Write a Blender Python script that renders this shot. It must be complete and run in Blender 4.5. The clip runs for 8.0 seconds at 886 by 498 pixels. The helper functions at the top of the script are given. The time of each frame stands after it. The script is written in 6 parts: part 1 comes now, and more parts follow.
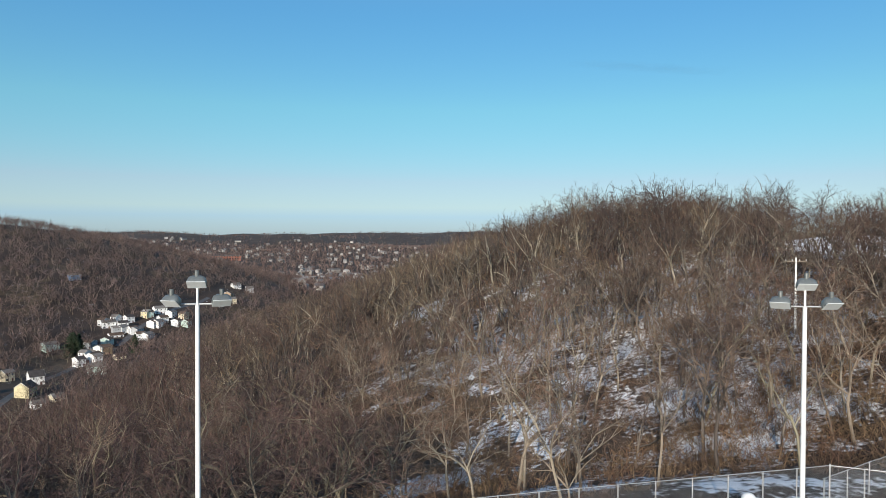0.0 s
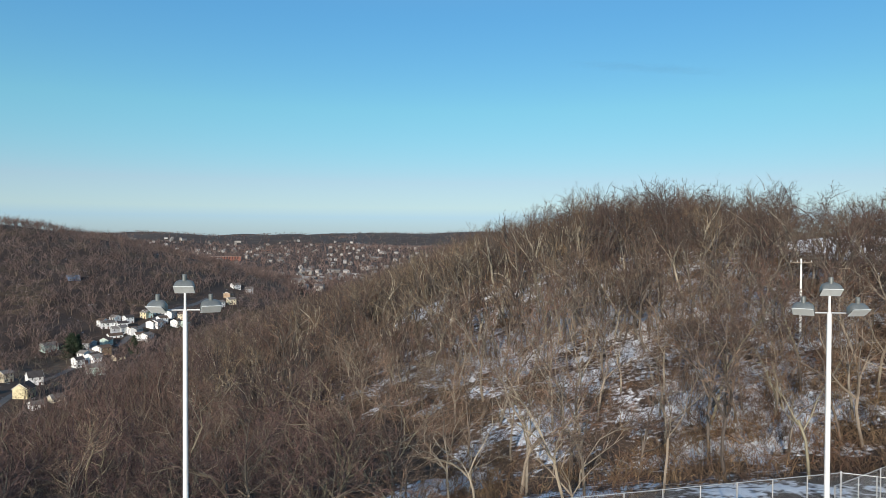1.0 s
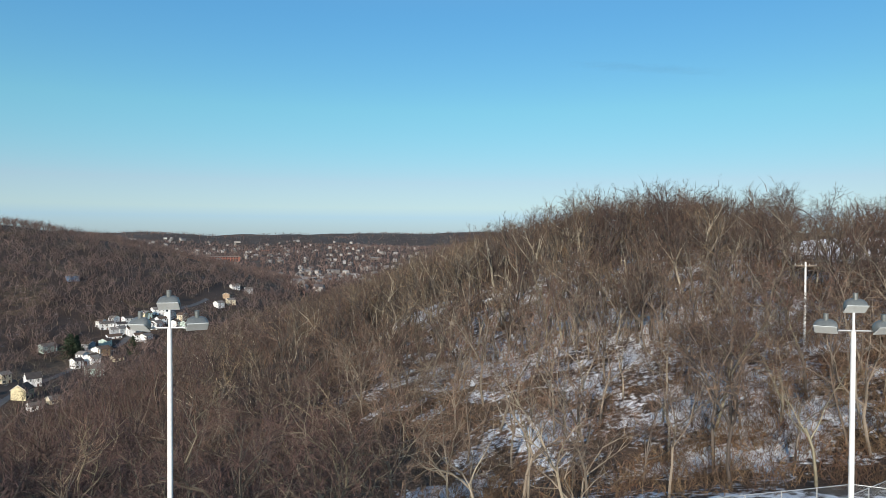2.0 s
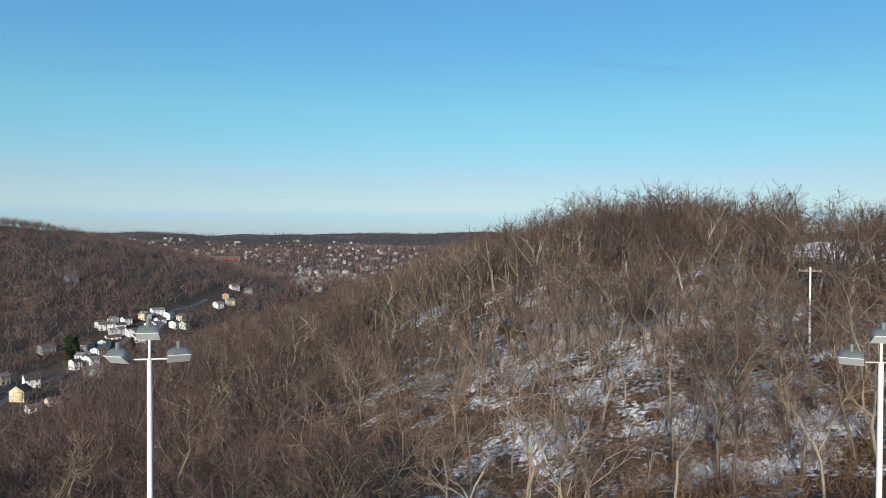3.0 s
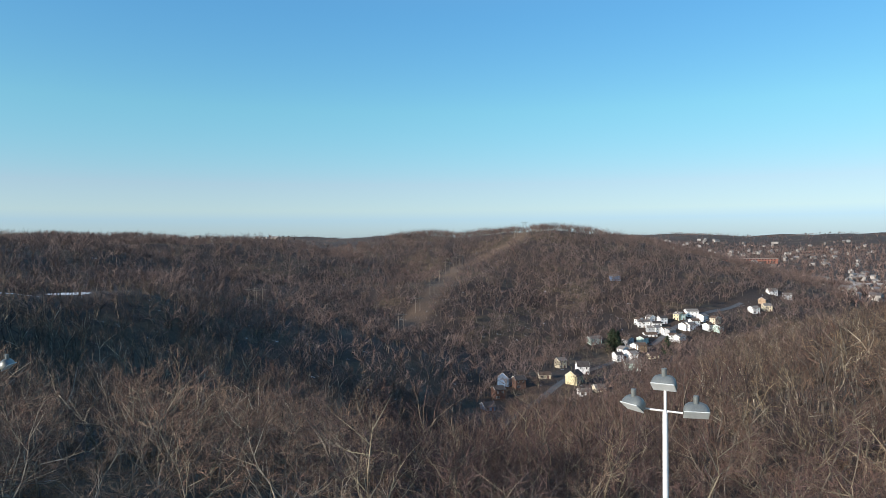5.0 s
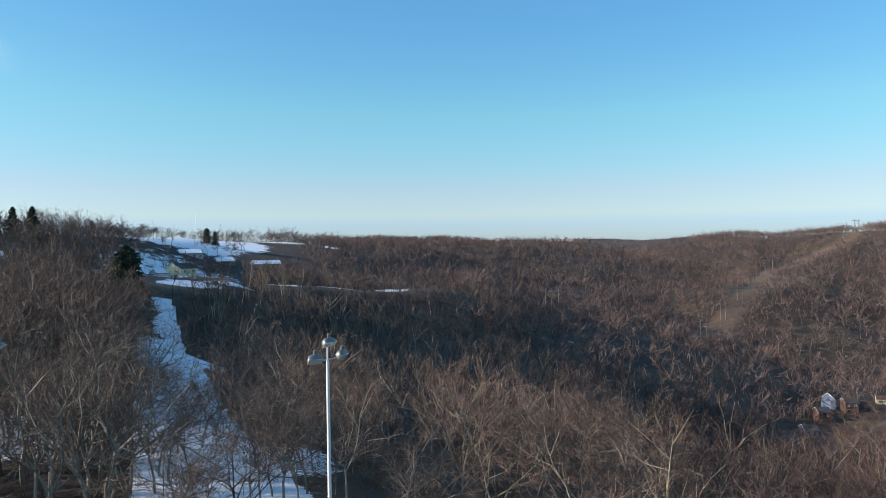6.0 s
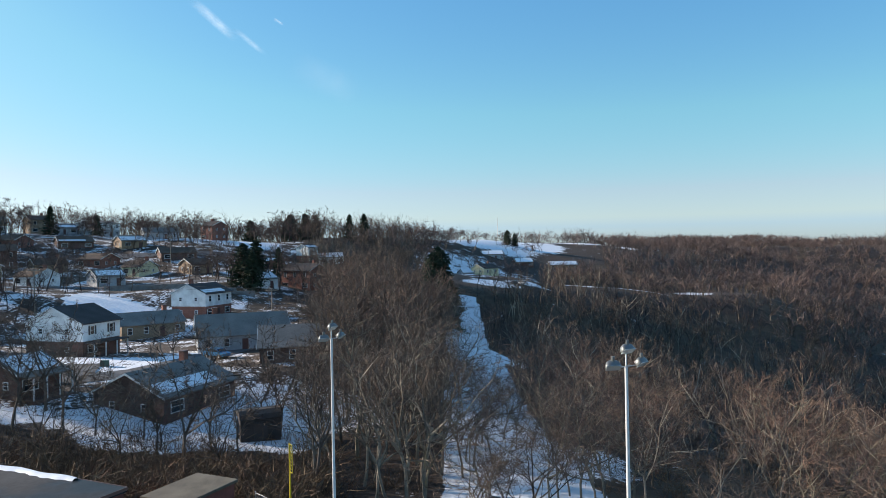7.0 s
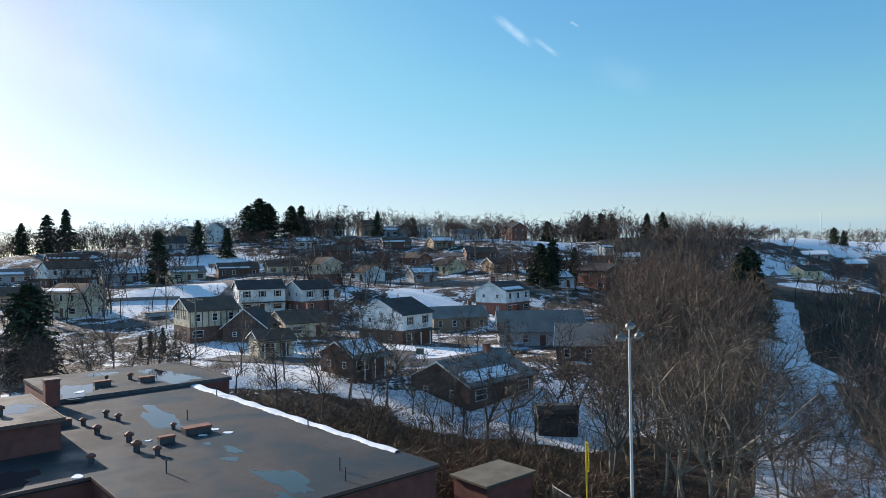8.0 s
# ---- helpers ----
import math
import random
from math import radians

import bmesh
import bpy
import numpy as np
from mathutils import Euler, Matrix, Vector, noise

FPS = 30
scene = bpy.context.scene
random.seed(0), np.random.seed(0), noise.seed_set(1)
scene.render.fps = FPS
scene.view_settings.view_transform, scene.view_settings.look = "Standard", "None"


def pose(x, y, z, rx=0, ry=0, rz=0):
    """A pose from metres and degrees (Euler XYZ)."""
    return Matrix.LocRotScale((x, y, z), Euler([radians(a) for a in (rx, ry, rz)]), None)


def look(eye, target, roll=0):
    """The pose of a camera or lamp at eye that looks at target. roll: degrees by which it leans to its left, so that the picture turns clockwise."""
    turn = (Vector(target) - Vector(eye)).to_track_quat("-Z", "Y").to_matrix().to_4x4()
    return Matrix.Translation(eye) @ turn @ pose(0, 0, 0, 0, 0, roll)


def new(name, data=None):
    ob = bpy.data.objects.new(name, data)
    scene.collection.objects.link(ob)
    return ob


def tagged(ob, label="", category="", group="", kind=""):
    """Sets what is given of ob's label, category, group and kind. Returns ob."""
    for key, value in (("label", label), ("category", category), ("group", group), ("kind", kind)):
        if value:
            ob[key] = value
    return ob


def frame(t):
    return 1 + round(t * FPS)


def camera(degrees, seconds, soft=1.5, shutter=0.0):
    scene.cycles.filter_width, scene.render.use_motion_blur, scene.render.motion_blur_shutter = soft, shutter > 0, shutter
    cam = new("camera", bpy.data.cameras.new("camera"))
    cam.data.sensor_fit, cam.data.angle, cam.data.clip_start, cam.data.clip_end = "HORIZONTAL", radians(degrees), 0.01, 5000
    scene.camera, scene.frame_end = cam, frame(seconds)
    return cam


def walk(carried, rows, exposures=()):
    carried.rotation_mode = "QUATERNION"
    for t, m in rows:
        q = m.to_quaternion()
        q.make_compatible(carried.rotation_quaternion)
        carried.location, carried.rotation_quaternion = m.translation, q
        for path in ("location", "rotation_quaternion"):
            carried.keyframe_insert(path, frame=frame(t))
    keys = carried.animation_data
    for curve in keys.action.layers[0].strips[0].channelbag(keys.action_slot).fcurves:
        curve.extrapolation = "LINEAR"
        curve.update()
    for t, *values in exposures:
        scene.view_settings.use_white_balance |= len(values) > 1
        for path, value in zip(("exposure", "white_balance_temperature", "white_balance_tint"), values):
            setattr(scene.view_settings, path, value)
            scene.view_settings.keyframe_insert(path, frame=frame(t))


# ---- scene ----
LENS = 65.72
cam = camera(LENS, 8.0, soft=0.8)
# seconds, x, y, z, rx, ry, rz
PATH = [
    (0.0, 0.070, -3.134, 16.685, 88.886, -0.214, 0.050),
    (0.5, 0.027, -2.626, 16.673, 88.910, -0.227, 0.052),
    (1.0, 0.001, -2.086, 16.726, 88.914, -0.232, 0.040),
    (1.5, -0.027, -1.567, 16.830, 88.931, -0.227, 0.023),
    (3.0, -0.000, 0.000, 17.600, 88.917, -0.226, 0.000),
    (3.2, -0.015, 0.255, 17.708, 88.928, -0.180, 0.520),
    (3.5, -0.043, 0.641, 17.872, 88.942, -0.090, 6.110),
    (4.0, -0.131, 1.138, 18.110, 88.920, 0.112, 18.171),
    (5.5, -0.391, 1.727, 18.571, 89.355, 0.733, 54.706),
    (6.0, -0.537, 1.790, 18.612, 89.602, 0.844, 66.838),
    (6.5, -0.630, 1.796, 18.679, 89.841, 0.997, 79.016),
    (7.0, -0.639, 1.758, 18.731, 90.078, 1.076, 91.187),
    (7.5, -0.731, 1.738, 18.691, 90.322, 1.027, 103.357),
    (8.0, -0.758, 1.674, 18.603, 90.532, 0.969, 115.521),
]
walk(cam, [(t, pose(*p)) for t, *p in PATH], [(0.0, 0.12, 6450, 11), (3.5, 0.14, 6450, 11), (5.5, 0.50, 6450, 13), (6.5, 0.54, 6700, 15), (7.5, 0.48, 6800, 15), (8.0, 0.42, 6650, 14)])

# ---------------------------------------------------------------- light
SUN_AZ, SUN_EL = 164.0, 18.0          # degrees to the left of +y, degrees up
world = bpy.data.worlds.new("sky")
scene.world = world
world.use_nodes = True
wn = world.node_tree
sky = wn.nodes.new("ShaderNodeTexSky")
sky.sky_type, sky.sun_disc = "NISHITA", False
sky.sun_elevation, sky.sun_rotation = radians(SUN_EL), radians(-SUN_AZ)
sky.altitude, sky.air_density, sky.dust_density, sky.ozone_density = 300, 0.9, 0.6, 1.0
wn.nodes["Background"].inputs["Strength"].default_value = 0.10
def world_math(op, a, b):
    n = wn.nodes.new("ShaderNodeMath")
    n.operation = op
    for slot, v in zip(n.inputs, (a, b)):
        if isinstance(v, (int, float)):
            slot.default_value = v
        else:
            wn.links.new(v, slot)
    return n.outputs[0]


def world_mix(mode, fac, a, b):
    n = wn.nodes.new("ShaderNodeMix")
    n.data_type, n.blend_type = "RGBA", mode
    for slot, v in ((n.inputs["Factor"], fac), (n.inputs["A"], a), (n.inputs["B"], b)):
        if isinstance(v, (int, float)):
            slot.default_value = v
        elif isinstance(v, tuple):
            slot.default_value = v
        else:
            wn.links.new(v, slot)
    return n.outputs["Result"]


# clear cold air: a deep cyan sky that pales to white rather than to yellow where the light has come far
parts = wn.nodes.new("ShaderNodeSeparateColor")
wn.links.new(sky.outputs["Color"], parts.inputs["Color"])
warmth = world_math("DIVIDE", parts.outputs["Red"], world_math("MAXIMUM", parts.outputs["Blue"], 0.001))
air = wn.nodes.new("ShaderNodeValToRGB")
stops = [(0.22, (0.80, 0.92, 1.00, 1)), (0.31, (0.43, 0.88, 1.03, 1)), (0.377, (0.58, 1.0, 0.99, 1)), (0.592, (0.77, 0.89, 1.04, 1)), (0.85, (0.76, 0.92, 1.18, 1)), (1.0, (0.62, 0.86, 1.35, 1))]
while len(air.color_ramp.elements) < len(stops):
    air.color_ramp.elements.new(0.5)
for stop, (place, tint) in zip(air.color_ramp.elements, stops):
    stop.position, stop.color = place, tint
wn.links.new(world_math("DIVIDE", warmth, 1.3), air.inputs["Fac"])
grey = wn.nodes.new("ShaderNodeRGBToBW")
wn.links.new(sky.outputs["Color"], grey.inputs["Color"])
even = world_math("POWER", world_math("DIVIDE", world_math("MAXIMUM", grey.outputs["Val"], 0.05), 6.0), -0.40)
tinted = world_mix("MULTIPLY", 1.0, sky.outputs["Color"], air.outputs["Color"])
wn.links.new(world_mix("MULTIPLY", 1.0, tinted, even), wn.nodes["Background"].inputs["Color"])
sun = new("sun", bpy.data.lights.new("sun", "SUN"))
sun.data.energy, sun.data.angle, sun.data.color = 5.0, radians(0.53), (1.0, 0.91, 0.78)
sa, se = radians(SUN_AZ), radians(SUN_EL)
sun.matrix_world = look((0, 0, 60), (math.sin(sa) * math.cos(se) * 60, -math.cos(sa) * math.cos(se) * 60, 60 - 60 * math.sin(se)))

# ---------------------------------------------------------------- tools
def at(az, d):
    """A place in plan: az degrees to the left of +y, d metres off."""
    return (-d * math.sin(radians(az)), d * math.cos(radians(az)))


def material(name, rough=0.8, metal=0.0):
    m = bpy.data.materials.new(name)
    m.use_nodes = True
    b = m.node_tree.nodes["Principled BSDF"]
    b.inputs["Roughness"].default_value, b.inputs["Metallic"].default_value = rough, metal
    return m, m.node_tree, b


def ramp(nt, source, stops):
    r = nt.nodes.new("ShaderNodeValToRGB")
    while len(r.color_ramp.elements) < len(stops):
        r.color_ramp.elements.new(0.5)
    for e, (p, c) in zip(r.color_ramp.elements, stops):
        e.position, e.color = p, (*c, 1)
    nt.links.new(source, r.inputs["Fac"])
    return r.outputs["Color"]


def noisy(nt, scale, detail=4, coords="Object"):
    tc, n = nt.nodes.new("ShaderNodeTexCoord"), nt.nodes.new("ShaderNodeTexNoise")
    n.inputs["Scale"].default_value, n.inputs["Detail"].default_value = scale, detail
    nt.links.new(tc.outputs[coords], n.inputs["Vector"])
    return n.outputs["Fac"]


def math_node(nt, op, a, b):
    n = nt.nodes.new("ShaderNodeMath")
    n.operation = op
    for s, v in zip(n.inputs, (a, b)):
        if isinstance(v, (int, float)):
            s.default_value = v
        else:
            nt.links.new(v, s)
    return n.outputs[0]


def mixed(nt, fac, a, b, mode="MIX"):
    n = nt.nodes.new("ShaderNodeMix")
    n.data_type, n.blend_type = "RGBA", mode
    for s, v in ((n.inputs["Factor"], fac), (n.inputs["A"], a), (n.inputs["B"], b)):
        if isinstance(v, (int, float)):
            s.default_value = v
        elif isinstance(v, tuple):
            s.default_value = (*v, 1)
        else:
            nt.links.new(v, s)
    return n.outputs["Result"]


def bump(nt, b, height, strength=0.3, distance=0.05):
    n = nt.nodes.new("ShaderNodeBump")
    n.inputs["Strength"].default_value, n.inputs["Distance"].default_value = strength, distance
    nt.links.new(height, n.inputs["Height"])
    nt.links.new(n.outputs["Normal"], b.inputs["Normal"])


def plain(name, color, rough=0.8, metal=0.0, vary=0.25, scale=2.0, relief=0.2):
    """A worn surface of one base colour, with blotches at two scales and a fine relief."""
    m, nt, b = material(name, rough, metal)
    big, fine = noisy(nt, scale * 0.3, 3), noisy(nt, scale * 6, 5)
    both = math_node(nt, "ADD", math_node(nt, "MULTIPLY", big, 0.6), math_node(nt, "MULTIPLY", fine, 0.4))
    lo, hi = [tuple(min(1, c * (1 + s * vary)) for c in color) for s in (-1.3, 1.3)]
    nt.links.new(ramp(nt, both, [(0.3, lo), (0.7, hi)]), b.inputs["Base Color"])
    if relief:
        bump(nt, b, fine, relief, 0.01)
    return m


def array_mesh(name, verts, faces, mat=None, smooth=False, second=None, which=None):
    """A mesh from arrays: verts n x 3, faces m x 3 or m x 4."""
    me = bpy.data.meshes.new(name)
    verts, faces = np.asarray(verts, np.float32), np.asarray(faces, np.int32)
    k = faces.shape[1]
    me.vertices.add(len(verts))
    me.vertices.foreach_set("co", verts.ravel())
    me.loops.add(faces.size)
    me.loops.foreach_set("vertex_index", faces.ravel())
    me.polygons.add(len(faces))
    me.polygons.foreach_set("loop_start", np.arange(0, faces.size, k, dtype=np.int32))
    me.polygons.foreach_set("use_smooth", np.full(len(faces), smooth))
    me.update(calc_edges=True)
    if mat:
        me.materials.append(mat)
    if second:
        me.materials.append(second)
        me.polygons.foreach_set("material_index", np.asarray(which, np.int32))
    return me


def part(name, bm, mat, parent=None, label=""):
    """Links a bmesh as one mesh object under a thing or a part."""
    me = bpy.data.meshes.new(name)
    bm.to_mesh(me)
    bm.free()
    me.materials.append(mat)
    ob = new(name, me)
    ob.parent = parent
    return tagged(ob, label)


def shared(name, me, parent, m, label=""):
    ob = new(name, me)
    ob.parent = parent
    ob.matrix_basis = m
    return tagged(ob, label)


def box(bm, x0, y0, z0, x1, y1, z1, bevel=0.0):
    g = bmesh.ops.create_cube(bm, size=1.0, matrix=Matrix.Translation(((x0 + x1) / 2, (y0 + y1) / 2, (z0 + z1) / 2)) @ Matrix.Diagonal((x1 - x0, y1 - y0, z1 - z0, 1)))
    if bevel:
        edges = {e for v in g["verts"] for e in v.link_edges}
        bmesh.ops.bevel(bm, geom=list(edges), offset=bevel, segments=1, affect="EDGES")
    return bm


def tube(bm, p, q, r0, r1=None, sides=10):
    p, q = Vector(p), Vector(q)
    m = Matrix.Translation((p + q) / 2) @ (q - p).to_track_quat("Z", "Y").to_matrix().to_4x4()
    bmesh.ops.create_cone(bm, cap_ends=True, segments=sides, radius1=r0, radius2=r0 if r1 is None else r1, depth=(q - p).length, matrix=m)
    return bm


def boxed(*a, **k):
    return box(bmesh.new(), *a, **k)


# ---------------------------------------------------------------- the lie of the land
def smoothstep(a, b, v):
    t = np.clip((v - a) / (b - a), 0, 1)
    return t * t * (3 - 2 * t)


def ridge(px, py, a, b, flat, fall):
    """Height of a ridge whose crest runs from a to b (az, d, z), level for flat metres on both sides, then falling."""
    (ax, ay), (bx, by) = at(*a[:2]), at(*b[:2])
    dx, dy = bx - ax, by - ay
    t = np.clip(((px - ax) * dx + (py - ay) * dy) / (dx * dx + dy * dy), 0, 1)
    s = np.hypot(px - ax - t * dx, py - ay - t * dy)
    s = np.maximum(s - flat, 0)
    return a[2] + t * (b[2] - a[2]) - fall * s * s / (s + 12)


RIDGES = [
    # the school's levelled ground and the field
    ((-51, 32, 0), (104, 27, 0), 20.5, 0.42),
    ((118, 55, -1), (150, 75, 0), 34, 0.25),
    ((-120, 60, 0), (150, 70, 0), 40, 0.25),
    # housing slope and the crest behind it
    ((118, 95, -3), (120, 150, 2.5), 42, 0.42),
    ((120, 150, 2.5), (118, 235, 11), 60, 0.42),
    ((118, 235, 11), (120, 300, 22), 50, 0.40),
    ((140, 120, 2), (140, 230, 9), 40, 0.35),
    ((136, 235, 10), (128, 300, 21), 40, 0.35),
    ((150, 330, 20), (124, 320, 26), 35, 0.30),
    ((124, 320, 26), (106, 330, 23), 35, 0.30),
    ((90, 60, -7), (88, 205, -6), 14, 0.26),
    ((104, 180, 4), (106, 330, 23), 30, 0.45),
    ((88, 262, 8), (103, 300, 17), 20, 0.36),
    ((106, 330, 23), (91, 480, 25), 26, 0.32),
    ((91, 480, 25), (83, 520, 23), 12, 0.26),
    ((83, 520, 23), (76, 660, 17), 14, 0.24),
    ((76, 660, 17), (72, 1050, 22), 60, 0.24),
    ((72, 1050, 22), (58, 1800, 20), 80, 0.16),
    ((85, 290, 3), (77, 335, -1), 14, 0.40),
    ((77, 335, -1), (69, 375, -7), 10, 0.42),
    ((69, 375, -7), (56, 420, -44), 12, 0.40),
    # the rounded spur left of the power line's hill
    ((69, 740, 14), (58, 830, 16), 26, 0.24),
    ((58, 830, 16), (53.5, 650, -32), 16, 0.26),
    # the hill across the valley with its spurs
    ((33, 900, 26), (43, 1000, 21), 40, 0.26),
    ((43, 1000, 21), (50, 1250, 7), 30, 0.24),
    ((43, 1000, 19), (59, 640, -36), 20, 0.22),
    ((33, 900, 22), (43, 640, -24), 20, 0.26),
    ((33, 900, 22), (26.5, 980, -12), 16, 0.28),
    ((26.5, 980, -12), (19, 1120, -44), 20, 0.26),
    ((62, 1500, 10), (68, 900, -18), 30, 0.20),
    # the wooded hill
    ((-75, 110, 10), (-31, 130, 10), 14, 0.30),
    ((-31, 130, 11), (-17, 165, 16), 12, 0.44),
    ((-17, 165, 16), (-8, 210, 8), 8, 0.44),
    ((-8, 210, 8), (1.6, 300, -7), 8, 0.42),
    ((1.6, 300, -6), (9, 370, -25), 8, 0.40),
    ((9, 370, -25), (20, 480, -58), 10, 0.34),
    ((-75, 200, 20), (-35, 205, 17), 15, 0.24),
]


def ground_height(x, y):
    x, y = np.asarray(x, float), np.asarray(y, float)
    d = np.hypot(x, y)
    base = -62 + 80 * smoothstep(800, 3900, d) + 6 * np.sin(x / 310 + 1) * np.sin(y / 270) * smoothstep(900, 1800, d) + (13 * np.sin(x / 330 + 2 * np.sin(y / 700)) * np.cos(y / 410) + 7 * np.sin(x / 97 + y / 210)) * smoothstep(1700, 3000, d)
    k = 1.2
    total = np.exp(base / k)
    for a, b, flat, fall in RIDGES:
        total = total + np.exp(np.maximum(ridge(x, y, a, b, flat, fall), -90) / k)
    z = k * np.log(total)
    hx, hy = at(34, 275)
    z = np.maximum(z - 20 * np.exp(-((x - hx) ** 2 + (y - hy) ** 2) / 75 ** 2), np.minimum(z, -62))   # the valley's end
    hx, hy = at(41, 170)
    z = z - 15 * np.exp(-((x - hx) ** 2 + (y - hy) ** 2) / 48 ** 2)
    hx, hy = at(70, 225)
    z = z - 17 * np.exp(-((x - hx) ** 2 + (y - hy) ** 2) / 62 ** 2)   # the ravine under the bank
    folds = np.abs(np.sin(x / 61 + 1.3 * np.sin(y / 97)) + 0.7 * np.sin(y / 53 + x / 140))
    z = z - 5.5 * (1 - np.minimum(folds, 1)) * smoothstep(380, 620, d) * smoothstep(2200, 1300, d) * smoothstep(20, 30, np.degrees(np.arctan2(-x, y)))
    rough = smoothstep(60, 200, d)
    z = z + rough * (1.2 * np.sin(x / 23 + 2 * np.sin(y / 31)) + 0.8 * np.sin(y / 17 + x / 41))
    return z


def off_line(x, y, stops):
    """Distance in plan from a line through (az, d) stops."""
    pts, best = [at(*p) for p in stops], 1e9
    for (ax, ay), (bx, by) in zip(pts, pts[1:]):
        t = np.clip(((x - ax) * (bx - ax) + (y - ay) * (by - ay)) / ((bx - ax) ** 2 + (by - ay) ** 2), 0, 1)
        best = np.minimum(best, np.hypot(x - ax - t * (bx - ax), y - ay - t * (by - ay)))
    return best


LANE = ((89.5, 225), (88.3, 170), (87.6, 120), (86.2, 90), (84.4, 66), (81.8, 48))
CUT = ((35.6, 900), (36.2, 840), (38.8, 794), (41.2, 755), (42.8, 616), (44.0, 560), (46.4, 485))
VILLAGE = ((40, 290), (36, 340), (31.5, 400), (28, 480), (24, 560), (17, 690))


def gz(x, y):
    return float(ground_height(x, y))

# ---------------------------------------------------------------- materials
def ground_material():
    m, nt, b = material("leaf litter, grass and snow", 0.9)
    fine, mid, big = noisy(nt, 1.7, 6), noisy(nt, 0.22, 8), noisy(nt, 0.02, 3)
    litter = ramp(nt, fine, [(0.3, (0.015, 0.0095, 0.007)), (0.5, (0.040, 0.024, 0.016)), (0.7, (0.090, 0.055, 0.034))])
    grass = ramp(nt, mid, [(0.3, (0.035, 0.023, 0.014)), (0.7, (0.105, 0.070, 0.039))])
    soil = mixed(nt, math_node(nt, "GREATER_THAN", big, 0.56), litter, grass)
    dry = nt.nodes.new("ShaderNodeAttribute")
    dry.attribute_name = "brush"
    soil = mixed(nt, dry.outputs["Fac"], soil, ramp(nt, fine, [(0.3, (0.10, 0.06, 0.036)), (0.7, (0.26, 0.17, 0.105))]))
    at_ = nt.nodes.new("ShaderNodeAttribute")
    at_.attribute_name = "snow"
    both = math_node(nt, "ADD", math_node(nt, "MULTIPLY", mid, 0.6), math_node(nt, "MULTIPLY", fine, 0.4))
    cover = math_node(nt, "SUBTRACT", math_node(nt, "ADD", at_.outputs["Fac"], both), 1.0)
    sharp = math_node(nt, "MULTIPLY", cover, 14.0)
    n = nt.nodes.new("ShaderNodeClamp")
    nt.links.new(math_node(nt, "ADD", sharp, 0.5), n.inputs["Value"])
    snow = ramp(nt, fine, [(0.3, (0.72, 0.74, 0.78)), (0.7, (0.86, 0.87, 0.88))])
    nt.links.new(mixed(nt, n.outputs[0], soil, snow), b.inputs["Base Color"])
    bump(nt, b, both, 0.6, 0.4)
    return m


def bark_material(name, lo, hi, scale=3.0):
    m, nt, b = material(name, 0.85)
    geo = nt.nodes.new("ShaderNodeNewGeometry")
    n = noisy(nt, scale, 4)
    k = math_node(nt, "ADD", math_node(nt, "MULTIPLY", n, 0.7), math_node(nt, "MULTIPLY", geo.outputs["Random Per Island"], 0.3))
    nt.links.new(ramp(nt, k, [(0.25, lo), (0.75, hi)]), b.inputs["Base Color"])
    return m


def wood_material(name, tones, scale, spread=0.9):
    """Bark or twigs: every tree takes its own tone out of the list, every twig its own shade of it."""
    m, nt, b = material(name, 0.85)
    geo, own, ob = nt.nodes.new("ShaderNodeNewGeometry"), nt.nodes.new("ShaderNodeAttribute"), nt.nodes.new("ShaderNodeObjectInfo")
    own.attribute_name = "tone"
    pick = math_node(nt, "FRACT", math_node(nt, "ADD", own.outputs["Fac"], ob.outputs["Random"]), 0.0)
    colour = ramp(nt, pick, [(k / (len(tones) - 1), c) for k, c in enumerate(tones)])
    shade = math_node(nt, "ADD", math_node(nt, "MULTIPLY", noisy(nt, scale, 4), spread), math_node(nt, "MULTIPLY", geo.outputs["Random Per Island"], spread))
    shade = math_node(nt, "ADD", shade, 1.0 - spread)
    grey = nt.nodes.new("ShaderNodeCombineColor")
    for slot in ("Red", "Green", "Blue"):
        nt.links.new(shade, grey.inputs[slot])
    mul = nt.nodes.new("ShaderNodeMix")
    mul.data_type, mul.blend_type = "RGBA", "MULTIPLY"
    mul.inputs["Factor"].default_value = 1.0
    nt.links.new(colour, mul.inputs["A"])
    nt.links.new(grey.outputs["Color"], mul.inputs["B"])
    nt.links.new(mul.outputs["Result"], b.inputs["Base Color"])
    return m


GROUND = ground_material()
BARK = wood_material("grey-brown bark", [(0.105, 0.086, 0.070), (0.215, 0.185, 0.140), (0.060, 0.047, 0.040), (0.270, 0.228, 0.170), (0.134, 0.104, 0.080), (0.190, 0.172, 0.115)], 2.0)
DARK_BARK = bark_material("dark grey bark", (0.050, 0.038, 0.030), (0.180, 0.138, 0.104))
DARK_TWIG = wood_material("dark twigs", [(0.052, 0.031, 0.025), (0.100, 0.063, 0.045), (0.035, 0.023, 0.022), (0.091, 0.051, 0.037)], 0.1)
TWIG = wood_material("brown winter twigs", [(0.055, 0.036, 0.030), (0.197, 0.131, 0.088), (0.049, 0.034, 0.033), (0.172, 0.095, 0.067), (0.218, 0.152, 0.101), (0.070, 0.045, 0.041)], 0.1)
# grey mixed into these far tones stands in for haze over the distance
FAR_TWIG = wood_material("brown far twigs greyed for haze", [(0.082, 0.056, 0.052), (0.149, 0.104, 0.086), (0.060, 0.046, 0.047), (0.131, 0.083, 0.069), (0.164, 0.121, 0.105)], 0.03)
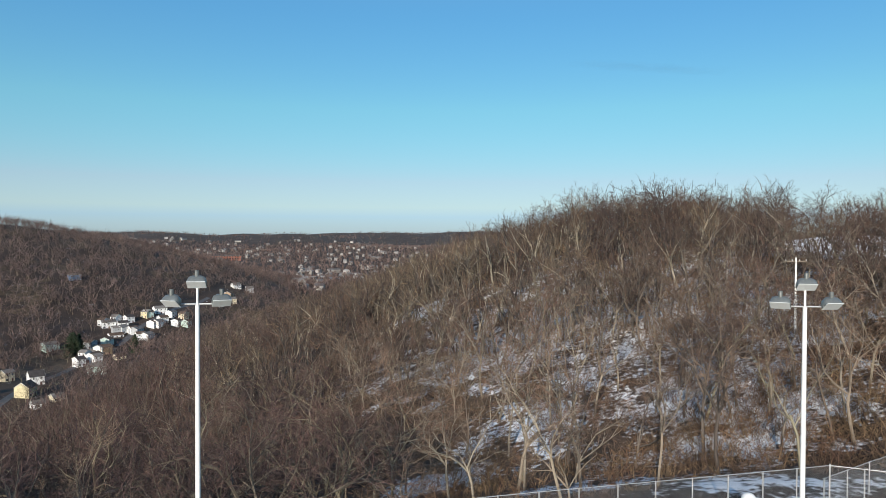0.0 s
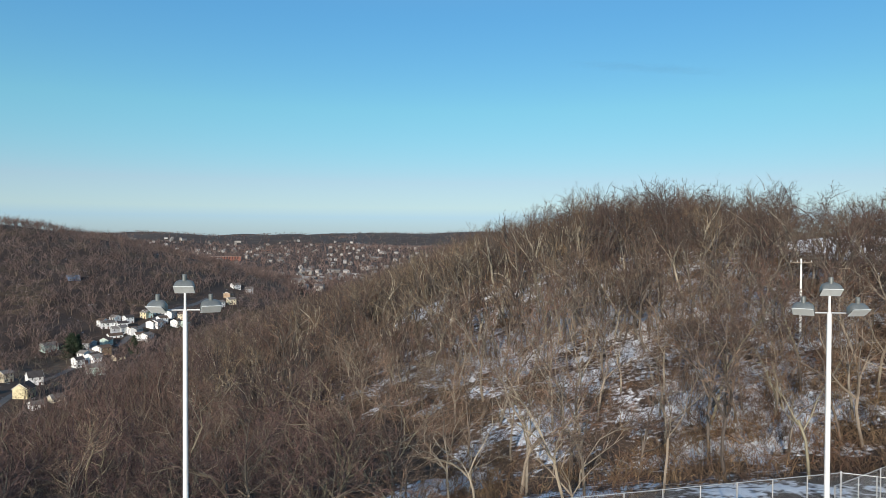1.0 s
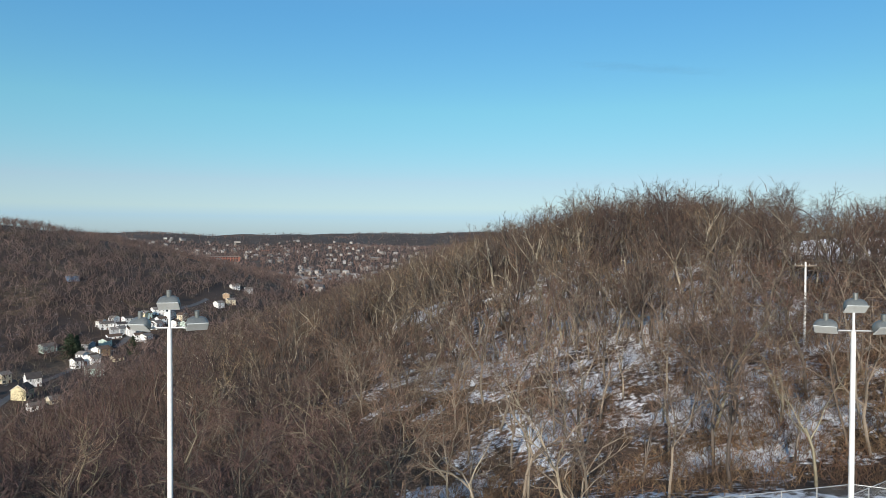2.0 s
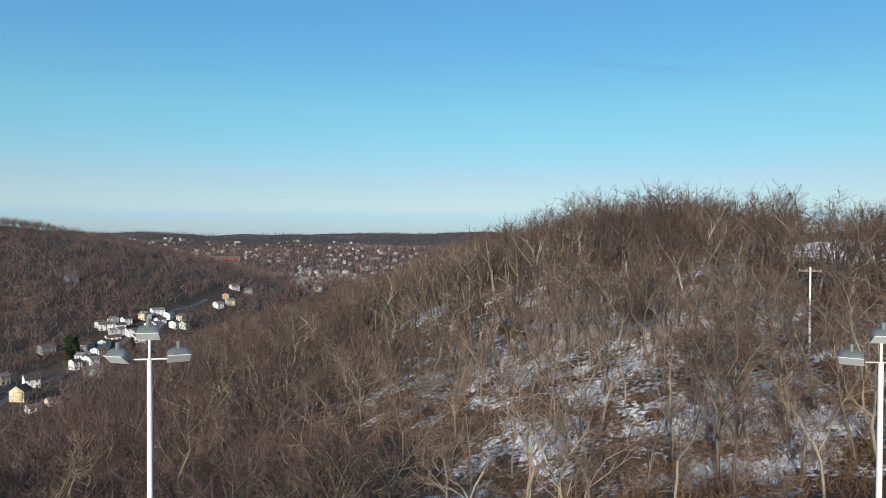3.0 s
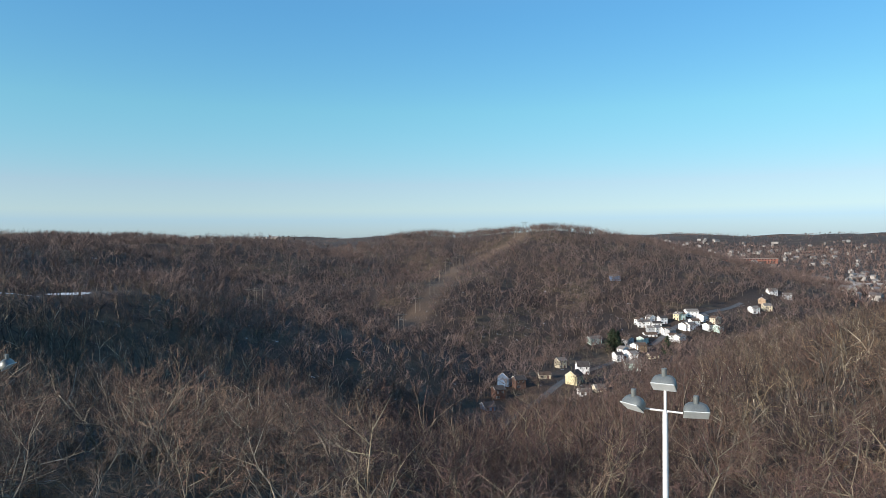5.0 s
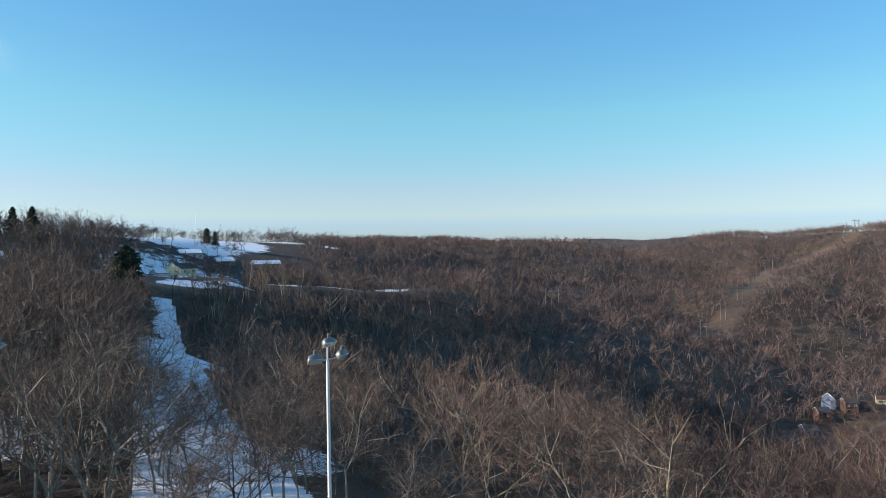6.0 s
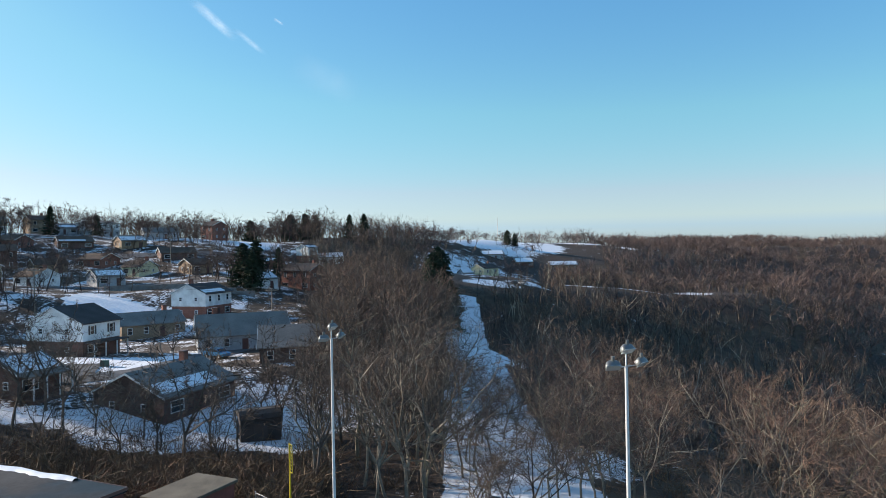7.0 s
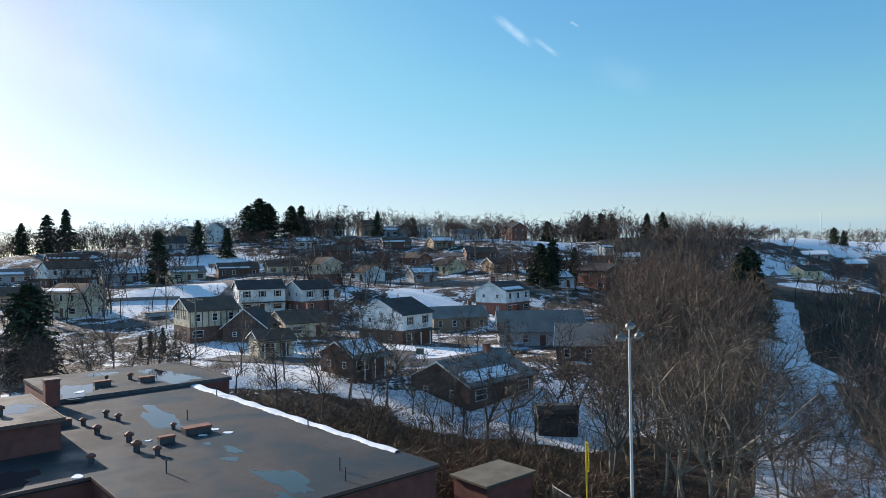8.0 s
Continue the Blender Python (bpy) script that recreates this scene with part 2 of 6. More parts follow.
HILL_TWIG = wood_material("grey-brown hill twigs", [(0.045, 0.034, 0.028), (0.183, 0.137, 0.082), (0.037, 0.031, 0.028), (0.169, 0.103, 0.065), (0.202, 0.157, 0.095), (0.049, 0.037, 0.034)], 0.1)
FAR_STEM = bark_material("grey-brown far stems", (0.055, 0.042, 0.033), (0.17, 0.135, 0.10), 1.0)
STAND_TWIG = wood_material("brown stand twigs", [(0.077, 0.053, 0.042), (0.155, 0.109, 0.075), (0.055, 0.040, 0.035), (0.133, 0.087, 0.061)], 0.1)
OLD_BARK = wood_material("olive-grey old bark", [(0.122, 0.103, 0.066), (0.186, 0.158, 0.106), (0.077, 0.063, 0.047), (0.154, 0.126, 0.090)], 1.5)
# purple-brown of the old trees, darkened further in place of shade on their slope
OLD_TWIG = wood_material("purple-brown old twigs with shade in the tone", [(0.053, 0.031, 0.028), (0.103, 0.060, 0.049), (0.039, 0.024, 0.026), (0.121, 0.071, 0.050)], 0.1)
PALE_BARK = wood_material("pale and dark sunlit bark", [(0.30, 0.26, 0.195), (0.055, 0.046, 0.041), (0.040, 0.034, 0.031), (0.36, 0.32, 0.24), (0.045, 0.038, 0.034), (0.22, 0.19, 0.145), (0.06, 0.05, 0.044)], 1.0)
# dark trunks, deepened to stand in for missing shade between the trees
DARK_STEM = bark_material("dark stems with shade in the tone", (0.028, 0.023, 0.020), (0.095, 0.078, 0.063), 1.0)
BRUSH = wood_material("brown and russet brush", [(0.117, 0.072, 0.040), (0.175, 0.120, 0.064), (0.145, 0.072, 0.040), (0.065, 0.041, 0.029), (0.160, 0.103, 0.054), (0.087, 0.051, 0.035)], 0.15)
NEEDLE = bark_material("dark green needles", (0.012, 0.022, 0.012), (0.05, 0.075, 0.035), 0.4)
STEEL = plain("galvanised steel", (0.55, 0.55, 0.54), 0.45, 0.6, 0.15)
WHITE_POLE = plain("white painted pole", (0.75, 0.75, 0.73), 0.5, 0.0, 0.1)
LENS_GLASS = plain("pale lamp lens", (0.62, 0.66, 0.66), 0.25, 0.0, 0.1)
BRICK = plain("red brick", (0.21, 0.075, 0.058), 0.85, 0, 0.3, 4)

# ---------------------------------------------------------------- ground
def snow_cover(x, y, z):
    """How much of the ground lies under snow, 0 to 1, before the patches are broken up."""
    x, y = np.asarray(x), np.asarray(y)
    d, az = np.hypot(x, y), np.degrees(np.arctan2(-x, y))

    def patch(a, r, wa, wr, top):
        px, py = at(a, r)
        u = radians(a)
        across, along = (x - px) * math.cos(u) + (y - py) * math.sin(u), -(x - px) * math.sin(u) + (y - py) * math.cos(u)
        return top * np.exp(-(across / wa) ** 2 - (along / wr) ** 2)
    s = 0.33 + 0 * x
    s = np.maximum(s, patch(-23, 62, 22, 18, 0.555))
    s = np.maximum(s, patch(-27, 95, 32, 30, 0.56))
    s = np.maximum(s, patch(-7, 70, 14, 20, 0.545))
    s = np.maximum(s, patch(-22, 49, 24, 9, 0.545))
    s = np.maximum(s, patch(2, 140, 14, 10, 0.62))
    s = np.maximum(s, patch(-9, 118, 14, 16, 0.58))
    s = np.maximum(s, patch(-14, 110, 75, 60, 0.575))
    s = np.maximum(s, patch(0, 62, 12, 10, 0.54))
    s = np.maximum(s, patch(-12, 82, 14, 14, 0.54))
    s = np.maximum(s, patch(-28, 140, 30, 20, 0.56))
    s = np.maximum(s, patch(-33, 190, 50, 50, 1.0))
    s = np.maximum(s, smoothstep(7.8, 5.0, off_line(x, y, LANE)))
    s = np.maximum(s, 0.455 * smoothstep(99, 103, az) * smoothstep(72, 84, d) * smoothstep(520, 420, d))
    for a, b, wide in (((131, 92), (113, 78), 1.8), ((112, 77), (103, 72), 4.0), ((112, 78), (100, 84), 8.0), ((120, 112), (114, 108), 9.0), ((134, 150), (131, 118), 9.0), ((140, 180), (134, 190), 10.0), ((118, 180), (109, 150), 5.0), ((113, 290), (106, 285), 9.0), ((138, 255), (131, 250), 12.0), ((128, 92), (124, 112), 7.0)):
        (ax, ay), (bx, by) = at(*a), at(*b)
        t = np.clip(((x - ax) * (bx - ax) + (y - ay) * (by - ay)) / ((bx - ax) ** 2 + (by - ay) ** 2), 0, 1)
        s = np.maximum(s, 0.95 * smoothstep(wide * 1.5, wide * 0.7, np.hypot(x - ax - t * (bx - ax), y - ay - t * (by - ay))))
    for a, r, wa, wr in ((87, 258, 12, 8), (84, 268, 10, 5), (80, 321, 14, 7), (75, 345, 14, 6), (71, 366, 14, 6), (90.5, 445, 34, 50), (86.5, 455, 30, 50), (83.5, 480, 26, 34), (80.8, 545, 36, 32), (78, 585, 32, 28)):
        s = np.maximum(s, patch(a, r, wa, wr, 1.0))
    s = np.maximum(s, patch(80, 70, 12, 16, 0.60))
    s = np.maximum(s, patch(85.6, 168, 8, 18, 1.0))
    s = np.maximum(s, patch(88, 330, 50, 90, 0.62))
    s = np.maximum(s, patch(-24, 74, 26, 26, 0.57))
    s = np.maximum(s, patch(48.3, 1150, 34, 70, 1.0))
    return s


def land():
    az = np.concatenate([np.arange(-45, 160, 0.35), np.arange(160, 315, 5.0)])
    n = len(az)
    rings = np.concatenate([[0.02], np.arange(2, 120, 2.0), 120 * 1.018 ** np.arange(0, 207)])
    rings = rings[rings < 4800]
    a, r = np.meshgrid(np.radians(az), rings)
    x, y = -r * np.sin(a), r * np.cos(a)
    z = ground_height(x, y)
    verts = np.stack([x, y, z], -1).reshape(-1, 3)
    i, j = np.meshgrid(np.arange(len(rings) - 1), np.arange(n), indexing="ij")
    jn = (j + 1) % n
    faces = np.stack([i * n + j, i * n + jn, (i + 1) * n + jn, (i + 1) * n + j], -1).reshape(-1, 4)[:, ::-1]
    me = array_mesh("ground", verts, faces, GROUND, True)
    layer = me.attributes.new("snow", "FLOAT", "POINT")
    layer.data.foreach_set("value", snow_cover(verts[:, 0], verts[:, 1], verts[:, 2]).astype(np.float32))
    gx, gy = verts[:, 0], verts[:, 1]
    cut = 0.55 * smoothstep(12, 6, off_line(gx, gy, CUT))
    px, py = at(-5, 68)
    cut = np.maximum(cut, 0.8 * np.exp(-((gx - px) ** 2 + (gy - py) ** 2) / 13 ** 2))
    px, py = at(44, 330)
    cut = np.maximum(cut, 0.6 * np.exp(-((gx - px) ** 2 + (gy - py) ** 2) / 30 ** 2))
    me.attributes.new("brush", "FLOAT", "POINT").data.foreach_set("value", cut.astype(np.float32))
    return tagged(new("ground", me), "hilly ground of brown leaf litter with snow patches", "ground", kind="structure")


land()

# ---------------------------------------------------------------- bare trees
def branches(rng, height, counts, open_=0.6, crook=0.2, radius=0.16, fork=0.3, steps=(3, 5, 2, 2, 1)):
    """Segments of a bare tree that forks into leaders: rows of start, end, start radius, end radius, level.
    counts: leaders, then branches on a leader, shoots on a branch, twigs on a shoot."""
    rows, last = [], len(counts)
    shares = (None, (0.42, 0.72), (0.32, 0.6), (0.35, 0.65), (0.5, 1.0))

    def grow(p, way, length, r, level):
        n = steps[level]
        pts, ways = [p], []
        tip = 0.75 if level == 0 else (0.15 if level < last else 0.0)
        for s in range(n):
            way = way + rng.normal(0, crook * (0.5 if level == 0 else 1.0), 3) + np.array([0, 0, 0.10 if level in (1, 2) else 0.02])
            way = way / np.linalg.norm(way)
            q = pts[-1] + way * length / n
            rows.append((*pts[-1], *q, r * (1 - s / n * (1 - tip)), r * (1 - (s + 1) / n * (1 - tip)), level))
            pts.append(q)
            ways.append(way)
        if level == last:
            return
        for k in range(counts[level]):
            t = rng.uniform(0.8, 1.0) if level == 0 else 0.18 + 0.82 * (k + rng.uniform(0.1, 0.9)) / counts[level]
            i = min(int(t * n), n - 1)
            base = pts[i] + (pts[i + 1] - pts[i]) * (t * n - i)
            turn = rng.normal(0, 1, 3)
            side = turn - ways[i] * turn.dot(ways[i])
            side = side / np.linalg.norm(side)
            out = ways[i] + side * (open_ * rng.uniform(0.35, 1.1) if level == 0 else rng.uniform(0.6, 1.4))
            out = out / np.linalg.norm(out)
            if out[2] < -0.1:
                out[2] *= 0.2
            whole = height if level == 0 else length
            grow(base, out, whole * rng.uniform(*shares[level + 1]) * (1 if level == 0 else 1.15 - 0.5 * t), r * (rng.uniform(0.5, 0.8) if level == 0 else 0.5 - 0.15 * t), level + 1)
    grow(np.zeros(3), np.array([0, 0, 1.0]), height * fork, radius, 0)
    return np.array(rows)


def tubes(rows, sides, thin=0.0):
    """Tapered tubes round the segments, as vertices and triangles."""
    p, q, r0, r1 = rows[:, 0:3], rows[:, 3:6], np.maximum(rows[:, 6:7], thin), np.maximum(rows[:, 7:8], thin * 0.4)
    w = q - p
    w = w / np.linalg.norm(w, axis=1, keepdims=True)
    ref = np.where(np.abs(w[:, 2:3]) < 0.8, np.array([[0, 0, 1.0]]), np.array([[1.0, 0, 0]]))
    u = np.cross(w, ref)
    u = u / np.linalg.norm(u, axis=1, keepdims=True)
    v = np.cross(w, u)
    ring = [2 * math.pi * k / sides for k in range(sides)]
    lower = np.stack([p + r0 * (u * math.cos(a) + v * math.sin(a)) for a in ring], 1)
    upper = np.stack([q + r1 * (u * math.cos(a) + v * math.sin(a)) for a in ring], 1)
    verts = np.concatenate([lower, upper], 1).reshape(-1, 3)
    base = (np.arange(len(rows)) * 2 * sides)[:, None]
    tri = []
    for k in range(sides):
        l = (k + 1) % sides
        tri += [base + np.array([[k, l, sides + l]]), base + np.array([[k, sides + l, sides + k]])]
    return verts, np.concatenate(tri)


def spikes(rows, thin=0.012):
    """Three-sided cones along the segments: fine twigs."""
    p, q, r0 = rows[:, 0:3], rows[:, 3:6], np.maximum(rows[:, 6:7], thin)
    w = q - p
    w = w / np.linalg.norm(w, axis=1, keepdims=True)
    ref = np.where(np.abs(w[:, 2:3]) < 0.8, np.array([[0, 0, 1.0]]), np.array([[1.0, 0, 0]]))
    u = np.cross(w, ref)
    u = u / np.linalg.norm(u, axis=1, keepdims=True)
    v = np.cross(w, u)
    foot = [p + r0 * (u * math.cos(a) + v * math.sin(a)) for a in (0, 2.094, 4.189)]
    verts = np.stack([*foot, q], 1).reshape(-1, 3)
    base = (np.arange(len(rows)) * 4)[:, None]
    return verts, np.concatenate([base + np.array([[k, (k + 1) % 3, 3]]) for k in range(3)])


def slivers(rows, rng, thin=0.012):
    """The finest twigs, thinner than a finger: one tapering blade each, turned at random about its own axis."""
    p, q, r0 = rows[:, 0:3], rows[:, 3:6], np.maximum(rows[:, 6:7], thin)
    w = q - p
    u = np.cross(w, rng.normal(0, 1, w.shape))
    u = u / np.linalg.norm(u, axis=1, keepdims=True)
    verts = np.stack([p - u * r0, p + u * r0, q], 1).reshape(-1, 3)
    return verts, np.arange(len(rows) * 3).reshape(-1, 3)


def ribbons(rows, rng, thin=0.012):
    """Thin branches that keep their width from joint to joint: one flat strip each, turned at random about its own axis."""
    p, q, r0, r1 = rows[:, 0:3], rows[:, 3:6], np.maximum(rows[:, 6:7], thin), np.maximum(rows[:, 7:8], thin * 0.6)
    w = q - p
    u = np.cross(w, rng.normal(0, 1, w.shape))
    u = u / np.linalg.norm(u, axis=1, keepdims=True)
    verts = np.stack([p - u * r0, p + u * r0, q + u * r1, q - u * r1], 1).reshape(-1, 3)
    base = (np.arange(len(rows)) * 4)[:, None]
    return verts, np.concatenate([base + np.array([[0, 1, 2]]), base + np.array([[0, 2, 3]])])


def joined(*pieces):
    verts, faces, n = [], [], 0
    for v, f in pieces:
        verts.append(v)
        faces.append(f + n)
        n += len(v)
    return np.concatenate(verts), np.concatenate(faces)


def spread_copies(kinds, places, rng, size):
    """Many turned and scaled copies of tree shapes as one pair of arrays."""
    verts, faces, marks, tones, n = [], [], [], [], 0
    which = rng.integers(0, len(kinds), len(places))
    for k, (v, f, *stem) in enumerate(kinds):
        sel = places[which == k]
        if not len(sel):
            continue
        a, s = rng.uniform(0, 6.283, len(sel)), rng.uniform(*size, len(sel))
        c, sn = np.cos(a)[:, None], np.sin(a)[:, None]
        wide = s * rng.uniform(0.8, 1.2, len(sel))
        x = (v[None, :, 0] * c - v[None, :, 1] * sn) * wide[:, None] + sel[:, 0:1]
        y = (v[None, :, 0] * sn + v[None, :, 1] * c) * wide[:, None] + sel[:, 1:2]
        z = v[None, :, 2] * s[:, None] + sel[:, 2:3]
        verts.append(np.stack([x, y, z], -1).reshape(-1, 3))
        faces.append((f[None] + (np.arange(len(sel)) * len(v))[:, None, None]).reshape(-1, 3) + n)
        marks.append(np.tile(np.arange(len(f)) < (stem[0] if stem else 0), len(sel)))
        tones.append(np.repeat(rng.uniform(0, 1, len(sel)), len(f)))
        n += len(sel) * len(v)
    return np.concatenate(verts), np.concatenate(faces), np.concatenate(marks), np.concatenate(tones)


def stuff(name, copies, mat, label, category, stem_mat=None):
    """Many trees or bushes in one mesh, each with a tone of its own."""
    v, f, stems, tones = copies
    me = array_mesh(name, v, f, mat, False, stem_mat, stems if stem_mat else None)
    me.attributes.new("tone", "FLOAT", "FACE").data.foreach_set("value", tones.astype(np.float32))
    return tagged(new(name, me), label, category, kind="stuff")


def wooded(x, y):
    """True where woods stand: not in the yards, the field, the lane, the village or the cut under the power line."""
    d, az = np.hypot(x, y), np.degrees(np.arctan2(-x, y))
    keep = ridge(x, y, *RIDGES[0]) < -0.6                            # the field
    keep &= ~((az > np.where(d > 200, 103.5, 100.5)) & (d < 345))                              # the houses
    keep &= off_line(x, y, ((-4, 84), (-7.5, 68), (-10, 54))) > 1.2     # an open snowy slope
    keep &= off_line(x, y, LANE) > 6.4                               # the lane
    keep &= ~((az > 78) & (az < np.where(d > 285, 88.0, 93.5)) & (d > 215) & (d < 530) & (ground_height(x, y) > 3) & (np.sin(x / 19) * np.sin(y / 23) < 0.45))   # yards on the bank
    keep &= (off_line(x, y, ((91, 462), (86.0, 482))) > 24) & (off_line(x, y, ((81.5, 538), (77.4, 595))) > 6)   # snowy fields on the plateau
    keep &= off_line(x, y, ((82, 312), (69.5, 373))) > 6.5              # the snowy edge of the bank
    keep &= ~((az > 82.5) & (az < np.where(d > 400, 92.8, 90.6)) & (d > 245) & (d < 505) & (np.sin(x / 11 + 1) * np.sin(y / 13) < 0.2))   # open yards below those fields
    keep &= off_line(x, y, ((86.6, 188), (85.0, 158))) > 6.5
    keep &= off_line(x, y, VILLAGE) > 15
    keep &= ~((az < -27) & (d > 128) & (d < 230))                    # the open field behind the crest
    keep &= ~((np.abs(az - 48.5) < 1.6) & (d > 1000) & (d < 1500))
    keep &= off_line(x, y, CUT) > 8                                  # the power line's cut
    return keep


def in_sight(x, y, z, top=12.0, cover=8.0):
    """True where the top of a tree shows over the ground that lies between it and the field."""
    seen = np.ones(len(x), bool)
    eye = 18.0
    d = np.hypot(x, y)
    for f in np.linspace(0.12, 0.95, 22):
        cov = np.where(wooded(x * f, y * f), cover, 0) * (f * d > 60)
        seen &= eye + (z + top - eye) * f > ground_height(x * f, y * f) + np.where(f > 0.85, 0, cov)
    return seen


def scatter(rng, n, az0, az1, d0, d1, top=12.0, cover=6.0):
    az, d = rng.uniform(az0, az1, n), np.sqrt(rng.uniform(d0 * d0, d1 * d1, n))
    x, y = -d * np.sin(np.radians(az)), d * np.cos(np.radians(az))
    ok = wooded(x, y)
    x, y = x[ok], y[ok]
    z = ground_height(x, y) - 0.2
    ok = in_sight(x, y, z, top, cover)
    return np.stack([x, y, z], -1)[ok]


def near_tree_kind(rng, height, spread, crown_mat, bark=BARK, stout=0.0095, fork=(0.15, 0.38), counts=(4, 7, 5, 8), twig=0.012):
    """A bare tree with its trunk and limbs in one mesh and its branches and twigs in another."""
    r = branches(rng, height, counts, spread * 1.35, 0.27, stout * height, rng.uniform(*fork))
    lv = r[:, 8]
    trunk = joined(tubes(r[lv == 0], 6), tubes(r[lv == 1], 4), tubes(r[lv == 2], 3, 0.016))
    crown = joined(ribbons(r[lv == 3], rng, twig), slivers(r[lv == 4], rng, twig))
    return array_mesh("trunk", *trunk, bark), array_mesh("crown", *crown, crown_mat)


def bare_tree(kind, x, y, turn, size, label="bare brown deciduous tree with fine winter twigs", group="bare trees round the field", name="bare_tree"):
    ob = new(name)
    ob.matrix_basis = pose(x, y, gz(x, y) - 0.15, 0, 0, turn) @ Matrix.Diagonal((size, size, size, 1))
    shared("trunk", kind[0], ob, Matrix())
    shared("crown", kind[1], ob, Matrix())
    return tagged(ob, label, "tree", group)


def spaced(rng, points, gap, most):
    """Takes points one by one, leaving out those that stand too near one taken already."""
    taken = np.zeros((0, 3))
    for p in points:
        if len(taken) == 0 or np.hypot(*(taken[:, :2] - p[:2]).T).min() > gap:
            taken = np.vstack([taken, p])
        if len(taken) >= most:
            break
    return taken


tree_rng = np.random.default_rng(7)
NEAR_KINDS = [near_tree_kind(tree_rng, h, sp, TWIG) for h, sp in ((12.5, 0.7), (11.5, 1.0), (13.5, 0.5), (12, 0.8), (10.5, 1.1), (13, 0.6), (9.5, 0.9), (12.5, 0.95))]


STAND_KINDS = [near_tree_kind(tree_rng, h, sp, STAND_TWIG, BARK, 0.012, (0.2, 0.45), (4, 6, 4, 6), 0.015) for h, sp in ((12.5, 0.6), (13, 0.45), (11.5, 0.7), (13.5, 0.5))]


OLD_KINDS = [near_tree_kind(tree_rng, h, sp, OLD_TWIG, OLD_BARK, 0.014, (0.12, 0.26), (5, 7, 5, 7), 0.016) for h, sp in ((11, 1.1), (12, 0.9), (10, 1.25), (12.5, 1.0), (11.5, 1.15))]
FRONT_KINDS = [near_tree_kind(tree_rng, h, sp, TWIG, BARK, 0.0115, (0.3, 0.52), (3, 6, 4, 6), 0.014) for h, sp in ((12.5, 0.55), (13, 0.45), (11.5, 0.7), (12, 0.6), (10.5, 0.75))]
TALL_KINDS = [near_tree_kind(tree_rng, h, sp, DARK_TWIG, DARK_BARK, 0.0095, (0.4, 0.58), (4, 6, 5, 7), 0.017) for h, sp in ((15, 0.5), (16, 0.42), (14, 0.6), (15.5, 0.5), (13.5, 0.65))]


def near_woods():
    rng = np.random.default_rng(11)
    pts = np.concatenate([spaced(rng, scatter(rng, 4500, -11, 100.5, 25, 102, 12, 0), 4.7, 240), spaced(rng, scatter(rng, 2000, -40, -11, 25, 102, 12, 0), 5.0, 115)])
    for x, y, z in pts:
        x, y = float(x), float(y)
        az, d, turn = math.degrees(math.atan2(-x, y)), math.hypot(x, y), rng.uniform(0, 360)
        if az > 89.8:
            bare_tree(STAND_KINDS[rng.integers(len(STAND_KINDS))], x, y, turn, rng.uniform(0.85, 1.25), "tall dark bare tree in the dense stand by the lane")
        elif 9 < az < 48 and rng.uniform(0, 1) < 0.88:
            # their darkened twigs also carry the shade that lies on this side
            bare_tree(OLD_KINDS[rng.integers(len(OLD_KINDS))], x, y, turn, rng.uniform(0.8, 1.12), "broad old bare tree, purple-brown twigs darkened for shade")
        elif az < -2 and rng.uniform(0, 1) < 0.75:
            bare_tree(FRONT_KINDS[rng.integers(len(FRONT_KINDS))], x, y, turn, rng.uniform(0.75, 1.1) * (0.75 if d < 46 else 1.0), "bare tree with a pale or dark stem on the snowy slope")
        else:
            tall = 1.15 if az > 79.5 and d > 72 else 1.0
            bare_tree(NEAR_KINDS[rng.integers(len(NEAR_KINDS))], x, y, turn, tall * rng.uniform(0.8, 1.1) * (0.75 if d < 46 else 1.0))


def bushes(rng):
    """Rounded thickets of thin arching rods."""
    kinds = []
    for k in range(8):
        n = 14
        a, tilt, l = rng.uniform(0, 6.283, n), rng.uniform(0.1, 1.1, n), rng.uniform(0.8, 2.2, n)
        p = np.stack([rng.normal(0, 0.4, n), rng.normal(0, 0.4, n), np.zeros(n)], -1)
        q = p + np.stack([np.cos(a) * np.sin(tilt) * l, np.sin(a) * np.sin(tilt) * l, np.cos(tilt) * l], -1)
        tip = q + (q - p) * np.array([0.5, 0.5, 0.1]) + rng.normal(0, 0.15, (n, 3))
        side = (p + q) / 2 + rng.normal(0, 0.5, (n, 3)) * np.array([1, 1, 0.5]) + np.array([0, 0, 0.4])
        thick = np.full((n, 3), 0.02)
        v, f = joined(spikes(np.concatenate([p, q, thick], 1), 0.02), slivers(np.concatenate([q - (q - p) * 0.15, tip, thick], 1), rng, 0.014), slivers(np.concatenate([(p + q) / 2, side, thick], 1), rng, 0.014))
        kinds.append((v, f))
    return kinds


